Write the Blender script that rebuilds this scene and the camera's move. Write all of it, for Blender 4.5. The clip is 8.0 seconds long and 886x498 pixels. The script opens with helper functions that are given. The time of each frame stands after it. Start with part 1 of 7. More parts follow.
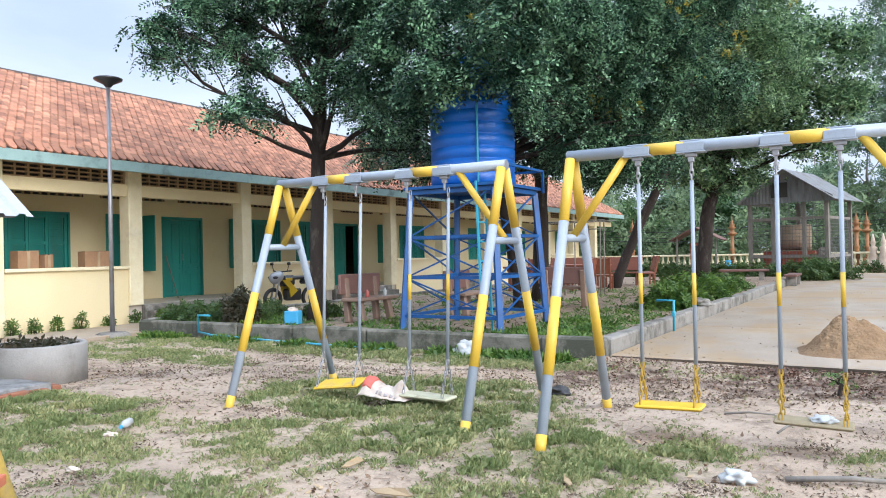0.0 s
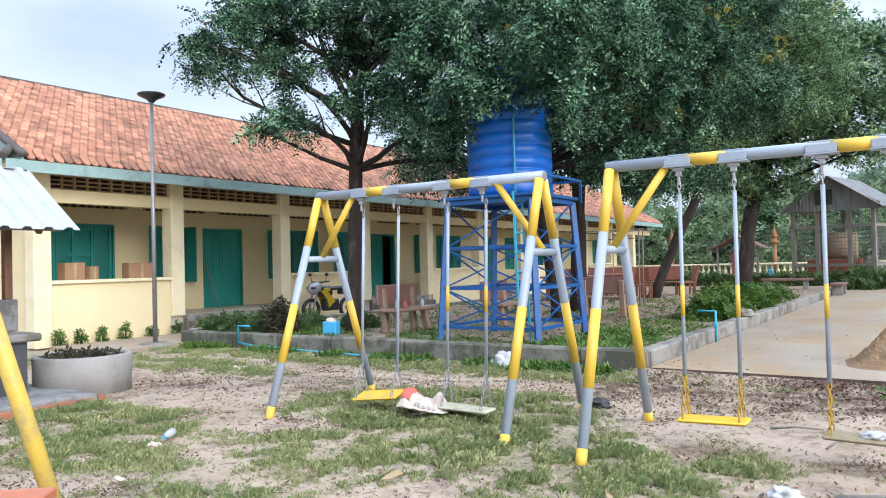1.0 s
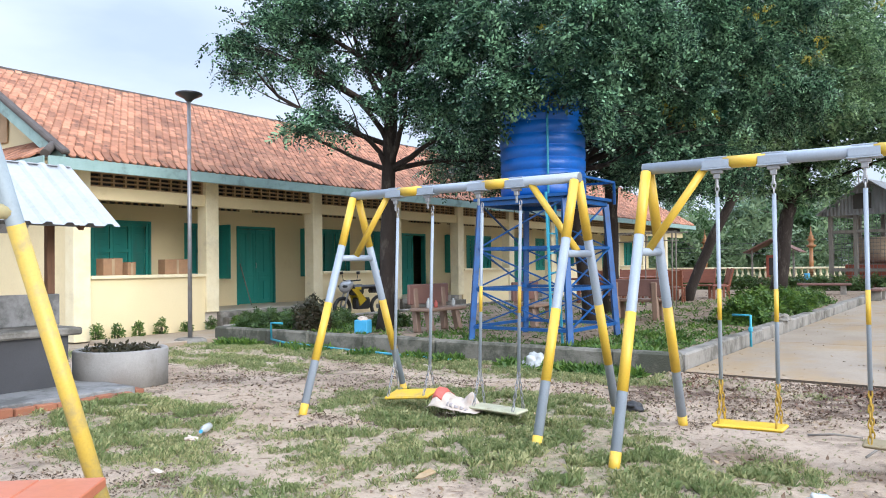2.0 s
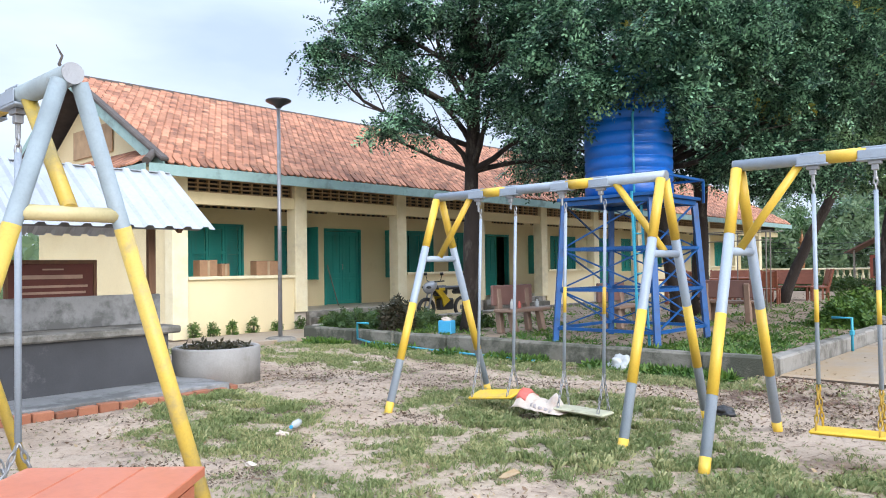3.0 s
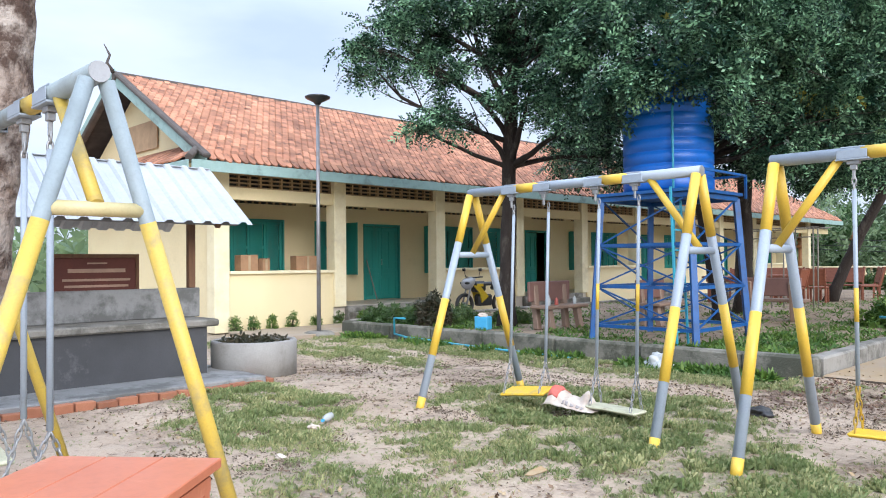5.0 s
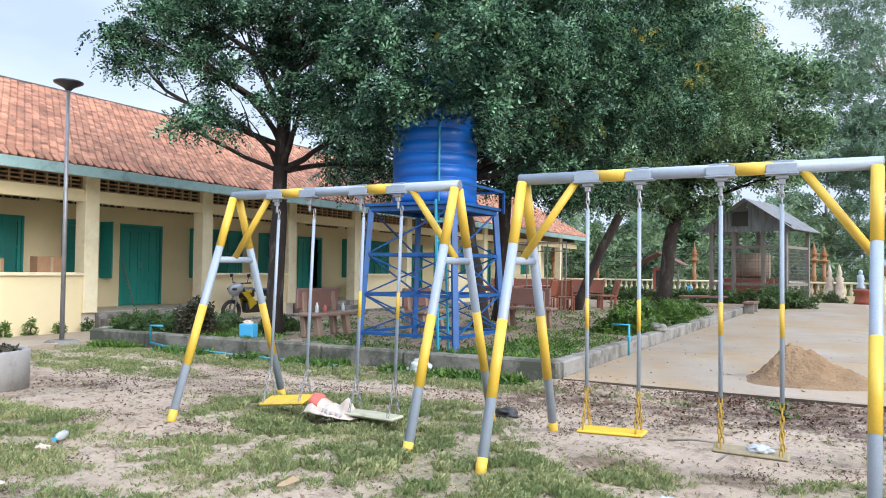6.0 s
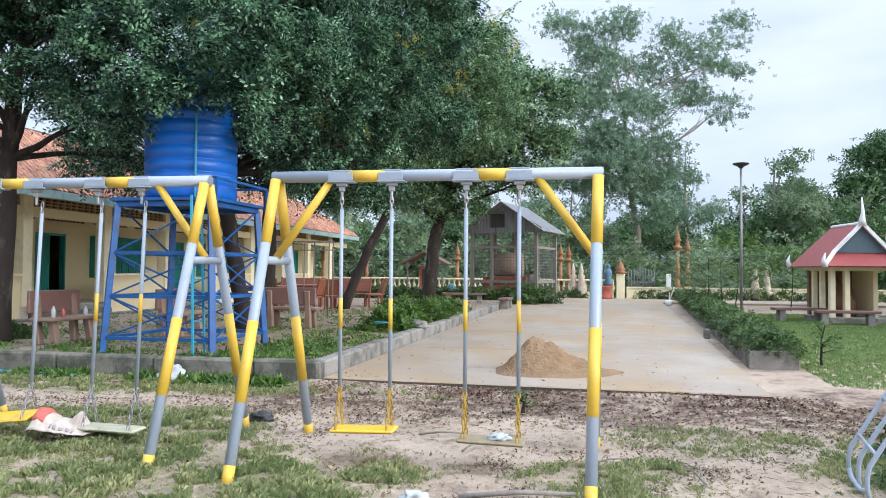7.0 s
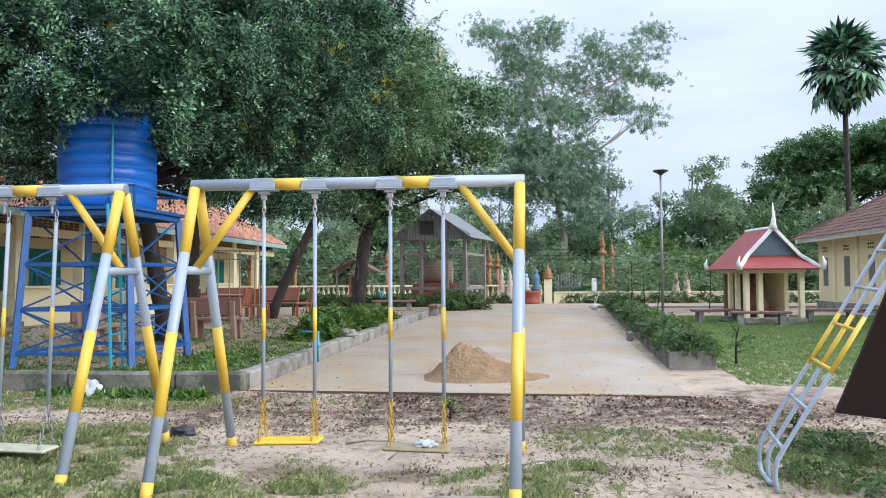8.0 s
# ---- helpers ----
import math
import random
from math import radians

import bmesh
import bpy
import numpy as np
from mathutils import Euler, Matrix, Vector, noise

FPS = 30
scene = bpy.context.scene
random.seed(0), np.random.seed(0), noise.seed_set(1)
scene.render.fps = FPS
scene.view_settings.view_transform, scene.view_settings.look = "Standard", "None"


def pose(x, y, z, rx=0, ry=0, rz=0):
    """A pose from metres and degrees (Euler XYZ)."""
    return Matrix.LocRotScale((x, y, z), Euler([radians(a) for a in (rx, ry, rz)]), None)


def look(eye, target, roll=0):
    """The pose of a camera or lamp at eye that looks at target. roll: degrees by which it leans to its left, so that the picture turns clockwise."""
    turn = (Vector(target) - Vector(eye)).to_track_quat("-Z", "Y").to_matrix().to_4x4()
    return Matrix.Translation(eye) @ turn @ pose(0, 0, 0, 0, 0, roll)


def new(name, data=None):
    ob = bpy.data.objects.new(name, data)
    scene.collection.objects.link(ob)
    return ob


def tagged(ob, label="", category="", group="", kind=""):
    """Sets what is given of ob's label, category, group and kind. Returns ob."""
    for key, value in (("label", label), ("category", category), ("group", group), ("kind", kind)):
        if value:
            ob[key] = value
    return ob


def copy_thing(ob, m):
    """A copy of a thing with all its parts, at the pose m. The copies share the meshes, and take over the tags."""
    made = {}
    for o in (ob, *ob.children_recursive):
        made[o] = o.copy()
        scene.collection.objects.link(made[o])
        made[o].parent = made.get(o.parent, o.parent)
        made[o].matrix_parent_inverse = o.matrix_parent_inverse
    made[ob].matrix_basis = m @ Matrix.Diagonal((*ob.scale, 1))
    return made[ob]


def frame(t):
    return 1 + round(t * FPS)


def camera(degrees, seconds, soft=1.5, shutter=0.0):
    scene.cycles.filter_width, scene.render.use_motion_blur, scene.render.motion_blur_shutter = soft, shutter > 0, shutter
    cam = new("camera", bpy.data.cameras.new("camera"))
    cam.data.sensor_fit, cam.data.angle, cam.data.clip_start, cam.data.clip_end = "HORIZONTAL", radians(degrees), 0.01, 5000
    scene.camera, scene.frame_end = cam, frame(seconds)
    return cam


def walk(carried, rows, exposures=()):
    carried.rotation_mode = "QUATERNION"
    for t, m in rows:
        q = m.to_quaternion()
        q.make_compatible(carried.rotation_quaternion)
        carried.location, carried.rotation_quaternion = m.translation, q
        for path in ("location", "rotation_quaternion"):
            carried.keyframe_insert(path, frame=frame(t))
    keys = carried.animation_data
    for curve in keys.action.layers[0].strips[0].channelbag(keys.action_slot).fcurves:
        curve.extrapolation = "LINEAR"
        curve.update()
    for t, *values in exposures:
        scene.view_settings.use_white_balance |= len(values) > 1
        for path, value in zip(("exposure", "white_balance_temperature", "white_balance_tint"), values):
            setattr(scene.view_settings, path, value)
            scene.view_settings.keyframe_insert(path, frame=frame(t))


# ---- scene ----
cam = camera(61.0, 8.0, soft=1.0)
PATH = [
    (0, (0.127, 0.112, 1.421), (-0.901, 1.828, 1.435), -1.2),
    (0.5, (0.13, 0.122, 1.436), (-0.896, 1.838, 1.459), -1.3),
    (1, (0.11, 0.109, 1.443), (-0.998, 1.773, 1.484), -1.4),
    (1.5, (0.104, 0.086, 1.437), (-1.053, 1.717, 1.476), -0.7),
    (2, (0.088, 0.068, 1.447), (-1.084, 1.687, 1.489), -0.7),
    (2.2, (0.067, 0.065, 1.445), (-1.214, 1.601, 1.475), -0.7),
    (2.5, (0.072, 0.054, 1.444), (-1.287, 1.521, 1.471), -0.8),
    (2.75, (0.089, 0.048, 1.443), (-1.279, 1.507, 1.479), -0.8),
    (3, (0.109, 0.046, 1.442), (-1.235, 1.526, 1.49), -0.8),
    (3.3, (0.128, 0.048, 1.441), (-1.168, 1.571, 1.495), -0.6),
    (3.5, (0.157, 0.062, 1.441), (-1.098, 1.618, 1.492), -0.3),
    (4, (0.096, 0.053, 1.445), (-1.361, 1.422, 1.501), -1.7),
    (4.2, (0.108, 0.051, 1.449), (-1.425, 1.335, 1.491), -0.8),
    (4.5, (0.128, 0.083, 1.448), (-1.437, 1.327, 1.479), -0.2),
    (4.75, (0.159, 0.139, 1.445), (-1.363, 1.436, 1.476), -0.3),
    (5, (0.176, 0.122, 1.441), (-1.250, 1.525, 1.479), -0.5),
    (5.3, (0.193, 0.125, 1.44), (-1.106, 1.650, 1.492), -0.3),
    (5.5, (0.200, 0.118, 1.443), (-0.994, 1.725, 1.508), 0.2),
    (6, (0.255, 0.205, 1.442), (-0.701, 1.962, 1.5), 0.7),
    (6.5, (0.315, 0.276, 1.44), (-0.351, 2.16, 1.513), 0.7),
    (7, (0.376, 0.295, 1.451), (-0.017, 2.255, 1.512), 0.5),
    (7.5, (0.412, 0.289, 1.443), (0.192, 2.275, 1.518), 0.2),
    (8, (0.424, 0.287, 1.454), (0.214, 2.274, 1.534), -0.3),
]
walk(cam, [(t, look(eye, target, roll)) for t, eye, target, roll in PATH], exposures=((0.0, 0.88, 6200, 10), (6.2, 0.88, 6200, 10), (7.4, 0.77, 6200, 10), (8.0, 0.75, 6200, 10)))

# ---- light ----
world = bpy.data.worlds.new("world")
scene.world = world
world.use_nodes = True
wn = world.node_tree.nodes
wl = world.node_tree.links
bg = wn["Background"]
sky = wn.new("ShaderNodeTexSky")
sky.sky_type = "NISHITA"
sky.sun_disc = False
SUN_EL, SUN_ROT = radians(25), radians(110)
sky.sun_elevation, sky.sun_rotation = SUN_EL, SUN_ROT
sky.air_density, sky.dust_density, sky.ozone_density = 1.0, 3.0, 1.0
# a bright broken overcast lies over the blue
tc = wn.new("ShaderNodeTexCoord")
cl = wn.new("ShaderNodeTexNoise")
cl.inputs["Scale"].default_value, cl.inputs["Detail"].default_value = 2.2, 6.0
mp = wn.new("ShaderNodeMapping")
mp.inputs["Scale"].default_value = (1.0, 1.0, 3.2)
wl.new(tc.outputs["Generated"], mp.inputs["Vector"])
wl.new(mp.outputs["Vector"], cl.inputs["Vector"])
cr = wn.new("ShaderNodeValToRGB")
cr.color_ramp.elements[0].position, cr.color_ramp.elements[0].color = 0.34, (3.9, 4.6, 5.9, 1)
cr.color_ramp.elements[1].position, cr.color_ramp.elements[1].color = 0.62, (5.7, 6.2, 7.2, 1)
wl.new(cl.outputs["Fac"], cr.inputs["Fac"])
mx = wn.new("ShaderNodeMix")
mx.data_type = "RGBA"
mx.inputs["Factor"].default_value = 0.85
wl.new(sky.outputs["Color"], mx.inputs["A"])
wl.new(cr.outputs["Color"], mx.inputs["B"])
# an overcast dome is brighter overhead than at its rim
sep = wn.new("ShaderNodeSeparateXYZ")
wl.new(tc.outputs["Generated"], sep.inputs["Vector"])
dome = wn.new("ShaderNodeMapRange")
dome.inputs["From Min"].default_value, dome.inputs["From Max"].default_value = 0.30, 0.95
dome.inputs["To Min"].default_value, dome.inputs["To Max"].default_value = 1.0, 3.0
wl.new(sep.outputs["Z"], dome.inputs["Value"])
vm = wn.new("ShaderNodeVectorMath")
vm.operation = "SCALE"
wl.new(mx.outputs["Result"], vm.inputs[0])
wl.new(dome.outputs["Result"], vm.inputs["Scale"])
wl.new(vm.outputs["Vector"], bg.inputs["Color"])
bg.inputs["Strength"].default_value = 0.10

sun = new("sun", bpy.data.lights.new("sun", "SUN"))
sun.data.energy, sun.data.angle, sun.data.color = 1.95, radians(38), (1.0, 0.975, 0.95)
sun.matrix_world = look((0, 0, 30), (0 - 30 * math.cos(SUN_EL) / math.sin(SUN_EL) * math.sin(SUN_ROT), 0 - 30 * math.cos(SUN_EL) / math.sin(SUN_EL) * math.cos(SUN_ROT), 0))


# ---- materials ----
def mat(name, base, base2=None, rough=0.7, metal=0.0, scale=4.0, grain=60.0, bump=0.15, bump_dist=0.01, stain=None, stain_scale=1.2,
        stain_at=0.58, stain_amount=0.7, rand=0.0, island=0.0, stretch=(1, 1, 1), grain_mix=0.25):
    """A procedural surface: two tones at a broad scale, fine grain, stains with soft edges, and relief."""
    m = bpy.data.materials.new(name)
    m.use_nodes = True
    nt = m.node_tree
    n, l = nt.nodes, nt.links
    b = n["Principled BSDF"]
    co = n.new("ShaderNodeTexCoord")
    mpn = n.new("ShaderNodeMapping")
    mpn.inputs["Scale"].default_value = stretch
    geo = n.new("ShaderNodeNewGeometry")
    l.new(geo.outputs["Position"], mpn.inputs["Vector"])

    def tex(sc, detail=5.0, rough_=0.6):
        t = n.new("ShaderNodeTexNoise")
        t.inputs["Scale"].default_value, t.inputs["Detail"].default_value, t.inputs["Roughness"].default_value = sc, detail, rough_
        l.new(mpn.outputs["Vector"], t.inputs["Vector"])
        return t

    def ramp(src, lo, hi):
        r = n.new("ShaderNodeMapRange")
        r.inputs["From Min"].default_value, r.inputs["From Max"].default_value = lo, hi
        l.new(src, r.inputs["Value"])
        return r.outputs["Result"]

    def mixc(f, a, bb):
        x = n.new("ShaderNodeMix")
        x.data_type = "RGBA"
        for sock, v in (("Factor", f), ("A", a), ("B", bb)):
            if isinstance(v, (int, float)):
                x.inputs[sock].default_value = v
            elif isinstance(v, tuple):
                x.inputs[sock].default_value = (*v, 1)
            else:
                l.new(v, x.inputs[sock])
        return x.outputs["Result"]

    base2 = base2 or tuple(c * 0.72 for c in base)
    c = mixc(ramp(tex(scale).outputs["Fac"], 0.3, 0.7), base, base2)
    g = tex(grain, 3.0)
    dark = tuple(v * 0.55 for v in base)
    gm = n.new("ShaderNodeMath")
    gm.operation = "MULTIPLY"
    gm.inputs[1].default_value = grain_mix
    l.new(ramp(g.outputs["Fac"], 0.45, 0.75), gm.inputs[0])
    c = mixc(gm.outputs[0], c, dark)
    if stain:
        sm = n.new("ShaderNodeMath")
        sm.operation = "MULTIPLY"
        sm.inputs[1].default_value = stain_amount
        l.new(ramp(tex(stain_scale, 8.0, 0.7).outputs["Fac"], stain_at - 0.04, stain_at + 0.08), sm.inputs[0])
        c = mixc(sm.outputs[0], c, stain)
    if rand or island:
        hsv = n.new("ShaderNodeHueSaturation")
        r = n.new("ShaderNodeMapRange")
        amt = rand or island
        r.inputs["To Min"].default_value, r.inputs["To Max"].default_value = 1 - amt, 1 + amt
        if rand:
            l.new(n.new("ShaderNodeObjectInfo").outputs["Random"], r.inputs["Value"])
        else:
            l.new(geo.outputs["Random Per Island"], r.inputs["Value"])
        l.new(r.outputs["Result"], hsv.inputs["Value"])
        l.new(c, hsv.inputs["Color"])
        c = hsv.outputs["Color"]
    l.new(c, b.inputs["Base Color"])
    b.inputs["Roughness"].default_value, b.inputs["Metallic"].default_value = rough, metal
    if bump:
        bp = n.new("ShaderNodeBump")
        bp.inputs["Strength"].default_value, bp.inputs["Distance"].default_value = bump, bump_dist
        l.new(g.outputs["Fac"], bp.inputs["Height"])
        l.new(bp.outputs["Normal"], b.inputs["Normal"])
    return m


def leaf_mat(name, base, base2, rough=0.5, var=0.5, through_light=0.35, sparkle=1.0, gloss=0.4):
    """Leaves that differ one by one and, more broadly, clump by clump. sparkle above 1 paints few bright glints among
    dark leaves.
    """
    m = bpy.data.materials.new(name)
    m.use_nodes = True
    n, l = m.node_tree.nodes, m.node_tree.links
    b = n["Principled BSDF"]
    geo = n.new("ShaderNodeNewGeometry")
    x = n.new("ShaderNodeMix")
    x.data_type = "RGBA"
    x.inputs["A"].default_value, x.inputs["B"].default_value = (*base, 1), (*base2, 1)
    tx = n.new("ShaderNodeTexNoise")
    tx.inputs["Scale"].default_value = 1.7
    l.new(geo.outputs["Position"], tx.inputs["Vector"])
    pw = n.new("ShaderNodeMath")
    pw.operation = "POWER"
    pw.inputs[1].default_value = sparkle
    l.new(geo.outputs["Random Per Island"], pw.inputs[0])
    mm = n.new("ShaderNodeMapRange")
    mm.inputs["From Min"].default_value, mm.inputs["From Max"].default_value = 0.36, 0.64
    mm.inputs["To Min"].default_value, mm.inputs["To Max"].default_value = 1.0 - var, 1.0 + var
    l.new(tx.outputs["Fac"], mm.inputs["Value"])
    ad = n.new("ShaderNodeMath")
    ad.operation = "MULTIPLY"
    ad.use_clamp = True
    l.new(pw.outputs[0], ad.inputs[0])
    l.new(mm.outputs["Result"], ad.inputs[1])
    l.new(ad.outputs[0], x.inputs["Factor"])
    l.new(x.outputs["Result"], b.inputs["Base Color"])
    b.inputs["Specular IOR Level"].default_value = gloss
    b.inputs["Roughness"].default_value = rough
    tr = n.new("ShaderNodeBsdfTranslucent")
    l.new(x.outputs["Result"], tr.inputs["Color"])
    ms = n.new("ShaderNodeMixShader")
    ms.inputs["Fac"].default_value = through_light
    l.new(b.outputs["BSDF"], ms.inputs[1])
    l.new(tr.outputs["BSDF"], ms.inputs[2])
    l.new(ms.outputs["Shader"], n["Material Output"].inputs["Surface"])
    return m


YELLOW = mat("yellow_paint", (0.70, 0.47, 0.055), (0.64, 0.41, 0.05), 0.42, grain=90, bump=0.06, stain=(0.30, 0.22, 0.08), stain_scale=6, stain_at=0.66, stain_amount=0.5)
GREY = mat("grey_paint", (0.33, 0.385, 0.45), (0.285, 0.335, 0.40), 0.40, grain=90, bump=0.06, stain=(0.20, 0.19, 0.17), stain_scale=6, stain_at=0.66, stain_amount=0.5)
YELLOW_OLD = mat("faded_yellow_paint", (0.60, 0.42, 0.065), (0.50, 0.36, 0.08), 0.5, scale=6, grain=90, bump=0.06, stain=(0.28, 0.24, 0.13), stain_scale=5, stain_at=0.56, stain_amount=0.6)
GREY_OLD = mat("faded_grey_paint", (0.27, 0.325, 0.35), (0.21, 0.25, 0.265), 0.5, scale=6, grain=90, bump=0.06, stain=(0.16, 0.14, 0.11), stain_scale=5, stain_at=0.58, stain_amount=0.6)
CREAM_OLD = mat("worn_cream_paint", (0.55, 0.48, 0.26), (0.46, 0.40, 0.21), 0.5, scale=6, grain=90, bump=0.06, stain=(0.28, 0.24, 0.15), stain_scale=5, stain_at=0.58, stain_amount=0.5)
STEEL = mat("galvanised_chain", (0.42, 0.43, 0.44), (0.30, 0.30, 0.31), 0.45, 0.7, grain=120)
CHAIN_Y = mat("worn_yellow_chain", (0.55, 0.36, 0.03), (0.35, 0.22, 0.05), 0.5, 0.2, grain=150)
SEAT_Y = mat("yellow_seat_paint", (0.76, 0.50, 0.03), (0.70, 0.44, 0.04), 0.5, stain=(0.4, 0.3, 0.15), stain_scale=5, stain_amount=0.5)
SEAT_B = mat("muddy_seat_board", (0.33, 0.28, 0.17), (0.24, 0.19, 0.11), 0.7, scale=8, stain=(0.15, 0.11, 0.07), stain_scale=6)
# soil stain and the edge's shadow line in one dark colour
EDGE = mat("soiled_shaded_edge", (0.095, 0.075, 0.055), (0.06, 0.045, 0.033), 0.95, grain=30, bump=0.5)
SEAT_W = mat("faded_seat_board", (0.50, 0.50, 0.36), (0.42, 0.40, 0.27), 0.6, stain=(0.25, 0.2, 0.13), stain_scale=6)
PLASTER = mat("cream_plaster", (0.78, 0.67, 0.42), (0.74, 0.62, 0.37), 0.85, scale=0.8, grain=40, bump=0.10, stain=(0.60, 0.49, 0.28), stain_scale=0.9, stain_at=0.62, stain_amount=0.5)
TRIM = mat("pale_cream_trim", (0.82, 0.74, 0.52), (0.76, 0.66, 0.42), 0.8, grain=40, stain=(0.5, 0.43, 0.3), stain_scale=1.4, stain_amount=0.4)
TEAL = mat("teal_paint", (0.030, 0.300, 0.262), (0.020, 0.225, 0.195), 0.5, scale=2, grain=50, stretch=(1, 1, 0.2), stain=(0.05, 0.2, 0.18), stain_scale=4)
FASCIA = mat("pale_blue_green_fascia", (0.30, 0.43, 0.41), (0.24, 0.36, 0.34), 0.6, grain=40, stain=(0.15, 0.2, 0.18), stain_scale=2)
TILE = mat("clay_roof_tile", (0.48, 0.225, 0.130), (0.29, 0.12, 0.068), 0.8, scale=1.1, grain=30, bump=0.25, stain=(0.060, 0.035, 0.026), stain_scale=4.5, stain_at=0.57, stain_amount=0.70, island=0.36)
TILE_P = mat("clay_roof_tile_piece", (0.48, 0.225, 0.130), (0.30, 0.125, 0.070), 0.8, scale=1.1, grain=30, bump=0.25, stain=(0.060, 0.035, 0.026), stain_scale=4.5, stain_at=0.57, stain_amount=0.70, rand=0.36)
# mortar of ridge and verges; on the boarding, painted shade between tiles
RIDGE = mat("dark_mortar_and_gap_shade", (0.10, 0.085, 0.075), (0.06, 0.05, 0.045), 0.9)
CONC = mat("weathered_concrete", (0.30, 0.285, 0.255), (0.21, 0.195, 0.17), 0.9, scale=2.5, grain=45, bump=0.4, stain=(0.085, 0.08, 0.065), stain_scale=1.8, stain_at=0.51, stain_amount=0.8)
CEMENT = mat("grey_cement_render", (0.27, 0.27, 0.265), (0.20, 0.20, 0.20), 0.85, scale=2.0, grain=40, bump=0.2, stain=(0.085, 0.085, 0.08), stain_scale=2.2, stain_at=0.50, stain_amount=0.75)
KERB_MOSS = mat("mossy_concrete_kerb", (0.25, 0.235, 0.20), (0.115, 0.11, 0.085), 0.92, scale=2.5, grain=40, bump=0.6, bump_dist=0.02, grain_mix=0.4, stain=(0.055, 0.06, 0.042), stain_scale=2.6, stain_at=0.48, stain_amount=0.85)
SLAB = mat("concrete_pavement", (0.40, 0.335, 0.265), (0.285, 0.225, 0.165), 0.6, scale=0.8, grain=22, bump=0.25, grain_mix=0.3, stretch=(1, 0.7, 1), stain=(0.35, 0.235, 0.115), stain_scale=0.42, stain_at=0.50, stain_amount=0.75)
BLUE = mat("blue_steel_paint", (0.008, 0.095, 0.31), (0.006, 0.055, 0.19), 0.45, grain=60, stain=(0.03, 0.06, 0.13), stain_scale=4, stain_amount=0.6)
TANK = mat("blue_plastic_tank", (0.006, 0.135, 0.56), (0.005, 0.115, 0.48), 0.38, scale=1.5, grain=30, bump=0.03, stain=(0.02, 0.09, 0.27), stain_scale=1.5, stain_amount=0.3)
PIPE = mat("turquoise_pipe", (0.05, 0.36, 0.50), None, 0.4)
ZINC = mat("zinc_sheet", (0.46, 0.48, 0.505), (0.40, 0.42, 0.445), 0.42, 0.3, scale=1.5, grain=20, bump=0.03, stain=(0.38, 0.38, 0.38), stain_scale=1.5, stain_amount=0.4)
ZINC_OLD = mat("old_zinc_sheet", (0.26, 0.27, 0.28), (0.17, 0.175, 0.18), 0.6, 0.3, stretch=(1, 1, .3), stain=(0.15, 0.10, 0.07), stain_scale=2)
POLE = mat("galvanised_pole", (0.30, 0.30, 0.31), (0.24, 0.24, 0.25), 0.45, 0.5, stain=(0.2, 0.15, 0.11), stain_scale=3)
WOOD = mat("brown_wood", (0.20, 0.10, 0.05), (0.13, 0.065, 0.035), 0.7, scale=6, grain=40, stretch=(4, 4, 0.6))
WOOD_R = mat("reddish_varnished_wood", (0.25, 0.085, 0.045), (0.17, 0.055, 0.03), 0.5, scale=5, grain=40, stretch=(1, 3, 3))
WOOD_G = mat("grey_weathered_timber", (0.26, 0.24, 0.21), (0.17, 0.155, 0.135), 0.9, scale=5, grain=40, stretch=(3, 3, 0.5))
ORANGE = mat("orange_painted_board", (0.50, 0.165, 0.088), (0.43, 0.13, 0.065), 0.45, scale=3, grain=30, bump=0.06, stain=(0.62, 0.32, 0.22), stain_scale=3.5, stain_at=0.62, stain_amount=0.6)
BRICKRED = mat("red_brown_masonry", (0.36, 0.10, 0.06), (0.28, 0.075, 0.045), 0.8, stain=(0.15, 0.06, 0.04), stain_scale=3)
BRICK = mat("clay_brick", (0.36, 0.15, 0.085), (0.28, 0.11, 0.06), 0.9, grain=60, bump=0.3, stain=(0.2, 0.16, 0.12), stain_scale=5, rand=0.2)
BARK = mat("dark_bark", (0.036, 0.027, 0.022), (0.022, 0.016, 0.013), 0.95, scale=8, grain=30, bump=0.6, bump_dist=0.03, stretch=(1.5, 1.5, 0.5), stain=(0.11, 0.095, 0.08), stain_scale=3)
BARK_PALE = mat("pale_grey_bark", (0.33, 0.29, 0.25), (0.22, 0.19, 0.16), 0.9, scale=3, grain=25, bump=0.4, stretch=(1, 1, 0.5))
BARK_PEEL = mat("peeling_bark", (0.44, 0.39, 0.35), (0.18, 0.12, 0.09), 0.9, scale=5, grain=18, bump=0.9, bump_dist=0.04, stretch=(1.1, 1.1, 1.0), stain=(0.050, 0.025, 0.017), stain_scale=4.5, stain_at=0.50, stain_amount=0.9)
LEAF = leaf_mat("tree_leaf", (0.025, 0.065, 0.025), (0.150, 0.270, 0.100), 0.36)
# crown shade and leaf highlights are put into the two leaf tones
LEAF_B = leaf_mat("tree_leaf_blue_green_glints", (0.008, 0.032, 0.020), (0.275, 0.490, 0.285), 0.36, 0.85, 0.25, 2.2, 0.25)
# lightened for the trees further back: haze put into the leaf colour
LEAF_M = leaf_mat("tree_leaf_mid_green_hazed", (0.032, 0.082, 0.038), (0.350, 0.520, 0.260), 0.36, 0.6, 0.35, 1.8, 0.3)
LEAF_Y = leaf_mat("yellow_flower", (0.55, 0.42, 0.05), (0.35, 0.33, 0.06))
# pale tone stands in for haze over the distance
LEAF_FAR = leaf_mat("distant_leaf_hazed", (0.12, 0.185, 0.095), (0.20, 0.28, 0.14))
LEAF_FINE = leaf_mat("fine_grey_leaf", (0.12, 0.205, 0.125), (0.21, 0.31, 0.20))
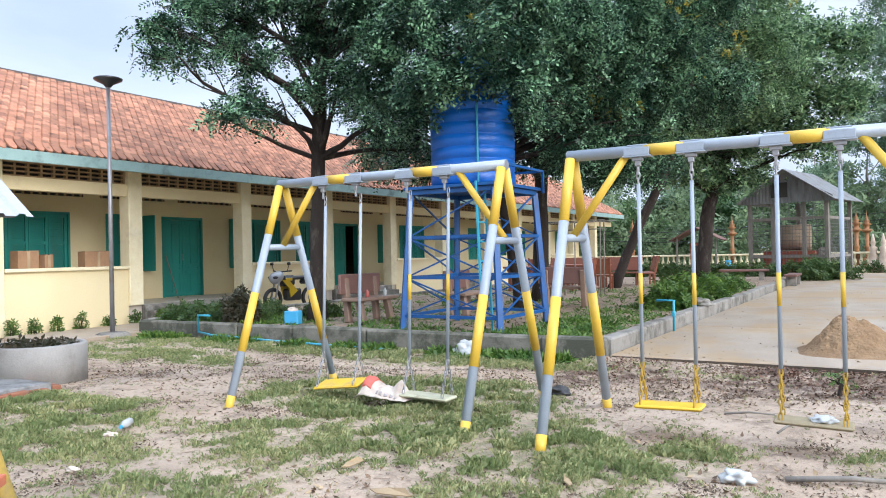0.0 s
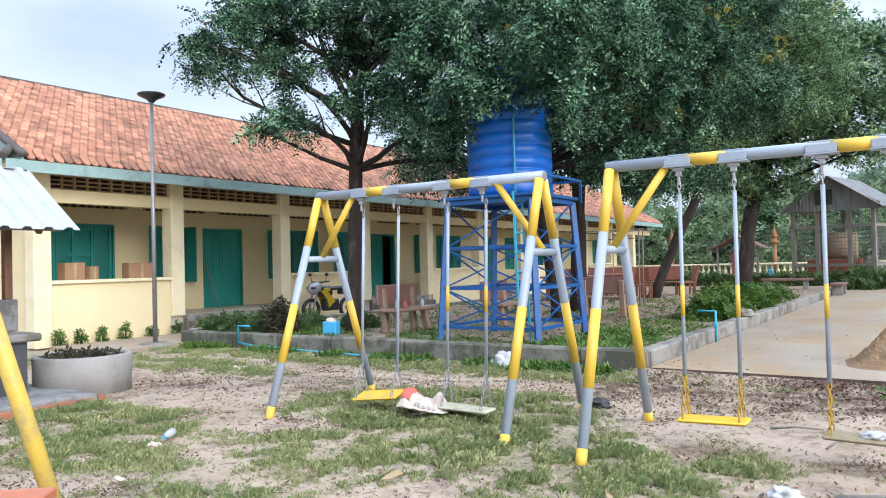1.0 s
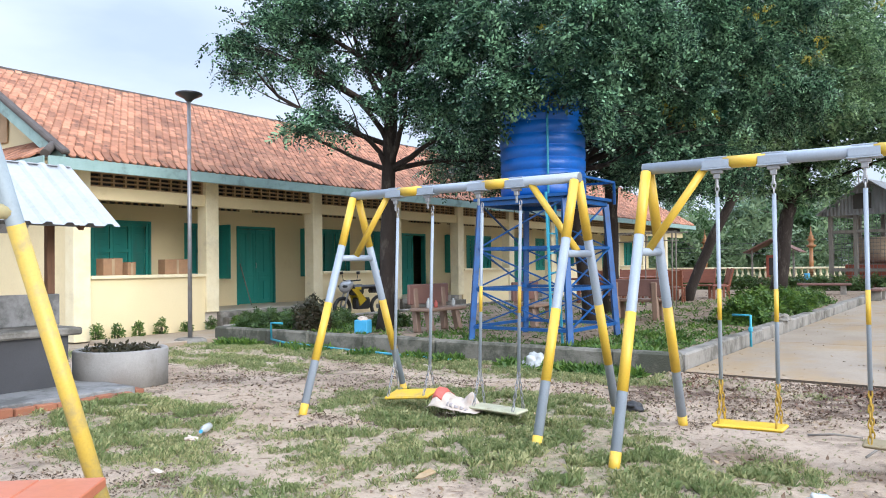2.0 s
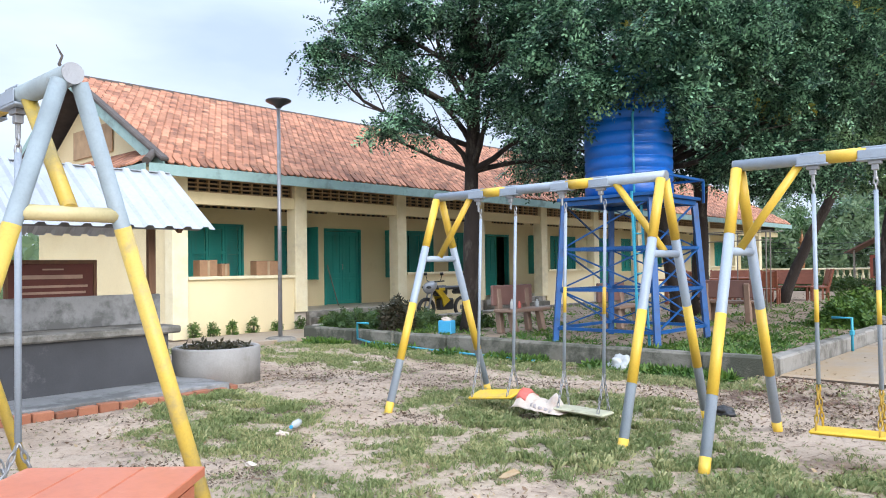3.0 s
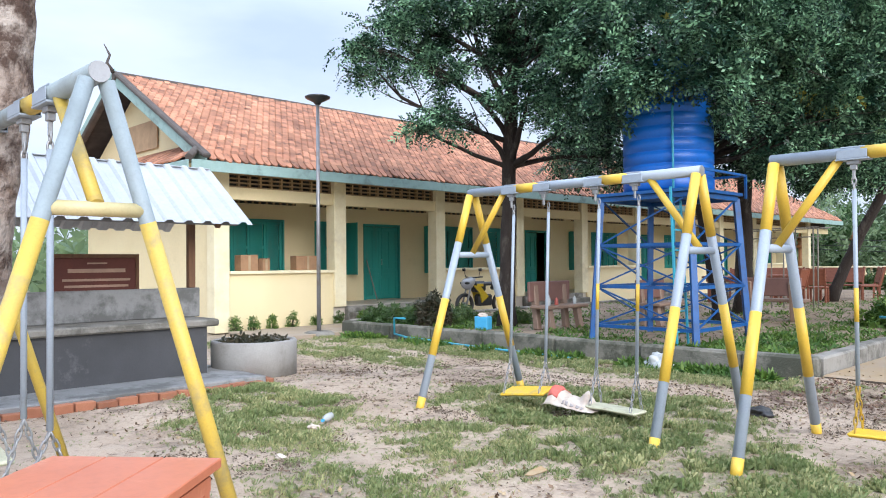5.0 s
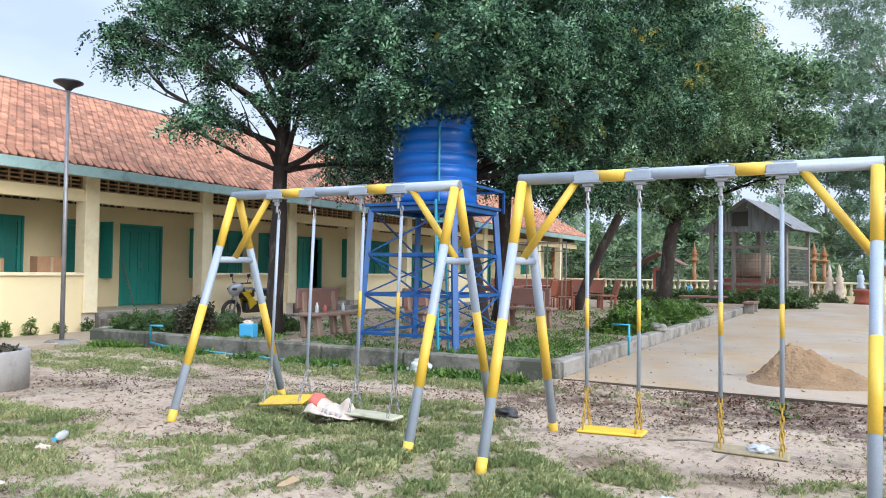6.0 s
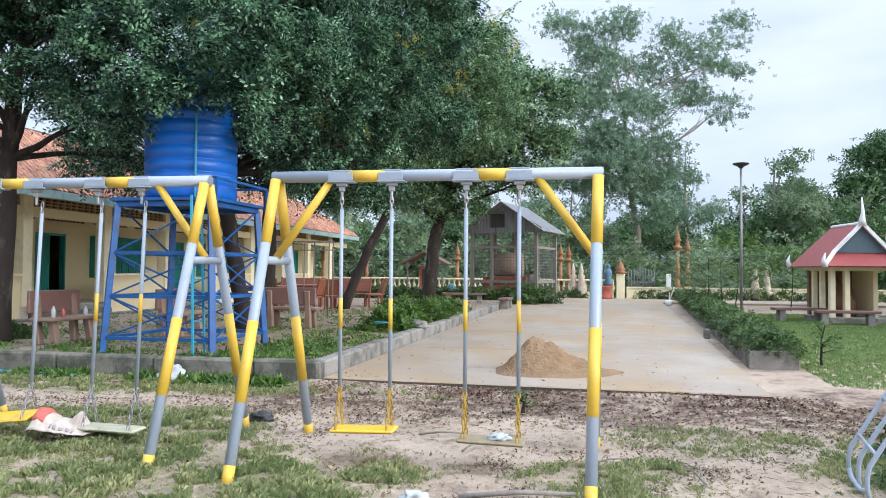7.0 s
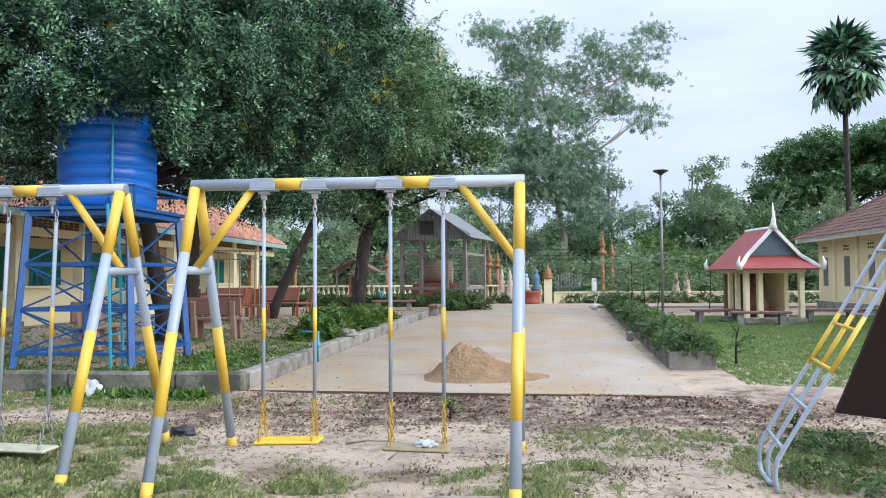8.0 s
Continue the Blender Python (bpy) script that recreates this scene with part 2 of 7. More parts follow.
LEAF_HEDGE = leaf_mat("hedge_leaf", (0.035, 0.080, 0.025), (0.125, 0.190, 0.055))
LEAF_BED = leaf_mat("bed_leaf", (0.040, 0.105, 0.022), (0.150, 0.245, 0.045))
LEAF_DARK = leaf_mat("dark_shrub_leaf", (0.030, 0.040, 0.022), (0.075, 0.060, 0.035))
GRASS = leaf_mat("grass_blade", (0.150, 0.220, 0.078), (0.430, 0.425, 0.210))
LAWN = leaf_mat("lawn_blade", (0.130, 0.215, 0.065), (0.260, 0.350, 0.125))
LITTER = mat("dry_leaf", (0.19, 0.125, 0.08), (0.11, 0.07, 0.045), 0.9, island=0.45, bump=0)
LITTER_MUD = mat("muddy_leaf_crumb", (0.200, 0.150, 0.105), (0.110, 0.080, 0.056), 0.9, island=0.5, bump=0)
LITTER_RED = mat("red_brown_leaf", (0.17, 0.092, 0.06), (0.09, 0.05, 0.036), 0.9, island=0.5, bump=0)
LITTER_PALE = mat("pale_dry_leaf", (0.36, 0.27, 0.16), (0.26, 0.19, 0.11), 0.9, island=0.4, bump=0)
SAND = mat("building_sand", (0.33, 0.215, 0.115), (0.20, 0.12, 0.062), 0.95, scale=5, grain=30, bump=0.9, bump_dist=0.05, stain=(0.34, 0.235, 0.14), stain_scale=2.5, stain_amount=0.6)
CARD = mat("cardboard", (0.36, 0.21, 0.115), (0.30, 0.17, 0.09), 0.9, stain=(0.24, 0.14, 0.08), stain_scale=3)
SIGN = mat("dark_red_signboard", (0.14, 0.035, 0.022), (0.11, 0.028, 0.018), 0.6)
WHITE = mat("white_paint", (0.78, 0.78, 0.76), (0.70, 0.70, 0.68), 0.6, stain=(0.5, 0.49, 0.46), stain_scale=2, stain_amount=0.5)
RED_ROOF = mat("red_tile_paint", (0.34, 0.07, 0.06), (0.28, 0.055, 0.05), 0.6, grain=15, stretch=(1, 1, 1), island=0.15)
SLATE = mat("blue_grey_gable", (0.085, 0.13, 0.155), (0.07, 0.11, 0.13), 0.7)
OLD_TILE = mat("old_brown_tile", (0.20, 0.10, 0.075), (0.14, 0.075, 0.06), 0.85, scale=1, grain=18, bump=0.3, stain=(0.07, 0.05, 0.045), stain_scale=1, island=0.25)
GOLD = mat("ochre_gilt_plaster", (0.33, 0.155, 0.06), (0.24, 0.11, 0.045), 0.6)
BLACK = mat("black_plastic", (0.018, 0.018, 0.02), (0.03, 0.03, 0.03), 0.4)
# near-black colour that stands in for the shade inside openings
DARK = mat("dark_shaded_interior", (0.05, 0.047, 0.04), (0.035, 0.033, 0.03), 0.9)
STONE_RED = mat("brown_terrazzo", (0.22, 0.12, 0.10), (0.17, 0.09, 0.075), 0.45, grain=120, grain_mix=0.5)
STONE_TAN = mat("tan_terrazzo", (0.28, 0.19, 0.14), (0.22, 0.145, 0.105), 0.5, grain=120, grain_mix=0.5)
RED = mat("red_plastic", (0.55, 0.13, 0.10), None, 0.4)
BAGW = mat("white_sack", (0.60, 0.53, 0.46), (0.48, 0.40, 0.33), 0.7, scale=9, stain=(0.5, 0.36, 0.28), stain_scale=7)
FILM = mat("clear_crumpled_plastic", (0.50, 0.52, 0.52), (0.40, 0.42, 0.42), 0.25)
BIN_BLUE = mat("light_blue_plastic", (0.06, 0.36, 0.62), (0.05, 0.30, 0.52), 0.5)
BIKE_Y = mat("yellow_bodywork", (0.62, 0.42, 0.02), None, 0.3)
FIG_A = mat("painted_cement_figure", (0.55, 0.46, 0.36), (0.42, 0.32, 0.24), 0.7)
FIG_B = mat("blue_painted_cement", (0.10, 0.20, 0.28), None, 0.7)
FIG_C = mat("ochre_robed_cement", (0.23, 0.105, 0.05), (0.17, 0.08, 0.04), 0.6)
SOLAR = mat("dark_lamp_housing", (0.03, 0.032, 0.036), None, 0.35)
MESH = mat("wire_mesh", (0.20, 0.20, 0.195), None, 0.6, 0.5)


# ---- building blocks ----
def part(name, bm, material, parent=None, label="", smooth=False):
    me = bpy.data.meshes.new(name)
    if smooth:
        for f in bm.faces:
            f.smooth = True
    bm.to_mesh(me)
    bm.free()
    me.materials.append(material)
    ob = new(name, me)
    if parent:
        ob.parent = parent
    if label:
        tagged(ob, label)
    return ob


def thing(name, label, category, at=None, group="", kind=""):
    """An empty at the base of a thing; its parts are built in its own space."""
    ob = new(name)
    if at is not None:
        ob.matrix_world = at
    return tagged(ob, label, category, group, kind)


def box(bm, x0, y0, z0, x1, y1, z1, bevel=0.0, m=None):
    r = bmesh.ops.create_cube(bm, size=1.0)
    vs = r["verts"]
    bmesh.ops.scale(bm, vec=(x1 - x0, y1 - y0, z1 - z0), verts=vs)
    bmesh.ops.translate(bm, vec=((x0 + x1) / 2, (y0 + y1) / 2, (z0 + z1) / 2), verts=vs)
    if bevel:
        es = list({e for v in vs for e in v.link_edges})
        out = bmesh.ops.bevel(bm, geom=es, offset=bevel, segments=1, affect="EDGES")
        vs = out["verts"]
    if m is not None:
        bmesh.ops.transform(bm, matrix=m, verts=list({v for v in vs if v.is_valid}))
    return vs


def boxes(*rows, bevel=0.0):
    bm = bmesh.new()
    for r in rows:
        box(bm, *r, bevel=bevel)
    return bm


def tube(bm, pts, radii, seg=10, cap=True):
    """A tapered tube through the points."""
    pts = [Vector(p) for p in pts]
    if isinstance(radii, (int, float)):
        radii = [radii] * len(pts)
    rings = []
    ref = None
    for i, p in enumerate(pts):
        d = (pts[min(i + 1, len(pts) - 1)] - pts[max(i - 1, 0)]).normalized()
        if ref is None:
            ref = Vector((1, 0, 0)) if abs(d.x) < 0.9 else Vector((0, 1, 0))
        u = (ref - d * ref.dot(d)).normalized()
        ref = u
        v = d.cross(u)
        rings.append([bm.verts.new(p + radii[i] * (math.cos(a) * u + math.sin(a) * v)) for a in (2 * math.pi * k / seg for k in range(seg))])
    for a, b in zip(rings, rings[1:]):
        for k in range(seg):
            f = bm.faces.new((a[k], a[(k + 1) % seg], b[(k + 1) % seg], b[k]))
            f.smooth = True
    if cap:
        bm.faces.new(rings[0][::-1])
        bm.faces.new(rings[-1])


def tubes(*rows, seg=10):
    bm = bmesh.new()
    for pts, r in rows:
        tube(bm, pts, r, seg)
    return bm


def lathe(bm, profile, seg=24, at=(0, 0, 0)):
    """Turns a profile of (radius, height) round z."""
    rings = []
    for r, z in profile:
        rings.append([bm.verts.new((at[0] + r * math.cos(a), at[1] + r * math.sin(a), at[2] + z)) for a in (2 * math.pi * k / seg for k in range(seg))])
    for a, b in zip(rings, rings[1:]):
        for k in range(seg):
            f = bm.faces.new((a[k], a[(k + 1) % seg], b[(k + 1) % seg], b[k]))
            f.smooth = True
    bm.faces.new(rings[0][::-1])
    bm.faces.new(rings[-1])
    return bm


def mesh_from(name, verts, faces, material, parent=None, label=""):
    me = bpy.data.meshes.new(name)
    me.from_pydata(verts, [], faces)
    me.materials.append(material)
    ob = new(name, me)
    if parent:
        ob.parent = parent
    if label:
        tagged(ob, label)
    return ob


def shared(name, me, parent, m):
    """A piece on a mesh that it shares with its like."""
    ob = new(name, me)
    ob.parent = parent
    ob.matrix_local = m
    return ob


# ---- ground ----
def smooth01(a, b, v):
    t = np.clip((v - a) / (b - a), 0, 1)
    return t * t * (3 - 2 * t)


def hills(x, y):
    return noise.noise(Vector((x * 0.5, y * 0.5, 0))) * 0.03 + noise.noise(Vector((x * 1.7, y * 1.7, 3))) * 0.02 + noise.noise(Vector((x * 4.5, y * 4.5, 5))) * 0.012 + (0.06 * math.exp(-((y - 9.4) / 0.45) ** 2) if -3.3 < x < 3.0 and y < 9.7 else 0.0)


def ground_mat():
    m = bpy.data.materials.new("earth")
    m.use_nodes = True
    n, l = m.node_tree.nodes, m.node_tree.links
    b = n["Principled BSDF"]
    geo = n.new("ShaderNodeNewGeometry")

    def tex(sc, det=6.0, ro=0.65):
        t = n.new("ShaderNodeTexNoise")
        t.inputs["Scale"].default_value, t.inputs["Detail"].default_value, t.inputs["Roughness"].default_value = sc, det, ro
        l.new(geo.outputs["Position"], t.inputs["Vector"])
        return t.outputs["Fac"]

    def mr(s, lo, hi, to=1.0):
        r = n.new("ShaderNodeMapRange")
        r.inputs["From Min"].default_value, r.inputs["From Max"].default_value, r.inputs["To Max"].default_value = lo, hi, to
        l.new(s, r.inputs["Value"])
        return r.outputs["Result"]

    def mix(f, a, c):
        x = n.new("ShaderNodeMix")
        x.data_type = "RGBA"
        l.new(f, x.inputs["Factor"])
        for sock, v in (("A", a), ("B", c)):
            if isinstance(v, tuple):
                x.inputs[sock].default_value = (*v, 1)
            else:
                l.new(v, x.inputs[sock])
        return x.outputs["Result"]

    c = mix(mr(tex(0.7), 0.35, 0.65), (0.49, 0.388, 0.295), (0.36, 0.27, 0.193))
    c = mix(mr(tex(2.3, 8), 0.53, 0.64, 0.75), c, (0.19, 0.142, 0.105))
    wet = mr(tex(0.55, 5), 0.56, 0.68)
    c = mix(mr(tex(0.55, 5), 0.56, 0.70, 0.65), c, (0.21, 0.16, 0.12))
    c = mix(mr(tex(6.0, 6), 0.57, 0.68, 0.5), c, (0.13, 0.095, 0.068))
    c = mix(mr(tex(14, 4), 0.56, 0.74, 0.6), c, (0.12, 0.088, 0.064))
    c = mix(mr(tex(60, 3), 0.55, 0.75, 0.5), c, (0.52, 0.43, 0.345))
    at = n.new("ShaderNodeAttribute")
    at.attribute_name = "turf"
    patchy = n.new("ShaderNodeMath")
    patchy.operation = "MULTIPLY"
    l.new(at.outputs["Fac"], patchy.inputs[0])
    l.new(mr(tex(9, 5), 0.40, 0.60), patchy.inputs[1])
    c = mix(patchy.outputs[0], c, (0.155, 0.165, 0.075))
    at2 = n.new("ShaderNodeAttribute")
    at2.attribute_name = "mulch"
    heap = n.new("ShaderNodeMath")
    heap.operation = "MULTIPLY"
    l.new(at2.outputs["Fac"], heap.inputs[0])
    l.new(mr(tex(5, 6), 0.36, 0.60), heap.inputs[1])
    c = mix(heap.outputs[0], c, (0.095, 0.055, 0.038))
    l.new(c, b.inputs["Base Color"])
    rr = n.new("ShaderNodeMapRange")
    rr.inputs["To Min"].default_value, rr.inputs["To Max"].default_value = 0.95, 0.42
    l.new(wet, rr.inputs["Value"])
    l.new(rr.outputs["Result"], b.inputs["Roughness"])
    bp = n.new("ShaderNodeBump")
    bp.inputs["Strength"].default_value, bp.inputs["Distance"].default_value = 0.8, 0.04
    l.new(tex(18, 6), bp.inputs["Height"])
    l.new(bp.outputs["Normal"], b.inputs["Normal"])
    return m


EARTH = ground_mat()
SOIL = mat("bed_soil", (0.30, 0.225, 0.16), (0.21, 0.155, 0.105), 0.95, scale=1.5, grain=25, bump=0.5, bump_dist=0.02, stain=(0.10, 0.075, 0.05), stain_scale=3)


def grass_amount(x, y):
    """How thickly grass grows at a place, 0 to 1."""
    v = 0.0
    for cx, cy, rx, ry, w in GRASS_PATCHES:
        d = math.hypot((x - cx) / rx, (y - cy) / ry)
        v = max(v, w * (1 - smooth01(0.55, 1.15, d + 0.45 * noise.noise(Vector((x * 1.3, y * 1.3, 7))))))
    return float(v)


GRASS_PATCHES = [(-4.3, 6.4, 1.9, 1.2, 1.0), (-2.4, 5.2, 1.7, 1.1, 0.9), (-3.6, 4.6, 2.0, 0.9, 0.6), (-1.6, 4.2, 1.3, 0.7, 0.5), (-7.0, 4.3, 1.6, 0.8, 0.9), (-5.6, 3.6, 1.2, 0.7, 0.7),
                 (-9.5, 7.6, 2.2, 0.7, 0.6), (-6.5, 8.9, 4.5, 0.7, 0.75), (-10.5, 8.8, 2.0, 0.5, 0.6), (0.6, 5.7, 0.7, 0.9, 0.6), (1.6, 7.2, 1.6, 0.7, 0.35),
                 (8.5, 19, 6.2, 9.0, 1.0), (14, 12, 7, 6, 0.8), (-3.4, 3.0, 1.6, 0.6, 0.5), (3.1, 6.6, 1.2, 1.5, 0.6), (-13, 7.5, 1.6, 1.2, 0.5)]
# the two smallest ovals darken the ground below the swing seats
MULCH_PATCHES = [(-0.2, 8.6, 3.0, 0.9, 1.0), (2.2, 8.7, 1.8, 0.9, 1.0), (3.8, 9.6, 1.6, 1.2, 0.9), (-2.6, 8.5, 1.6, 0.7, 0.7), (-1.25, 5.95, 0.4, 0.25, 0.5), (-0.35, 5.9, 0.4, 0.25, 0.4), (-6.5, 7.0, 1.6, 0.6, 0.4), (-8.5, 6.4, 1.4, 0.5, 0.4)]


def mulch_amount(x, y):
    """How much the ground darkens with rotted leaf, and below the swing seats, 0 to 1."""
    v = 0.0
    for cx, cy, rx, ry, w in MULCH_PATCHES:
        d = math.hypot((x - cx) / rx, (y - cy) / ry)
        v = max(v, w * (1 - float(smooth01(0.6, 1.1, d + 0.9 * noise.noise(Vector((x * 1.5, y * 1.5, 2)))))))
    return v


def make_ground():
    """One sheet, finely divided near by and reaching to the horizon."""
    xs = np.concatenate([[-900, -300, -120, -60, -40], np.arange(-26, -10, 0.3), np.arange(-10, 6.01, 0.1), np.arange(6.3, 16.01, 0.3), [20, 30, 60, 120, 300, 900]])
    ys = np.concatenate([[-600, -100, -30, -10], np.arange(-3, 1.0, 0.3), np.arange(1.0, 9.61, 0.1), np.arange(9.9, 14.01, 0.3), np.arange(15, 46, 1.0), [60, 90, 150, 300, 1500]])
    verts, turf, mulch = [], [], []
    for y in ys:
        for x in xs:
            near = -26 < x < 16 and -3 < y < 14
            verts.append((x, y, hills(x, y) - 0.01 if near else -0.02))
            turf.append(grass_amount(x, y) * 0.8 if -30 < x < 30 and -5 < y < 40 else 0.8)
            mulch.append(mulch_amount(x, y))
    nx = len(xs)
    faces = [(j * nx + i, j * nx + i + 1, (j + 1) * nx + i + 1, (j + 1) * nx + i) for j in range(len(ys) - 1) for i in range(nx - 1)]
    ob = mesh_from("ground", verts, faces, EARTH)
    for p in ob.data.polygons:
        p.use_smooth = True
    for name, vals in (("turf", turf), ("mulch", mulch)):
        ob.data.attributes.new(name, "FLOAT", "POINT").data.foreach_set("value", vals)
    return tagged(ob, "damp sandy earth with grass patches and dead leaves", "ground", kind="structure")


ground = make_ground()

# concrete drive, cast in bays
drive = thing("pavement", "pale concrete drive with ochre sand stains", "pavement", kind="structure")
bays = [9.5, 13.6, 17.7, 21.8, 25.9, 30.0, 34.1, 38.2]
for k, (a, c) in enumerate(zip(bays, bays[1:])):
    xr0, xr1 = 2.36 + 0.044 * (a - 9.5), 2.36 + 0.044 * (c - 9.5)
    bm = bmesh.new()
    vs = [bm.verts.new(p) for p in ((-3.02, a + 0.006, -0.2), (xr0, a + 0.006 - (0.12 if k == 0 else 0), -0.2), (xr1, c - 0.006, -0.2), (-3.02, c - 0.006, -0.2))]
    f = bm.faces.new(vs)
    top = bmesh.ops.extrude_face_region(bm, geom=[f])["geom"]
    bmesh.ops.translate(bm, vec=(0, 0, 0.29), verts=[v for v in top if isinstance(v, bmesh.types.BMVert)])
    bmesh.ops.recalc_face_normals(bm, faces=bm.faces)
    bmesh.ops.bevel(bm, geom=[e for e in bm.edges if abs(e.verts[0].co.z - 0.09) < 1e-4 and abs(e.verts[1].co.z - 0.09) < 1e-4], offset=0.015, segments=1, affect="EDGES")
    part("bay", bm, SLAB, drive)

# thin strip over the slab front: wet soil plus painted shadow line
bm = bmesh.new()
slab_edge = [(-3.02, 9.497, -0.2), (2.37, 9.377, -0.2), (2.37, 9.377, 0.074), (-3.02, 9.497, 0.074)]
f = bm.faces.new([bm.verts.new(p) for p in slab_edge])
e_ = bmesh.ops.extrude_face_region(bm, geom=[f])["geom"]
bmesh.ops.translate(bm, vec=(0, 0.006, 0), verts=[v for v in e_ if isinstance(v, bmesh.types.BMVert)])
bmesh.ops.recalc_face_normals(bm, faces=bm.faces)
part("stained_edge", bm, EDGE, drive, "edge darkened by wet soil and a painted shadow line")
cross = part("pavement", boxes((-40, 38.3, -0.2, 30, 42.5, 0.07), bevel=0.01), SLAB)
tagged(cross, "concrete lane along the boundary wall", "pavement", kind="structure")
path = part("pavement", boxes((-14.1, 7.9, -0.2, -12.25, 9.6, 0.06), (-14.1, 9.6, -0.2, -12.4, 44, 0.06), bevel=0.01), SLAB)
tagged(path, "narrow concrete path along the veranda", "pavement", kind="structure")

# raised bed with a low concrete kerb round it
bed = part("planting_bed", boxes((-12.2, 9.68, -0.1, -3.3, 33.0, 0.24)), SOIL)
tagged(bed, "raised bed of bare soil under the trees", "planting bed", kind="structure")
kerb = thing("kerb", "low weathered concrete kerb round the raised bed", "kerb", kind="structure")
rkb = random.Random(6)
x0 = -12.35
while x0 < -3.2:
    x1 = min(x0 + rkb.uniform(0.9, 1.7), -3.08)
    o = rkb.uniform(-.012, .012)
    part("kerb_length", boxes((x0, 9.48 + o, -0.1, x1 - 0.004, 9.68 + o, 0.285 + rkb.uniform(-.02, .015)), bevel=0.03), KERB_MOSS, kerb)
    x0 = x1
y0 = 9.70
while y0 < 32.5:
    y1 = y0 + rkb.uniform(1.0, 1.9)
    o = rkb.uniform(-.012, .012)
    part("kerb_length", boxes((-3.27 + o, y0, -0.1, -3.06 + o, y1 - 0.004, 0.285 + rkb.uniform(-.015, .015)), bevel=0.025), CONC, kerb)
    y0 = y1
part("kerb_length", boxes((-12.35, 9.69, -0.1, -12.2, 33, 0.30), bevel=0.02), CONC, kerb)


# ---- school building ----
def pierced(x0, x1, y0, y1, z0, z1, holes):
    """A wall along y as one mesh, with openings (ya, yb, za, zb) that go right through."""
    bm = bmesh.new()
    ys = sorted({y0, y1, *[v for h in holes for v in h[:2]]})
    for a, b in zip(ys, ys[1:]):
        mid = (a + b) / 2
        hs = sorted([h[2:] for h in holes if h[0] <= mid <= h[1]])
        z = z0
        for za, zb in hs:
            if za > z:
                box(bm, x0, a, z, x1, b, za)
            z = zb
        if z < z1:
            box(bm, x0, a, z, x1, b, z1)
    bmesh.ops.remove_doubles(bm, verts=bm.verts, dist=1e-4)
    return bm


BX0, BX1, BY0, BY1 = -21.9, -16.6, 7.85, 44.4
COLS = [11.05 + 3.38 * k for k in range(10)]
WINDOWS = [(8.9, 10.85), (11.8, 12.8), (15.95, 17.97), (18.7, 19.9), (23.3, 24.2), (24.7, 26.5), (30.3, 32.2), (33.0, 34.2), (37.6, 39.5), (40.6, 41.8)]
DOORS = [(13.46, 14.82), (20.65, 22.0), (27.9, 29.25), (35.1, 36.45)]
FLOOR = 0.42

school = thing("school_building", "long cream plastered school with teal shutters and a clay tile roof", "building", kind="structure")
part("wall", pierced(BX1 - 0.2, BX1, BY0, BY1, 0, 3.6, [(a, b, 1.15, 2.6) for a, b in WINDOWS] + [(a, b, FLOOR, 2.58) for a, b in DOORS]), PLASTER, school)
part("wall", boxes((BX0, BY0 + 0.2, 0, BX0 + 0.2, BY1, 3.6)), PLASTER, school)
part("wall", boxes((BX0, BY1 - 0.2, 0, BX1 - 0.2, BY1 - 0.001, 3.6)), PLASTER, school)
RX, RZ, EZ = -18.4, 6.06, 3.54
bm = boxes((BX0, BY0 - 0.01, 0, BX1 + 2.0, BY0 + 0.2, 3.55))
vs = [bm.verts.new(p) for p in ((BX0 - 0.6, BY0, 3.55), (-14.3, BY0, 3.55), (RX, BY0, RZ - 0.12), (BX0 - 0.6, BY0 + 0.2, 3.55), (-14.3, BY0 + 0.2, 3.55), (RX, BY0 + 0.2, RZ - 0.12))]
for f in ((0, 1, 2), (5, 4, 3), (0, 3, 4, 1), (1, 4, 5, 2), (2, 5, 3, 0)):
    bm.faces.new([vs[i] for i in f])
part("gable_wall", bm, PLASTER, school)
part("gable_panel", boxes((-19.5, BY0 - 0.05, 4.25, -17.3, BY0 - 0.02, 4.95), bevel=0.01), mat("tan_panel", (0.50, 0.34, 0.20), None, 0.8), school, "tan vent panel")
part("veranda_floor", boxes((BX1, BY0 + 0.2, 0, -14.56, BY1, FLOOR - 0.002), bevel=0.005), mat("veranda_tile", (0.60, 0.55, 0.48), (0.53, 0.48, 0.41), 0.5), school)
part("veranda_ceiling", boxes((BX1, BY0 + 0.2, 3.36, -14.71, BY1, 3.40)), TRIM, school)
part("dado", boxes((BX1, BY0 + 0.2, FLOOR, BX1 + 0.012, 11.7, 0.9)), TRIM, school)
for y in COLS[::2]:
    part("step", boxes((-14.559, y + 0.19, 0, -14.42, y + 3.19, FLOOR - 0.003), (-14.42, y + 0.25, 0, -14.1, y + 3.15, 0.28), (-14.1, y + 0.25, 0, -13.82, y + 3.15, 0.14), bevel=0.012), CONC, school)
for y in [7.95] + COLS:
    part("column", boxes((-14.78, y - 0.175, FLOOR if y > 8 else 0, -14.44, y + 0.175, 3.5), bevel=0.012), TRIM, school)
# parapets stand in every other bay
for k in range(-1, 9, 2):
    a, b = (8.13 if k < 0 else COLS[k] + 0.18), (COLS[k + 1] - 0.18)
    par = part("parapet", boxes((-14.72, a, 0, -14.5, b, 1.24)), PLASTER, school)
    part("coping", boxes((-14.78, a, 1.24, -14.43, b, 1.31), bevel=0.008), TRIM, par)
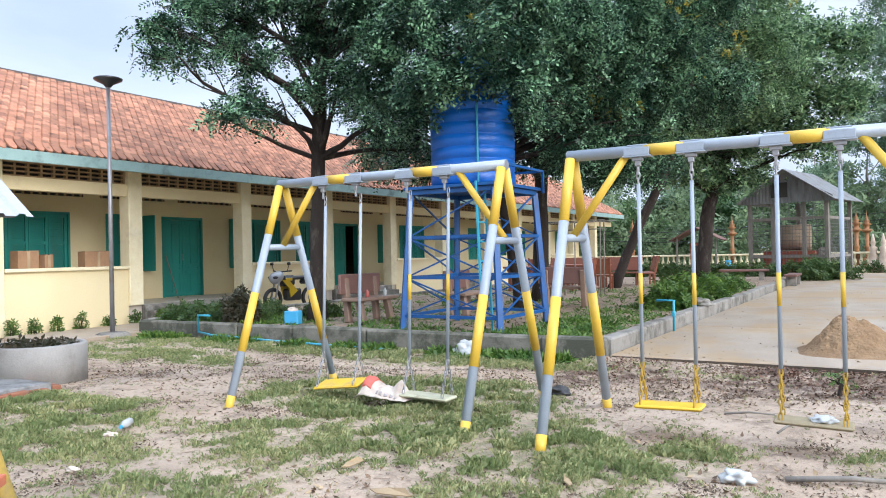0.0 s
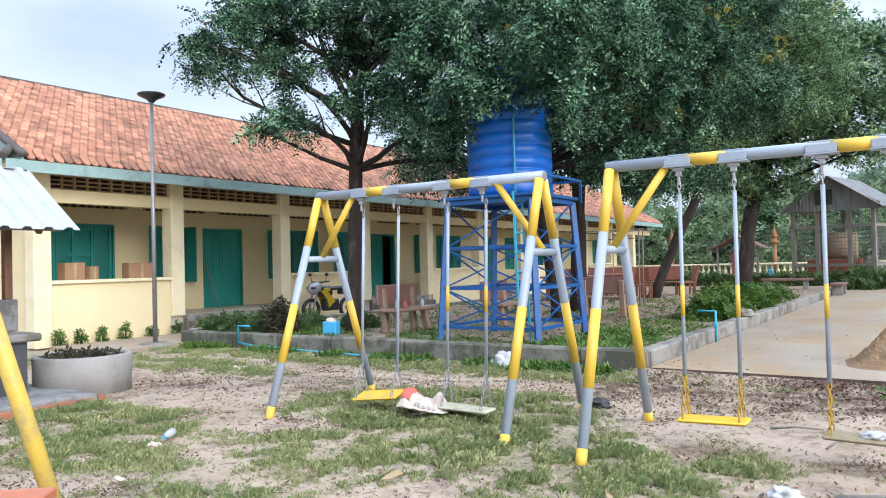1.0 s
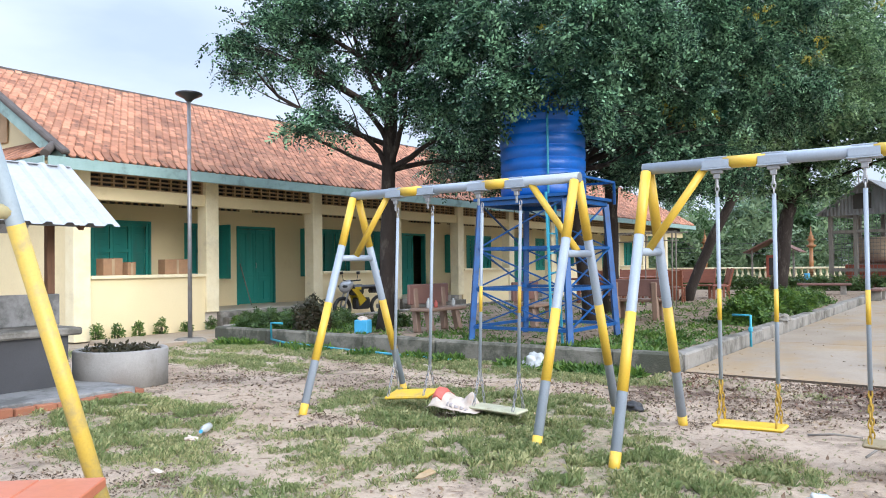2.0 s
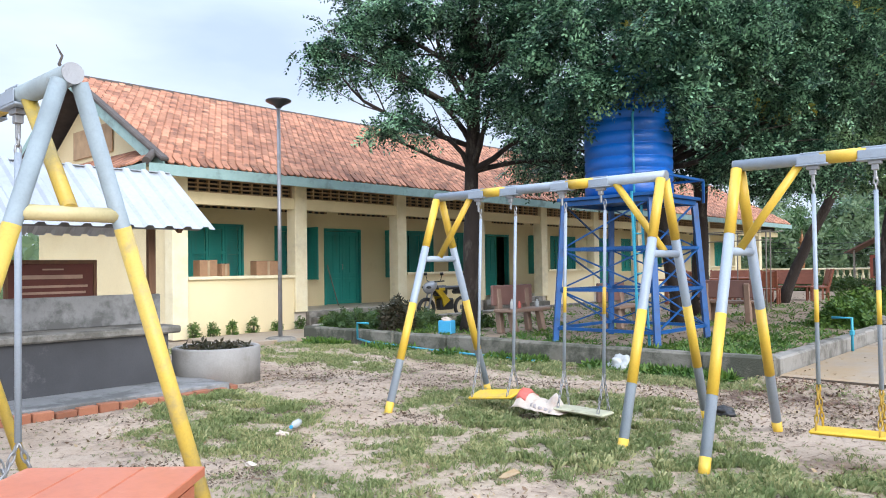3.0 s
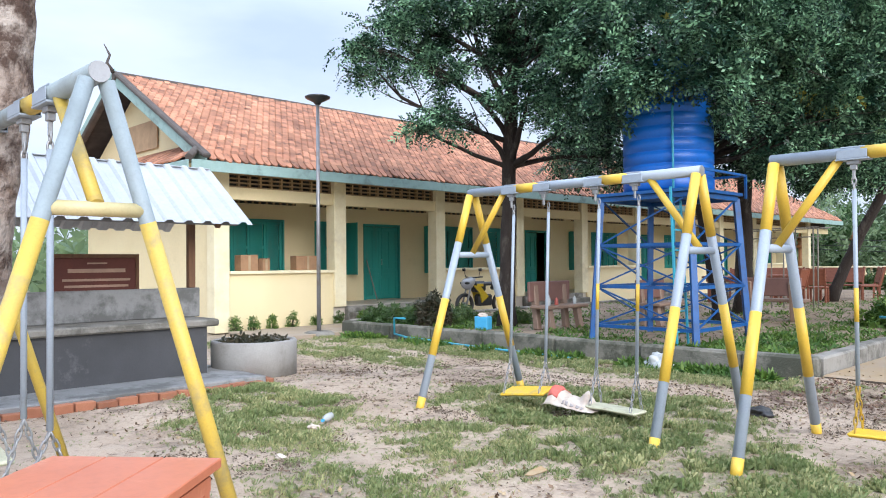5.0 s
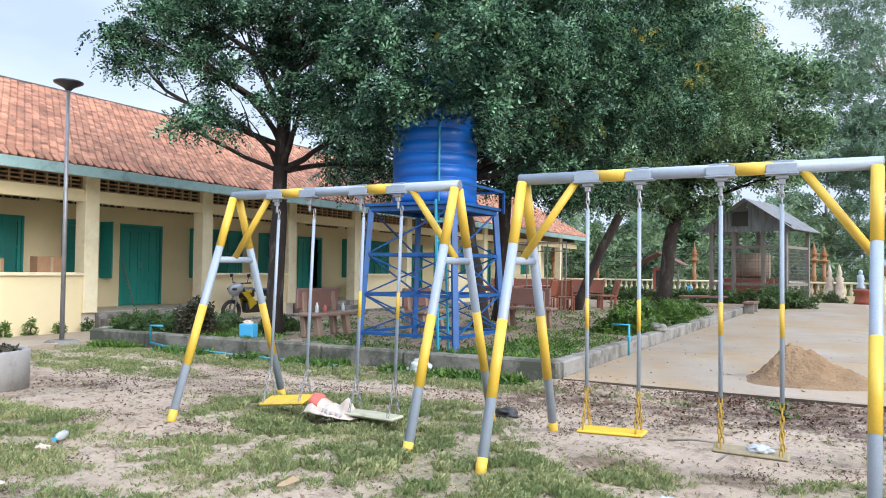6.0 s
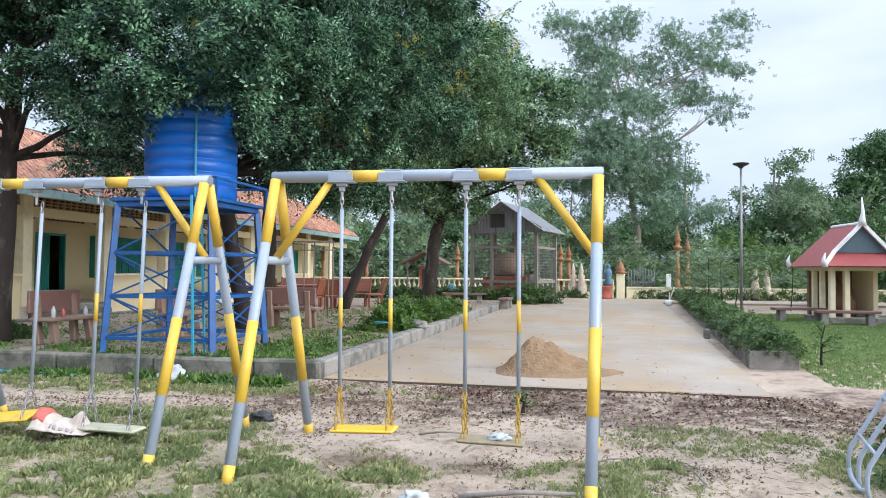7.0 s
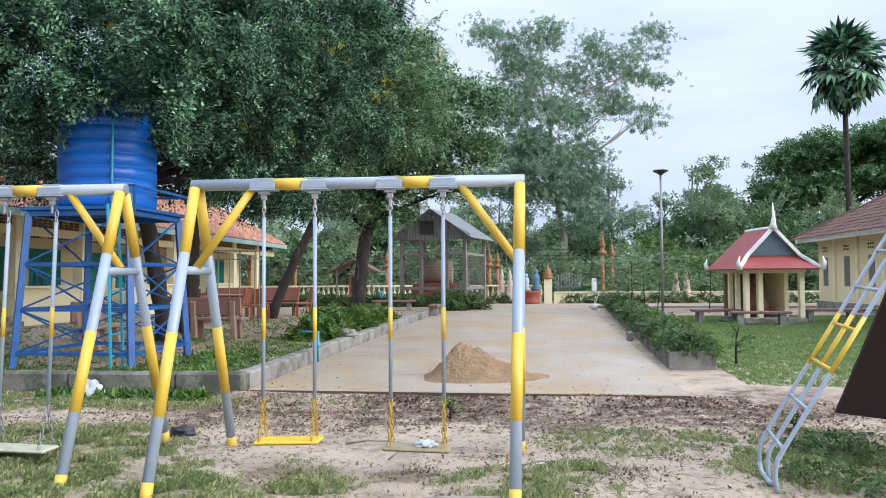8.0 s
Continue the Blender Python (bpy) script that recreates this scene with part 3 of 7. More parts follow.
# front beam, pierced brick screen above it and the smaller one in the back wall
part("beam", boxes((-14.72, 8.13, 2.86, -14.5, BY1, 3.12)), PLASTER, school)
part("beam", boxes((-14.70, 8.13, 3.42, -14.5, BY1, 3.55)), PLASTER, school)
# added dark sheet: the shade behind the screen, painted
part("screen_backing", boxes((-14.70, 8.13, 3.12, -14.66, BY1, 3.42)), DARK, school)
ends = [8.13] + [c for y in COLS for c in (y - 0.18, y + 0.18)]
for a, b in zip(ends[::2], ends[1::2]):
    bm = bmesh.new()
    for z in (3.125, 3.215, 3.305, 3.395):
        box(bm, -14.655, a, z, -14.56, b, z + 0.03)
    y = a
    while y < b:
        box(bm, -14.65, y, 3.12, -14.565, min(y + 0.045, b), 3.42)
        y += 0.27
    part("vent_screen", bm, mat("screen_brick", (0.42, 0.29, 0.16), (0.33, 0.22, 0.12), 0.9) if "screen_brick" not in bpy.data.materials else bpy.data.materials["screen_brick"], school, "pierced brick screen")
y = 9.3
while y < 43:
    # dark sheet behind each grille, painted as the shade in the vent
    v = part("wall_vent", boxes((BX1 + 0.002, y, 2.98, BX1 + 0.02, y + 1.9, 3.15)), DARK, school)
    bm = bmesh.new()
    for k in range(10):
        box(bm, BX1 + 0.02, y + 0.2 * k, 2.98, BX1 + 0.05, y + 0.2 * k + 0.05, 3.15)
    box(bm, BX1 + 0.021, y, 3.055, BX1 + 0.048, y + 1.9, 3.075)
    part("grille", bm, bpy.data.materials["screen_brick"], v)
    y += 2.35
part("room_floor", boxes((BX0 + 0.2, BY0 + 0.2, 0, BX1 - 0.2, BY1 - 0.2, FLOOR)), CONC, school)
part("room_ceiling", boxes((BX0 + 0.2, BY0 + 0.2, 3.4, BX1 - 0.2, BY1 - 0.2, 3.45)), PLASTER, school)


def shutter(y0, y1, z0, z1, x, parent, name="shutter"):
    """A framed louvred leaf in the plane x."""
    leaf = part(name, boxes((x, y0, z0, x + 0.035, y0 + 0.07, z1), (x, y1 - 0.07, z0, x + 0.035, y1, z1), (x, y0 + 0.07, z0, x + 0.035, y1 - 0.07, z0 + 0.09),
                            (x, y0 + 0.07, z1 - 0.09, x + 0.035, y1 - 0.07, z1), (x, y0 + 0.07, (z0 + z1) / 2 - 0.04, x + 0.035, y1 - 0.07, (z0 + z1) / 2 + 0.04)), TEAL, parent)
    bm = bmesh.new()
    for a, b in ((z0 + 0.09, (z0 + z1) / 2 - 0.04), ((z0 + z1) / 2 + 0.04, z1 - 0.09)):
        z = a
        while z < b - 0.02:
            box(bm, x - 0.025, y0 + 0.07, z, x + 0.004, y1 - 0.07, min(z + 0.030, b))
            z += 0.055
        box(bm, x - 0.034, y0 + 0.07, a, x - 0.026, y1 - 0.07, b)
    part("louvres", bm, TEAL, leaf)
    return leaf


for n_, (a, b) in enumerate(WINDOWS):
    w = thing("window_%d" % (n_ + 1), "window with closed teal louvred wooden shutters", "window", kind="structure")
    part("window_frame", boxes((BX1 - 0.12, a, 1.15, BX1 + 0.02, a + 0.05, 2.6), (BX1 - 0.12, b - 0.05, 1.15, BX1 + 0.02, b, 2.6), (BX1 - 0.12, a + 0.05, 2.55, BX1 + 0.02, b - 0.05, 2.6), (BX1 - 0.12, a + 0.05, 1.15, BX1 + 0.02, b - 0.05, 1.2)), TEAL, w)
    count = max(2, round((b - a) / 0.5))
    for k in range(count):
        s = (b - a - 0.1) / count
        shutter(a + 0.05 + s * k + 0.004, a + 0.05 + s * (k + 1) - 0.004, 1.2, 2.55, BX1 - 0.06, w)
# leaves that stand open at right angles to the wall
for yy in (12.84, 15.80, 23.2):
    bm = boxes((BX1 + 0.02, yy, 1.15, BX1 + 0.50, yy + 0.035, 2.58), bevel=0.006)
    for z in range(14):
        box(bm, BX1 + 0.09, yy - 0.008, 1.3 + z * 0.085, BX1 + 0.43, yy + 0.002, 1.34 + z * 0.085)
    tagged(part("window_shutter", bm, TEAL), "teal wooden shutter leaf standing open", "shutter", kind="structure")


def school_door(n_, a, b, ajar=False):
    d = thing("door_%d" % n_, "panelled teal double door, " + ("one leaf open" if ajar else "closed"), "door", kind="structure")
    part("door_frame", boxes((BX1 - 0.15, a, FLOOR, BX1 + 0.03, a + 0.06, 2.58), (BX1 - 0.15, b - 0.06, FLOOR, BX1 + 0.03, b, 2.58), (BX1 - 0.15, a + 0.06, 2.51, BX1 + 0.03, b - 0.06, 2.58)), TEAL, d)
    mid = (a + b) / 2
    for k, (p, q) in enumerate(((a + 0.065, mid - 0.003), (mid + 0.003, b - 0.065))):
        if ajar and k:
            continue
        x = BX1 - 0.07
        leaf = part("door_leaf", boxes((x, p, FLOOR + 0.01, x + 0.035, q, 2.5)), TEAL, d)
        bm = bmesh.new()
        for y0, y1 in ((p, p + 0.09), (q - 0.09, q)):
            box(bm, x + 0.035, y0, FLOOR + 0.01, x + 0.055, y1, 2.5, bevel=0.004)
        for z in (0.43, 1.05, 1.2, 2.38):
            box(bm, x + 0.036, p + 0.09, z, x + 0.054, q - 0.09, z + 0.11, bevel=0.004)
        m_ = (p + q) / 2
        box(bm, x + 0.036, m_ - 0.03, 1.31, x + 0.05, m_ + 0.03, 2.38)
        box(bm, x + 0.036, m_ - 0.03, 0.54, x + 0.05, m_ + 0.03, 1.05)
        part("door_rails", bm, TEAL, leaf)
    if not ajar:
        part("door_handle", tubes(([(BX1 + 0.03, mid - 0.05, 1.42), (BX1 + 0.06, mid - 0.05, 1.42), (BX1 + 0.06, mid - 0.05, 1.56), (BX1 + 0.03, mid - 0.05, 1.56)], 0.009), seg=6), STEEL, d)
    return d


for k, (a, b) in enumerate(DOORS):
    school_door(k + 1, a, b, k == 1)

# roof: boarding, fascia, barge boards, ridge
EX = -13.8
# boarding coloured dark so that the tile gaps read as shade
roof = part("roof", boxes((0, 0, 0, 0.001, 0.001, 0.001)), RIDGE, school)
bm = bmesh.new()
back = 2 * RX - EX
for off in (0.0,):
    vs = [bm.verts.new(p) for p in ((EX, 7.3, EZ), (EX, 44.6, EZ), (RX, 44.6, RZ), (RX, 7.3, RZ), (back, 44.6, EZ), (back, 7.3, EZ))]
    bm.faces.new((vs[0], vs[1], vs[2], vs[3]))
    bm.faces.new((vs[3], vs[2], vs[4], vs[5]))
bmesh.ops.solidify(bm, geom=bm.faces[:], thickness=0.05)
bm.to_mesh(roof.data)
bm.free()
part("fascia", boxes((EX - 0.005, 6.95, 3.32, EX + 0.03, 44.6, 3.54), bevel=0.006), FASCIA, school, "pale blue-green fascia board")
part("soffit", boxes((-14.44, 7.0, 3.47, EX - 0.006, 44.5, 3.50)), TRIM, school)
for sx in (1, -1):
    bm = bmesh.new()
    p0, p1 = Vector((RX, 7.27, RZ + 0.02)), Vector((RX + sx * 4.6, 7.27, EZ + 0.02 + 0.02))
    d = (p1 - p0)
    ang = math.atan2(d.z, d.x)
    ln = d.length
    box(bm, 0, -0.02, -0.24, ln, 0.02, 0.0, 0.005, m=Matrix.Translation(p0) @ Matrix.Rotation(-ang, 4, "Y"))
    part("barge_board", bm, FASCIA, school, "pale blue-green barge board")
    bm = bmesh.new()
    box(bm, 0, -0.08, 0.0, ln, 0.10, 0.10, 0.03, m=Matrix.Translation(p0) @ Matrix.Rotation(-ang, 4, "Y"))
    part("verge_cap", bm, RIDGE, school, "dark mortar verge")
part("ridge_cap", tubes(([(RX, 7.2, RZ + 0.02), (RX, 44.6, RZ + 0.02)], 0.11), seg=8), RIDGE, school, "dark mortar ridge")
part("ridge_finial", tubes(([(RX, 7.2, RZ + 0.1), (RX, 7.05, RZ + 0.3), (RX, 7.12, RZ + 0.5), (RX, 6.98, RZ + 0.75)], [0.05, 0.04, 0.03, 0.01]), seg=6), RIDGE, school)
# tiled skirt under the gable
sk = bmesh.new()
vs = [sk.verts.new(p) for p in ((EX, 6.9, 3.52), (back, 6.9, 3.52), (back + 0.9, BY0, 4.0), (EX - 0.9, BY0, 4.0))]
sk.faces.new(vs)
bmesh.ops.solidify(sk, geom=sk.faces[:], thickness=0.04)
skirt = part("skirt_roof", sk, RIDGE, school)
part("fascia", boxes((back, 6.87, 3.37, EX, 6.9, 3.53), bevel=0.005), FASCIA, school)
part("hip_cap", tubes(([(EX, 6.9, 3.57), (EX - 0.45, 7.3, 3.85)], 0.08), seg=8), RIDGE, school)


def tile_verts(w, l, t):
    """A flat clay tile with a rounded tail, 12 to 20 triangles."""
    o = [(-w / 2, 0), (w / 2, 0), (w / 2, -l * 0.74), (w * 0.2, -l), (-w * 0.2, -l), (-w / 2, -l * 0.74)]
    v = [(x, y, t) for x, y in o] + [(x, y, 0) for x, y in o]
    f = [tuple(range(6))[::-1], tuple(range(6, 12))] + [(i, (i + 1) % 6, 6 + (i + 1) % 6, 6 + i) for i in range(6)]
    return v, f


def slope_matrix(y, s):
    """Place on the front slope: y along the building, s metres up from the eave."""
    ang = math.atan2(RZ - EZ, EX - RX)
    x = EX + 0.06 - s * math.cos(ang)
    z = EZ + 0.015 + s * math.sin(ang)
    e = Matrix(((0, -math.cos(ang), math.sin(ang)), (1, 0, 0), (0, math.sin(ang), math.cos(ang)))).to_4x4()
    return Matrix.Translation((x, y, z)) @ e


TW, TL, TEX = 0.18, 0.30, 0.165
tv, tf = tile_verts(TW - 0.028, TL, 0.032)
tile_me = bpy.data.meshes.new("tile")
tile_me.from_pydata(tv, [], tf)
tile_me.materials.append(TILE_P)
rng = random.Random(4)
allv, allf = [], []
slope_len = math.hypot(RX - EX, RZ - EZ)
rows_n = int(slope_len / TEX)
pieces = []
for r in range(rows_n):
    for c in range(int((44.5 - 7.36) / TW)):
        y = 7.42 + TW * c + (TW / 2 if r % 2 else 0)
        m = slope_matrix(y + rng.uniform(-.008, .008), TEX * (r + 1) + 0.15 + rng.uniform(-.012, .012)) @ pose(0, 0, 0.020 + rng.uniform(0, 0.02), 11.5 + rng.uniform(-3, 3), rng.uniform(-2.0, 2.0), rng.uniform(-2.5, 2.5))
        if r < 14 and c < 21:
            pieces.append(m)
        else:
            o = len(allv)
            allv.extend((m @ Vector(v))[:] for v in tv)
            allf.extend(tuple(i + o for i in f) for f in tf)
tagged(mesh_from("roof_tiles", allv, allf, TILE, school, "weathered orange clay tiles with black mould"), kind="stuff")
allv, allf = [], []
for r in range(6):
    for c in range(int((EX - back - 0.6) / TW)):
        x = back + 0.3 + TW * c + (TW / 2 if r % 2 else 0)
        s = r * 0.165 + 0.30
        if x > EX - 0.12 - s * 0.8:
            continue
        m = Matrix.Translation((x, 6.88 + s * 0.865, 3.55 + s * 0.50)) @ pose(0, 0, 0, 30 + rng.uniform(-2, 2), 0, rng.uniform(-3, 3))
        o = len(allv)
        allv.extend((m @ Vector(v))[:] for v in tv)
        allf.extend(tuple(i + o for i in f) for f in tf)
tagged(mesh_from("skirt_tiles", allv, allf, TILE, school), kind="stuff")

# cardboard boxes on the parapet and a low rail on the next one
for y, w, h, tilt in ((8.62, 0.42, 0.34, 0), (9.02, 0.2, 0.26, 8), (10.15, 0.62, 0.32, -3)):
    cb = thing("cardboard_box", "brown cardboard box on the veranda parapet", "box", pose(-14.62, y, 1.312, 0, 0, tilt), "boxes on the parapet")
    part("carton", boxes((-0.14, -w / 2, 0, 0.14, w / 2, h), bevel=0.006), CARD, cb)
    part("tape", boxes((0.141, -0.03, 0.0, 0.144, 0.03, h)), mat("parcel_tape", (0.45, 0.33, 0.2), None, 0.3) if "parcel_tape" not in bpy.data.materials else bpy.data.materials["parcel_tape"], cb)
    part("flap", boxes((-0.14, -w / 2, h, 0.13, -0.01, h + 0.008), (-0.13, 0.01, h, 0.14, w / 2, h + 0.012)), CARD, cb)
tagged(part("wooden_pole", tubes(([(-16.1, 13.55, FLOOR), (-16.45, 13.45, 1.55)], 0.016), seg=6), WOOD_G), "thin grey stick leaning by the teal door", "stick")


# ---- solar street lamps ----
def street_lamp(x, y, h, group="solar street lamps"):
    o = thing("street_lamp", "thin galvanised pole with a flat dark solar lamp head", "street lamp", pose(x, y, 0), group)
    part("footing", lathe(bmesh.new(), [(0.34, -0.1), (0.33, 0.05), (0.24, 0.09), (0.06, 0.1)], 10), CONC, o)
    part("pole", tubes(([(0, 0, 0), (0, 0, h - 0.1)], [0.045, 0.036]), seg=10), POLE, o)
    part("lamp_head", lathe(bmesh.new(), [(0.05, h - 0.16), (0.09, h - 0.11), (0.25, h - 0.03), (0.26, h), (0.23, h + 0.015), (0.02, h + 0.03)], 20), SOLAR, o)
    return o


street_lamp(-12.47, 9.02, 4.85)
street_lamp(5.05, 26.0, 5.05)


# ---- swings ----
def swing_set(at, hangs, length=2.53, spread=0.8, bands=((-0.06, 0.09), (0.5, 1.07), (1.66, 2.17)), tie=1.53, tie_paint=None, label="yellow and grey striped steel tube swing frame", thick=0.040, end_skew=0.0, yellow=None, grey=None):
    """Frame of striped tubes along x with two pairs of hangers."""
    H = 2.2
    yellow, grey = yellow or YELLOW, grey or GREY
    o = thing("swing_set", label, "swing", at, "swing frames on the playground")
    part("beam", tubes(([(-0.03, 0, H), (length + 0.03, 0, H)], 0.046), seg=16), grey, o)
    for a, b in ((0.235, 0.355), (0.63, 0.745)):
        part("beam_band", tubes(([(a * length, 0, H), (b * length, 0, H)], 0.0475), seg=16), yellow, o)
    for x in (0.0, length):
        for s in (-1, 1):
            def at_z(z):
                y = s * (0.03 + (spread - 0.03) * (1 - z / H))
                return (x + (end_skew * min(y, 0.0) if x > 0 else 0.0), y, z)
            leg = part("leg", tubes(([at_z(-0.06), at_z(H - 0.03)], thick), seg=14), grey, o)
            for za, zb in bands:
                part("band", tubes(([at_z(za), at_z(zb)], thick + 0.0012), seg=14), yellow, leg)
        w = 0.03 + (spread - 0.03) * (1 - tie / H)
        part("crossbar", tubes(([(x, -w, tie), (x, w, tie)], 0.032), seg=12), tie_paint or grey, o)
        e = 1 if x == 0 else -1
        part("brace", tubes(([(x, 0, tie + 0.02), (x + e * 0.45, 0, H - 0.03)], 0.032), seg=12), yellow, o)
        part("end_cap", tubes(([(x - e * 0.03, 0, H), (x - e * 0.036, 0, H)], 0.045), seg=16), STEEL, o)
    for f in hangs:
        x = f * length
        plate = part("hanger_plate", boxes((x - 0.11, -0.052, H - 0.052, x + 0.11, 0.052, H - 0.040), (x - 0.10, -0.052, H - 0.040, x + 0.10, -0.0475, H + 0.022), (x - 0.10, 0.0475, H - 0.040, x + 0.10, 0.052, H + 0.022), (x - 0.08, -0.03, H + 0.034, x + 0.08, 0.03, H + 0.047), bevel=0.003), GREY, o)
        part("bearing", boxes((x - 0.042, -0.026, H - 0.080, x + 0.042, 0.026, H - 0.052), (x - 0.022, -0.018, H - 0.12, x + 0.022, 0.018, H - 0.080), (x - 0.010, -0.010, H - 0.19, x + 0.010, 0.010, H - 0.12), bevel=0.003), STEEL, plate)
    return o


def link_chain(bm, p0, p1, wire=0.0045, size=0.030):
    """Oval links from one point to the other, every second turned across."""
    p0, p1 = Vector(p0), Vector(p1)
    d = p1 - p0
    n = max(2, int(d.length / (size * 1.45)))
    q = d.to_track_quat("Z", "Y").to_matrix().to_4x4()
    for k in range(n):
        m = Matrix.Translation(p0 + d * ((k + 0.5) / n)) @ q @ Matrix.Rotation(radians(90 * (k % 2)), 4, "Z")
        hl, hw = d.length / n * 0.66, size * 0.36
        loop = [m @ Vector((hw * math.cos(a), 0, hl * math.sin(a))) for a in (2 * math.pi * j / 8 for j in range(8))]
        tube(bm, loop + [loop[0]], wire, 4, cap=False)


def swing_seat(o, xa, xb, za, zb, board, chain, label, band=(1.0, 1.24), rod_end=0.55, swing=0.0, roll=0.0):
    """One seat with its two rods and chains, hung from the beam of a frame at xa and xb; za and zb: heights of the seat's ends."""
    H = 2.2
    bm = bmesh.new()
    d = Vector((xb - xa, 0, zb - za))
    ang = math.atan2(d.z, d.x)
    box(bm, -d.length / 2 - 0.05, -0.11, -0.03, d.length / 2 + 0.05, 0.11, 0.0, 0.012, m=Matrix.Translation(((xa + xb) / 2, swing, (za + zb) / 2)) @ Matrix.Rotation(-ang, 4, "Y") @ Matrix.Rotation(roll, 4, "X"))
    seat = part("seat", bm, board, o, label)
    for x, z in ((xa, za), (xb, zb)):
        top = Vector((x, 0, H - 0.17))
        bot = Vector((x, swing * (H - rod_end) / H, rod_end))
        bm = bmesh.new()
        link_chain(bm, top, top + (bot - top) * 0.07, 0.006, 0.036)
        part("top_links", bm, STEEL, seat)
        part("rod", tubes(([top + (bot - top) * 0.06, bot], 0.0155), seg=10), GREY, seat)
        if band:
            k0, k1 = [(top.z - v) / (top.z - bot.z) for v in (band[1], band[0])]
            part("rod_band", tubes(([top + (bot - top) * k0, top + (bot - top) * k1], 0.0165), seg=10), YELLOW, seat)
        bm = bmesh.new()
        end = Vector((x, swing, z))
        link_chain(bm, bot, end + Vector((0, -0.095 * math.cos(roll), -0.095 * math.sin(roll))), 0.0055, 0.034)
        link_chain(bm, bot, end + Vector((0, 0.095 * math.cos(roll), 0.095 * math.sin(roll))), 0.0055, 0.034)
        part("chain", bm, chain, seat)
    return seat


HB = [2.53 * f for f in (0.214, 0.374, 0.607, 0.768)]
HF = (0.214, 0.374, 0.607, 0.768)
sb = swing_set(pose(-2.12, 5.95, 0, 0, 0, 1.2), HF, end_skew=0.08)
swing_seat(sb, HB[0], HB[1], 0.23, 0.24, SEAT_Y, CHAIN_Y, "yellow painted seat board on yellow chains")
swing_seat(sb, HB[2], HB[3], 0.20, 0.19, SEAT_B, CHAIN_Y, "faded muddy seat board on yellow chains")
sa = swing_set(pose(-5.42, 6.08, 0, 0, 0, 0.3), HF, 2.6)
HA = [2.6 * f for f in HF]
swing_seat(sa, HA[0] + 0.03, HA[1] + 0.06, 0.15, 0.20, SEAT_Y, STEEL, "tilted yellow seat board on steel chains", band=None, rod_end=0.47, swing=-0.1, roll=radians(14))
swing_seat(sa, HA[2] + 0.04, HA[3] + 0.04, 0.135, 0.125, SEAT_W, STEEL, "faded cream seat board on steel chains", rod_end=0.47, swing=-0.1)
sc = swing_set(pose(-3.05 - 2.55, 1.29, 0.05), HF, 2.53, 0.69, ((-0.06, 1.58),), 1.63, CREAM_OLD, "steel tube swing frame, grey above and yellow below, faded", 0.035, yellow=YELLOW_OLD, grey=GREY_OLD)
swing_seat(sc, HB[0], HB[1], 0.34, 0.30, SEAT_W, STEEL, "grey seat board tangled in its steel chains", band=None, rod_end=0.62)
swing_seat(sc, HB[2], HB[3], 0.30, 0.38, SEAT_W, STEEL, "pale seat board hanging crooked on steel chains", band=None, rod_end=0.62)


# ---- water tower ----
def beam_between(bm, a, b, w):
    """A square steel bar from a to b."""
    a, b = Vector(a), Vector(b)
    d = b - a
    m = Matrix.Translation(a) @ d.to_track_quat("X", "Z").to_matrix().to_4x4()
    box(bm, 0, -w / 2, -w / 2, d.length, w / 2, w / 2, m=m)


def bar(name, a, b, w, material, parent):
    bm = bmesh.new()
    beam_between(bm, a, b, w)
    return part(name, bm, material, parent)


tower = thing("water_tower", "blue painted steel angle tower for a water tank", "water tower", pose(-5.70, 10.85, 0.24, 0, 0, 0))
TB, TT, TH = 0.86, 0.74, 2.16


def tleg(sx, sy, z):
    w = TB + (TT - TB) * z / TH
    return Vector((sx * w, sy * w, z))


for sx in (-1, 1):
    for sy in (-1, 1):
        bar("leg", tleg(sx, sy, -0.05), tleg(sx, sy, TH), 0.085, BLUE, tower)
for z in (0.22, 0.82, 1.45, TH):
    for sx, sy, ex, ey in ((-1, -1, 1, -1), (1, -1, 1, 1), (1, 1, -1, 1), (-1, 1, -1, -1)):
        bar("girt", tleg(sx, sy, z), tleg(ex, ey, z), 0.048 if z < TH else 0.07, BLUE, tower)
for z0, z1 in ((0.22, 0.82), (0.82, 1.45), (1.45, TH)):
    for sx, sy, ex, ey in ((-1, -1, 1, -1), (1, -1, 1, 1), (1, 1, -1, 1), (-1, 1, -1, -1)):
        bar("brace", tleg(sx, sy, z0), tleg(ex, ey, z1), 0.022, BLUE, tower)
        if z1 < TH and (sy < 0 or sx > 0):
            bar("brace", tleg(ex, ey, z0), tleg(sx, sy, z1), 0.022, BLUE, tower)
part("deck", boxes((-0.82, -0.82, TH + 0.04, 0.82, 0.82, TH + 0.09), bevel=0.005), BLUE, tower)
for sx, sy in ((1, -1), (1, 1), (-1, 1)):
    bar("rail_post", (sx * 0.86, sy * 0.82, TH), (sx * 0.86, sy * 0.82, TH + 0.36), 0.035, BLUE, tower)
for a, b in (((0.86, -0.82), (0.86, 0.82)), ((0.86, 0.82), (-0.86, 0.82)), ((0.86, -0.82), (0.3, -0.82))):
    bar("hand_rail", (*a, TH + 0.36), (*b, TH + 0.36), 0.035, BLUE, tower)
for y in (-0.95, -0.68):
    bar("ladder_rail", (0.62 + (y + 0.95) * 0.1, y, -0.03), (0.55, y, TH + 0.1), 0.028, PIPE, tower)
for k in range(7):
    bar("rung", (0.61 - k * 0.01, -0.95, 0.2 + k * 0.29), (0.61 - k * 0.01, -0.68, 0.2 + k * 0.29), 0.022, PIPE, tower)

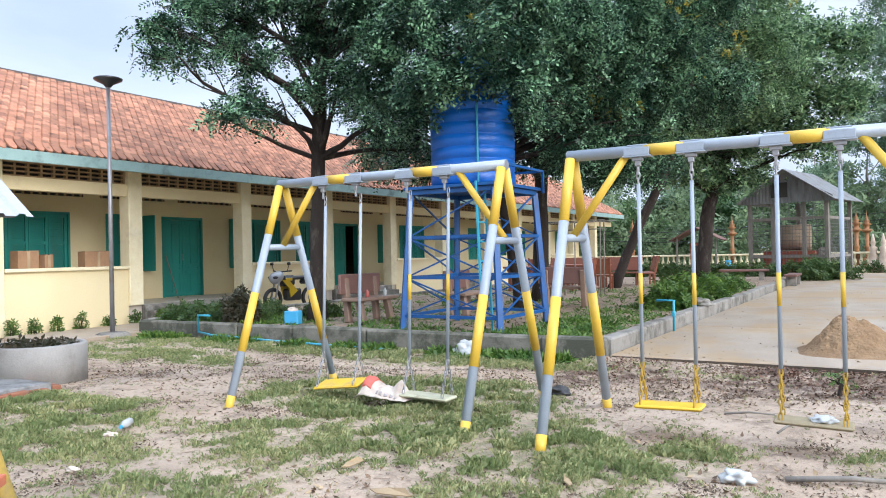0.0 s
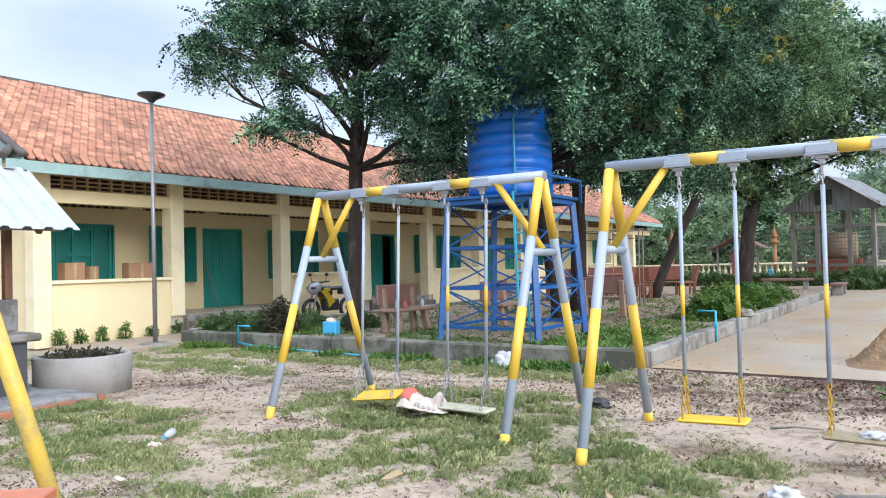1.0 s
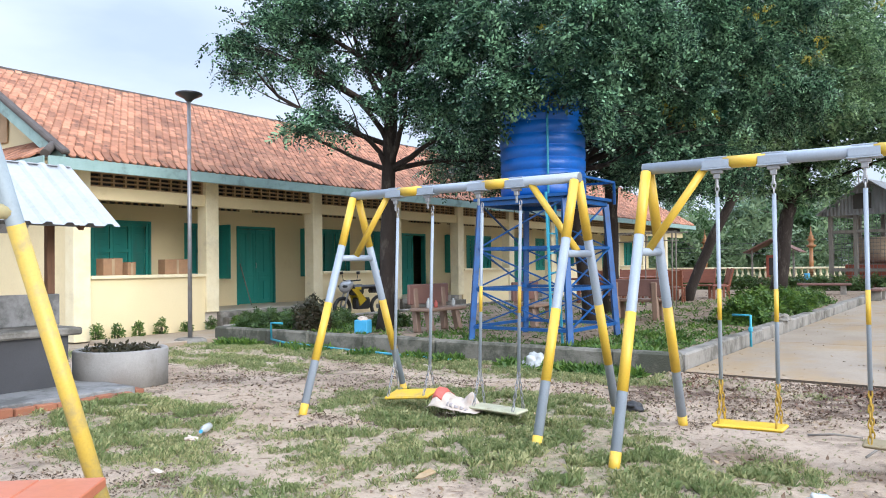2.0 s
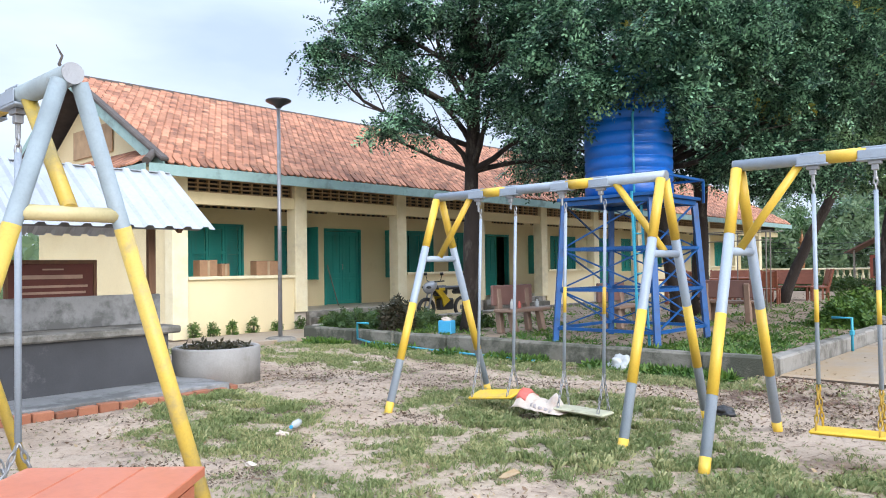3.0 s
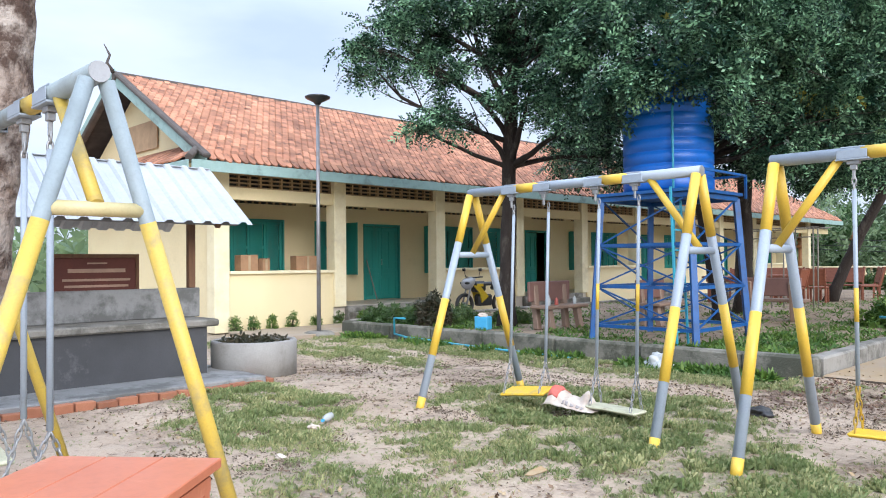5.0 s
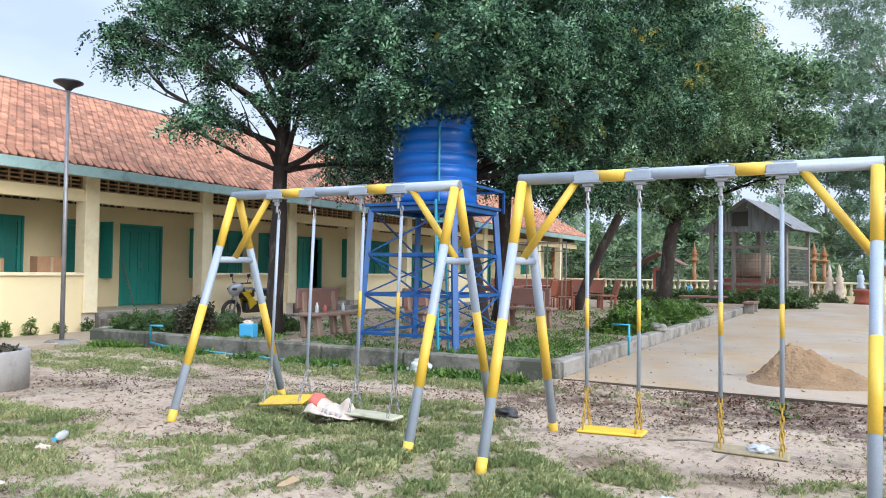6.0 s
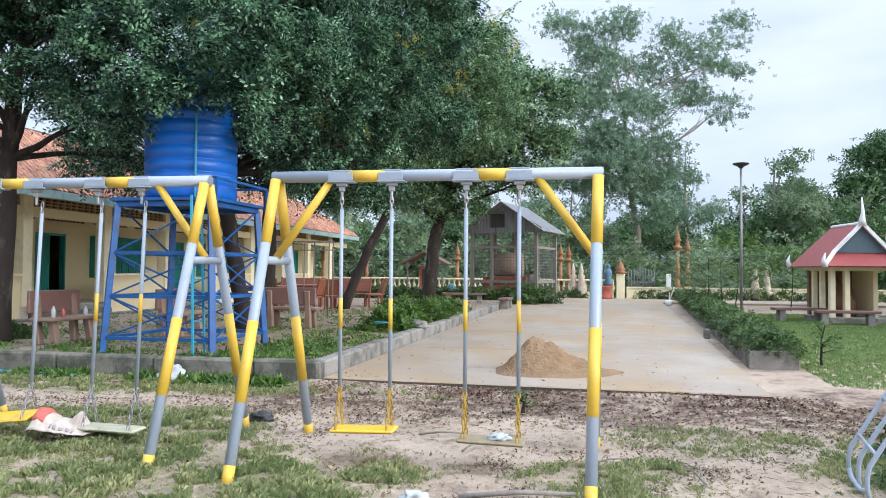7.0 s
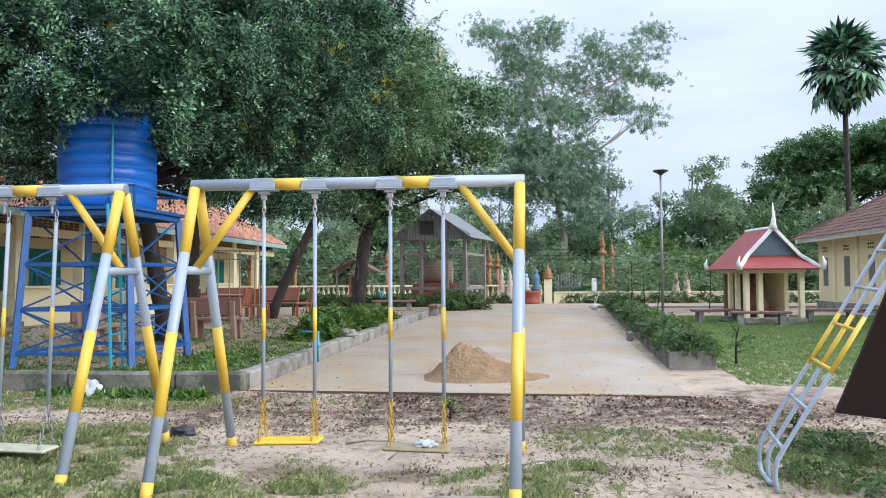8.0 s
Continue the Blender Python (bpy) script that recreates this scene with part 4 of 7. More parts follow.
tank = thing("water_tank", "ribbed blue plastic water tank on the steel tower", "water tank", pose(-5.72, 10.88, 0.24 + TH + 0.09))
prof = [(0.60, 0.0), (0.66, 0.02)]
for k in range(9):
    z = 0.06 + k * 0.19
    prof += [(0.685, z), (0.685, z + 0.145), (0.665, z + 0.158), (0.665, z + 0.177)]
prof += [(0.675, 1.80), (0.60, 1.93), (0.30, 2.02), (0.24, 2.03)]
part("shell", lathe(bmesh.new(), prof, 40), TANK, tank)
part("lid", lathe(bmesh.new(), [(0.25, 2.03), (0.25, 2.08), (0.2, 2.11), (0.02, 2.12)], 20), TANK, tank)
part("down_pipe", tubes(([(0.42, -0.62, -2.2), (0.42, -0.62, 1.2), (0.42, -0.5, 1.5)], 0.018), seg=8), PIPE, tank)
tagged(part("pipe", tubes(([(-10.6, 9.42, 0.12), (-10.6, 9.42, 0.42), (-10.3, 9.42, 0.42)], 0.02), ([(-10.6, 9.42, 0.12), (-10.2, 9.38, 0.08), (-8.6, 9.3, 0.05), (-6.9, 9.2, 0.04), (-6.3, 9.22, 0.03)], 0.02), seg=8), PIPE), "turquoise plastic water pipe along the kerb", "pipe")
tap = thing("standpipe", "turquoise plastic tap pipe on the bed kerb", "tap", pose(-2.98, 12.6, 0.085))
part("riser", tubes(([(0, 0, 0), (0, 0, 0.5), (-0.28, 0, 0.5)], 0.022), seg=8), PIPE, tap)
part("valve", boxes((-0.03, -0.04, 0.24, 0.03, 0.04, 0.32), bevel=0.01), PIPE, tap)


# ---- trees ----
def frond(pairs, leaf_l, leaf_w, droop=0.25):
    """A feather leaf along x, one unit long: small leaflets on both sides of a rib."""
    v, f = [], []
    for k in range(pairs):
        u = (k + 0.7) / pairs
        z = -droop * u * u
        ll = leaf_l * (1 - 0.45 * abs(u - 0.45))
        for s in (-1, 1):
            o = len(v)
            ax = 0.45 * ll
            v += [(u - leaf_w / 2, 0.01 * s, z), (u + leaf_w / 2, 0.01 * s, z), (u + leaf_w * 0.3 + ax, s * ll, z - 0.06), (u - leaf_w * 0.3 + ax, s * ll, z - 0.06)]
            f.append((o, o + 1, o + 2, o + 3))
    return np.array(v), f


def broad(n=5, l=0.6, w=0.26, seed=1):
    """A tuft of plain leaves."""
    r = np.random.RandomState(seed)
    v, f = [], []
    for k in range(n):
        a = 2 * math.pi * k / n + r.uniform(-.4, .4)
        up = r.uniform(-0.2, 0.5)
        d = np.array([math.cos(a) * math.cos(up), math.sin(a) * math.cos(up), math.sin(up)])
        sd = np.array([-math.sin(a), math.cos(a), r.uniform(-.3, .3)])
        o = len(v)
        v += [d * 0.05, d * l * 0.5 + sd * w / 2, d * l + np.array([0, 0, -0.08]), d * l * 0.5 - sd * w / 2]
        f.append((o, o + 1, o + 2, o + 3))
    return np.array(v), f


def rotations(r, n, tilt=0.6):
    """Random turns about z, then a limited random tilt."""
    a = r.uniform(0, 2 * math.pi, n)
    b = r.normal(0, tilt, n)
    c = r.normal(0, tilt, n)
    m = np.zeros((n, 3, 3))
    ca, sa, cb, sb, cc, sc = np.cos(a), np.sin(a), np.cos(b), np.sin(b), np.cos(c), np.sin(c)
    rz = np.stack([np.stack([ca, -sa, 0 * a], -1), np.stack([sa, ca, 0 * a], -1), np.stack([0 * a, 0 * a, 1 + 0 * a], -1)], 1)
    ry = np.stack([np.stack([cb, 0 * a, sb], -1), np.stack([0 * a, 1 + 0 * a, 0 * a], -1), np.stack([-sb, 0 * a, cb], -1)], 1)
    rx = np.stack([np.stack([1 + 0 * a, 0 * a, 0 * a], -1), np.stack([0 * a, cc, -sc], -1), np.stack([0 * a, sc, cc], -1)], 1)
    return rz @ ry @ rx


def scatter(name, points, sizes, template, material, parent, seed, tilt=0.6, label=""):
    """Puts a small template at each point, turned at random, all in one mesh."""
    r = np.random.RandomState(seed)
    tv, tf = template
    n = len(points)
    rot = rotations(r, n, tilt)
    v = np.einsum("nij,kj->nki", rot, tv) * np.asarray(sizes)[:, None, None] + np.asarray(points)[:, None, :]
    k = len(tv)
    tfa = np.array(tf)
    faces = (tfa[None] + (np.arange(n) * k)[:, None, None]).reshape(-1, tfa.shape[1])
    me = bpy.data.meshes.new(name)
    nv, nf, fs = n * k, len(faces), tfa.shape[1]
    me.vertices.add(nv)
    me.vertices.foreach_set("co", v.reshape(-1))
    me.loops.add(nf * fs)
    me.loops.foreach_set("vertex_index", faces.reshape(-1))
    me.polygons.add(nf)
    me.polygons.foreach_set("loop_start", np.arange(nf) * fs)
    me.update(calc_edges=True)
    me.materials.append(material)
    ob = new(name, me)
    if parent:
        ob.parent = parent
    if label:
        tagged(ob, label)
    return ob


def crown_points(lobes, per_m2, seed, clump=0.30, clumps_per_m2=1.2, squash=0.8):
    """Points in clumps near the skin of overlapping lobes, so that gaps stay between them."""
    r = np.random.RandomState(seed)
    out = []
    for x, y, z, rad in lobes:
        area = 4 * math.pi * rad * rad
        nc = max(3, int(area * clumps_per_m2))
        d = r.normal(size=(nc, 3))
        d /= np.linalg.norm(d, axis=1)[:, None]
        d *= (r.uniform(0.25, 1.0, nc) ** 0.5)[:, None] * rad
        d[:, 2] *= squash
        cen = d + (x, y, z)
        m = max(1, int(per_m2 * area / nc))
        p = cen[:, None, :] + r.normal(0, clump, (nc, m, 3)) * np.array([1, 1, 0.55])
        out.append(p.reshape(-1, 3))
    return np.concatenate(out)


def limb(bm, a, b, ra, rb, r, bend=0.15, n=6, seg=8):
    a, b = Vector(a), Vector(b)
    ln = (b - a).length
    pts, rad = [], []
    off = Vector((r.uniform(-1, 1), r.uniform(-1, 1), r.uniform(-.3, .6))) * bend * ln
    for k in range(n + 1):
        u = k / n
        pts.append(a.lerp(b, u) + off * math.sin(math.pi * u) + Vector((r.uniform(-1, 1), r.uniform(-1, 1), 0)) * 0.012 * ln * (0 < u < 1))
        rad.append(ra + (rb - ra) * u)
    tube(bm, pts, rad, seg, cap=True)
    return pts


def tree(name, label, trunk, radii, lobes, bark, leaf, template, size, per_m2, seed, group="", clump=0.3, clumps=1.2, twigs=True, tilt=0.6, squash=0.8):
    """A tapered trunk through given points, limbs to each lobe, and a crown of many small leaves."""
    r = random.Random(seed)
    base = Vector(trunk[0])
    o = thing(name, label, "tree", Matrix.Translation(base), group)
    loc = [Vector(p) - base for p in trunk]
    bm = bmesh.new()
    pts, rad = [], []
    for k in range(len(loc) - 1):
        for j in range(4):
            u = j / 4
            pts.append(loc[k].lerp(loc[k + 1], u) + Vector((r.uniform(-1, 1), r.uniform(-1, 1), 0)) * radii[k] * 0.15)
            rad.append((radii[k] + (radii[k + 1] - radii[k]) * u) * r.uniform(0.94, 1.06))
    pts.append(loc[-1])
    rad.append(radii[-1])
    rad[0] *= 1.35
    pts[0].z -= 0.1
    tube(bm, pts, rad, 12)
    part("trunk", bm, bark, o)
    bm = bmesh.new()
    for x, y, z, lr in lobes:
        c = Vector((x, y, z)) - base
        up = [p for p in pts if p.z > pts[-1].z * 0.40 and p.z < c.z + 0.3] or [pts[-1]]
        start = min(up, key=lambda p: (p - c).length * 0.5 + abs(p.z - c.z * 0.72) * 1.2)
        i = pts.index(start)
        rr = min(rad[i] * 0.6, 0.03 + lr * 0.06)
        q = limb(bm, start, c, rr, rr * 0.3, r)
        if twigs:
            for _ in range(5):
                s = q[r.randrange(3, len(q))]
                limb(bm, s, c + Vector((r.uniform(-1, 1), r.uniform(-1, 1), r.uniform(-.7, .7))) * lr * 0.9, rr * 0.3, rr * 0.06, r, 0.1, 3, 5)
    part("branchwork", bm, bark, o)
    p = crown_points(lobes, per_m2, seed, clump, clumps, squash) - np.array(base)
    rs = np.random.RandomState(seed + 1)
    scatter("crown", p, rs.uniform(0.65, 1.25, len(p)) * size, template, leaf, o, seed + 2, tilt)
    return o


def spray(seed=3):
    """A pair of drooping feather leaves with narrow leaflets, unevenly set."""
    r = np.random.RandomState(seed)
    v, f = [], []
    for a in (-0.55, 0.5):
        d = np.array([math.cos(a), math.sin(a), 0.0])
        s = np.array([-math.sin(a), math.cos(a), 0.0])
        ln = r.uniform(0.85, 1.1)
        for k in range(7):
            for side in (-1, 1):
                u = ln * (k + 0.8 + r.uniform(-.2, .2)) / 7
                c = d * u + np.array([0, 0, -0.55 * u * u + r.uniform(-.03, .03)])
                t = (s * side * 0.85 + d * r.uniform(0.3, 0.7)) * r.uniform(0.22, 0.33) * (1.1 - 0.4 * u) + np.array([0, 0, r.uniform(-.16, .02)])
                w = d * 0.058 - s * side * 0.02
                o = len(v)
                v += [c, c + t * 0.5 + w, c + t, c + t * 0.5 - w]
                f.append((o, o + 1, o + 2, o + 3))
    return np.array(v), f


FEATHER = spray()
TUFT = broad(5, 0.9, 0.34)
ACACIA = [(-10.35, 8.6, 5.35, 0.42), (-10.0, 8.6, 4.8, 0.42), (-10.3, 9.0, 5.7, 0.6), (-10.2, 9.7, 5.9, 0.91), (-9.5, 8.9, 3.85, 0.32), (-9.5, 9.4, 5.0, 0.5), (-9.3, 10.3, 5.7, 1.02), (-9.3, 9.6, 4.2, 0.5),
          (-8.2, 10.5, 5.8, 1.1), (-7.9, 10.2, 4.4, 0.7), (-7.3, 10.7, 5.4, 0.97), (-7.3, 10.8, 4.0, 0.66), (-7.3, 11.6, 3.3, 0.46), (-10.3, 9.7, 7.4, 1.23), (-9.1, 10.9, 8.0, 1.48), (-7.5, 11.3, 7.6, 1.23)]
a_tree = tree("acacia_tree", "feathery dark green tree with a tall bare trunk", [(-9.04, 10.85, 0.24), (-8.93, 10.78, 1.7), (-8.82, 10.72, 3.2), (-8.6, 10.55, 5.0), (-8.6, 10.6, 7.0)], [0.16, 0.145, 0.135, 0.11, 0.06],
              ACACIA, BARK, LEAF_B, FEATHER, 0.30, 29, 11, "trees in the raised bed", 0.13, 1.3)
RAIN = [(-6.3, 10.9, 5.6, 0.95), (-5.5, 9.85, 4.4, 0.55), (-4.9, 10.3, 4.8, 0.86), (-4.6, 10.0, 4.0, 0.45), (-5.7, 9.75, 4.0, 0.45), (-6.6, 9.9, 4.6, 0.5), (-6.2, 9.8, 5.0, 0.5), (-7.0, 10.1, 4.1, 0.4), (-6.4, 9.85, 3.7, 0.32), (-4.5, 11.8, 4.8, 1.04), (-4.4, 11.1, 3.8, 0.55), (-4.5, 13.5, 5.9, 1.27), (-4.5, 12.9, 4.4, 0.92), (-4.7, 12.9, 3.4, 0.61),
        (-4.0, 14.9, 5.2, 1.25), (-4.4, 15.3, 4.0, 0.94), (-3.5, 16.2, 6.6, 1.45), (-3.5, 16.9, 5.0, 1.12), (-5.6, 11.1, 7.1, 1.32), (-4.6, 13.9, 8.1, 1.64), (-3.4, 17.4, 9.1, 1.92), (-5.8, 14.0, 3.4, 0.57), (-5.8, 17.4, 3.5, 0.68)]
b_tree = tree("acacia_tree", "spreading dark green tree with yellow flower sprays over the tank", [(-6.6, 14.6, 0.24), (-6.5, 14.0, 1.5), (-6.5, 13.2, 3.2), (-5.6, 13.2, 5.0), (-5.2, 13.4, 6.8)], [0.17, 0.15, 0.13, 0.10, 0.06],
              RAIN, BARK, LEAF_B, FEATHER, 0.30, 42, 21, "trees in the raised bed", 0.16, 2.0)
LEAN = [(-5.8, 22.6, 6.9, 1.91), (-6.9, 21.5, 5.7, 1.66), (-4.6, 23.7, 8.0, 1.99), (-3.7, 24.8, 6.8, 1.89), (-6.2, 21.6, 4.4, 0.9), (-7.3, 20.4, 6.9, 1.74), (-7.7, 19.4, 4.9, 1.1), (-5.0, 23.7, 5.6, 1.35), (-6.1, 23.4, 9.6, 2.35), (-4.1, 25.5, 9.4, 1.7)]
tree("acacia_tree", "dark green tree with a leaning trunk by the tables", [(-7.54, 23.45, 0.24), (-6.69, 23.46, 2.2), (-5.74, 23.3, 3.9), (-5.2, 23.4, 6.0), (-4.9, 24, 9.0)], [0.17, 0.15, 0.14, 0.12, 0.08],
     LEAN, BARK, LEAF_M, FEATHER, 0.42, 19, 31, "trees in the raised bed", 0.28, 1.3)
STRAIGHT = [(-7.6, 16.6, 5.0, 1.0), (-6.9, 16.2, 6.2, 1.4), (-8.6, 15.6, 5.6, 1.2), (-8.4, 17.2, 7.4, 1.6), (-6.6, 17.6, 7.2, 1.5), (-9.8, 14.6, 4.4, 0.9), (-9.4, 13.6, 3.6, 0.6), (-8.2, 14.0, 3.2, 0.5), (-7.2, 18.9, 3.9, 0.6), (-6.3, 18.8, 3.7, 0.65), (-5.6, 18.8, 3.6, 0.55), (-6.7, 18.4, 4.7, 1.0), (-4.9, 18.6, 3.6, 0.5), (-5.6, 18.2, 4.6, 0.8)]
tree("acacia_tree", "tall dark green tree with a thick straight trunk", [(-7.3, 17.1, 0.24), (-7.18, 16.95, 2.3), (-6.95, 16.5, 3.6), (-7.1, 16.6, 5.5), (-7.3, 16.6, 7.5)], [0.2, 0.17, 0.15, 0.12, 0.07],
     STRAIGHT, BARK, LEAF_B, FEATHER, 0.34, 30, 41, "trees in the raised bed", 0.22, 1.6)
SHADE = [(-3.8, 30.8, 8.3, 2.11), (-2.5, 32.0, 6.8, 1.5), (-6.4, 31.6, 5.6, 2.0), (-4.6, 32.8, 6.2, 1.8), (-2.0, 32.0, 8.7, 1.45), (-3.1, 32.8, 10.0, 1.49), (-7.8, 31.5, 5.0, 1.3), (-2.5, 32.0, 5.3, 1.1), (-5.0, 30.7, 7.1, 2.0), (-1.1, 33.1, 7.0, 0.87), (-8.6, 32.4, 6.3, 1.74), (-5.4, 31.8, 4.2, 0.8)]
tree("shade_tree", "dark trunked shade tree forking low over the drive", [(-6.75, 32.4, 0.2), (-6.45, 32.35, 2.7), (-6.2, 32.3, 3.7), (-5.6, 32.2, 5.2), (-5.0, 32, 7.0)], [0.29, 0.27, 0.24, 0.17, 0.10],
     SHADE, BARK, LEAF_M, TUFT, 0.26, 28, 51, "", 0.40, 1.2)
# yellow flower sprays
fp = crown_points([(-5.2, 11.2, 5.2, 0.8), (-4.2, 13.2, 4.0, 0.6), (-3.7, 14.6, 5.6, 0.9), (-3.3, 16.3, 5.6, 0.9), (-3.6, 25, 9.5, 1.6)], 3.6, 5, 0.10, 0.8)
scatter("flower_sprays", fp - np.array(b_tree.location), np.full(len(fp), 0.17), FEATHER, LEAF_Y, b_tree, 6, 0.8, "yellow flower sprays")

EUCA = [(-1.6, 51.8, 18.4, 1.2), (0.4, 52.0, 17.2, 1.5), (1.9, 52.1, 18.3, 1.3), (1.1, 52.2, 14.4, 2.5), (-0.4, 51.1, 11.5, 2.5), (2.9, 50.5, 10.9, 2.5), (1.8, 50.5, 8.3, 2.64), (5.9, 53.6, 17.9, 1.1), (7.9, 53.8, 16.3, 1.4), (9.7, 55.0, 18.2, 1.1), (7.1, 53.9, 13.9, 1.3),
        (8.7, 54.1, 12.7, 1.0), (4.7, 53.5, 15.5, 1.4), (5.0, 52.8, 9.3, 1.7), (-1.2, 50.2, 7.9, 2.26), (4.0, 50.8, 6.4, 2.0), (10.2, 55.1, 16.1, 0.8)]
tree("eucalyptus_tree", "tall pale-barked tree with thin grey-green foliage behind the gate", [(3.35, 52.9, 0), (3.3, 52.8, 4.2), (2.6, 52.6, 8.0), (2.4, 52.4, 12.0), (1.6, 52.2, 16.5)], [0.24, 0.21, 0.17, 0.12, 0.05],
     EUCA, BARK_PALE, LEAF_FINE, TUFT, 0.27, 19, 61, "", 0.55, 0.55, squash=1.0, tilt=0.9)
MONKEYPOD = [(21.1, 60.5, 10.2, 2.19), (23.3, 60.7, 11.1, 2.63), (26.3, 61.0, 11.0, 2.63), (28.0, 60.2, 11.7, 2.58), (19.9, 59.5, 7.9, 2.15), (22.5, 59.7, 7.9, 2.15), (25.0, 60.0, 8.7, 2.58), (19.0, 59.4, 6.2, 1.72), (28.4, 60.3, 9.2, 2.58), (31.0, 60.5, 11.3, 3.44), (31.9, 60.7, 8.3, 2.58)]
tree("monkeypod_tree", "broad dark green umbrella-shaped tree behind the hall", [(26, 61, 0), (26, 61, 3.5), (25.8, 60.8, 7), (25.6, 60.5, 9)], [0.6, 0.5, 0.35, 0.2], MONKEYPOD, BARK, LEAF, TUFT, 0.42, 14, 71, "", 0.6, 0.7, squash=0.5)


# sugar palm: a ball of fan leaves on a bare trunk
def fan_leaf(n=15, l=0.95):
    v, f = [], []
    for k in range(n):
        a = math.pi * (k / (n - 1) - 0.5) * 1.5
        d = np.array([math.cos(a), math.sin(a), 0.0])
        s = np.array([-math.sin(a), math.cos(a), 0.0])
        o = len(v)
        c = np.array([1.1, 0, 0])
        fall = np.array([0.0, 0, -0.75])
        u = (math.cos(a) + 0.4) / 1.4
        v += [c, c + d * l * 0.55 + s * 0.10 + fall * 0.30 * u, c + d * l * (0.8 + 0.25 * ((k * 7) % 5) / 5) + fall * (0.25 + 0.55 * u), c + d * l * 0.55 - s * 0.10 + fall * 0.30 * u]
        f.append((o, o + 1, o + 2, o + 3))
    o = len(v)
    v += [np.array([0, -0.02, 0]), np.array([0, 0.02, 0]), np.array([1.15, 0.02, 0]), np.array([1.15, -0.02, 0])]
    f.append((o, o + 1, o + 2, o + 3))
    return np.array(v), f


palm = thing("sugar_palm", "tall sugar palm with a round head of fan leaves", "palm tree", pose(20.2, 48.5, 0))
part("trunk", tubes(([(0, 0, 0), (0.1, 0, 6), (0, 0, 14.2)], [0.26, 0.17, 0.15]), seg=10), BARK, palm)
fv, ff = fan_leaf()
rp = random.Random(8)
allv, allf = [], []
for k in range(58):
    el, az = -72 + 155 * k / 57 + rp.uniform(-8, 8), 137.5 * k + rp.uniform(-20, 20)
    m = Matrix.Translation((0, 0, 14.3)) @ Matrix.Rotation(radians(az), 4, "Z") @ Matrix.Rotation(radians(-el), 4, "Y") @ Matrix.Rotation(radians(rp.uniform(-35, 35)), 4, "X") @ Matrix.Scale(rp.uniform(1.25, 1.6), 4)
    o = len(allv)
    allv += [(m @ Vector(p))[:] for p in fv]
    allf += [tuple(i + o for i in f) for f in ff]
mesh_from("crown", allv, allf, LEAF_B, palm)


# woods beyond the boundary wall
def wood_tree(seed, h, wide, leaf):
    r = random.Random(seed)
    lobes = [(r.uniform(-1, 1) * wide, r.uniform(-1, 1) * wide, h * r.uniform(0.35, 0.98), wide * r.uniform(0.28, 0.5)) for _ in range(10)]
    return tree("wood_tree", "slender distant tree of the woods behind the wall", [(0, 0, 0), (0.2, 0, h * 0.35), (-0.1, 0.1, h * 0.7), (0, 0, h * 0.95)], [0.17, 0.13, 0.08, 0.03], lobes, BARK_PALE, leaf, TUFT, 0.40, 8.0, seed, "woods behind the wall", 0.5, 0.45, False, 0.9, 1.1)


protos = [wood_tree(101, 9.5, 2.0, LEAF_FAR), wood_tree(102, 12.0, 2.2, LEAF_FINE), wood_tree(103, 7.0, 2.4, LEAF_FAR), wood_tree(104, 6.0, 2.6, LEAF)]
rw = random.Random(12)
spots = []
for k in range(74):
    x = -58 + 118 * (k + rw.uniform(-.4, .4)) / 74
    spots.append((x, rw.uniform(49, 78) if x > -8 else rw.uniform(47, 62)))
for p_, (x, y) in zip(protos, ((12.5, 55), (7.5, 62), (15, 52), (-12, 56))):
    p_.matrix_world = pose(x, y, 0)
for k, (x, y) in enumerate(spots):
    copy_thing(protos[k % 4], pose(x, y, -0.1, 0, 0, rw.uniform(0, 360)) @ Matrix.Scale(rw.uniform(0.8, 1.0) if -15 < x < -2.5 else rw.uniform(0.55, 0.75) if x < -2.5 else rw.uniform(0.75, 1.05), 4))
# undergrowth
ru = np.random.RandomState(3)
n_ = 26000
up_ = np.stack([ru.uniform(-62, 62, n_), ru.uniform(46.0, 60, n_), np.zeros(n_)], -1)
up_[:, 2] = ru.uniform(0.05, 1, n_) ** 1.3 * (1.1 + 1.3 * np.sin(up_[:, 0] * 0.7) ** 2 + ru.uniform(0, 0.8, n_)) * np.where(up_[:, 0] < -1.0, 2.0, 1.25)
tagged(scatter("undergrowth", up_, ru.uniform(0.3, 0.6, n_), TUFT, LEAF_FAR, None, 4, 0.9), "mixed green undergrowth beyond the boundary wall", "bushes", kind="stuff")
n_ = 5000
up_ = np.stack([ru.uniform(-60, -24, n_), ru.uniform(-10, 50, n_), np.zeros(n_)], -1)
up_[:, 2] = ru.uniform(0.05, 1, n_) ** 1.3 * (2.0 + 3.0 * np.sin(up_[:, 1] * 0.4) ** 2)
tagged(scatter("undergrowth", up_, ru.uniform(0.4, 0.9, n_), TUFT, LEAF_FAR, None, 5, 0.9), "green thicket beside the school", "bushes", kind="stuff")

# the peeling forked trunk by the playground's edge
pt = thing("paperbark_tree", "forked tree with pale peeling papery bark", "tree", pose(-5.1, 1.0, 0))
bm = bmesh.new()
rk = random.Random(5)


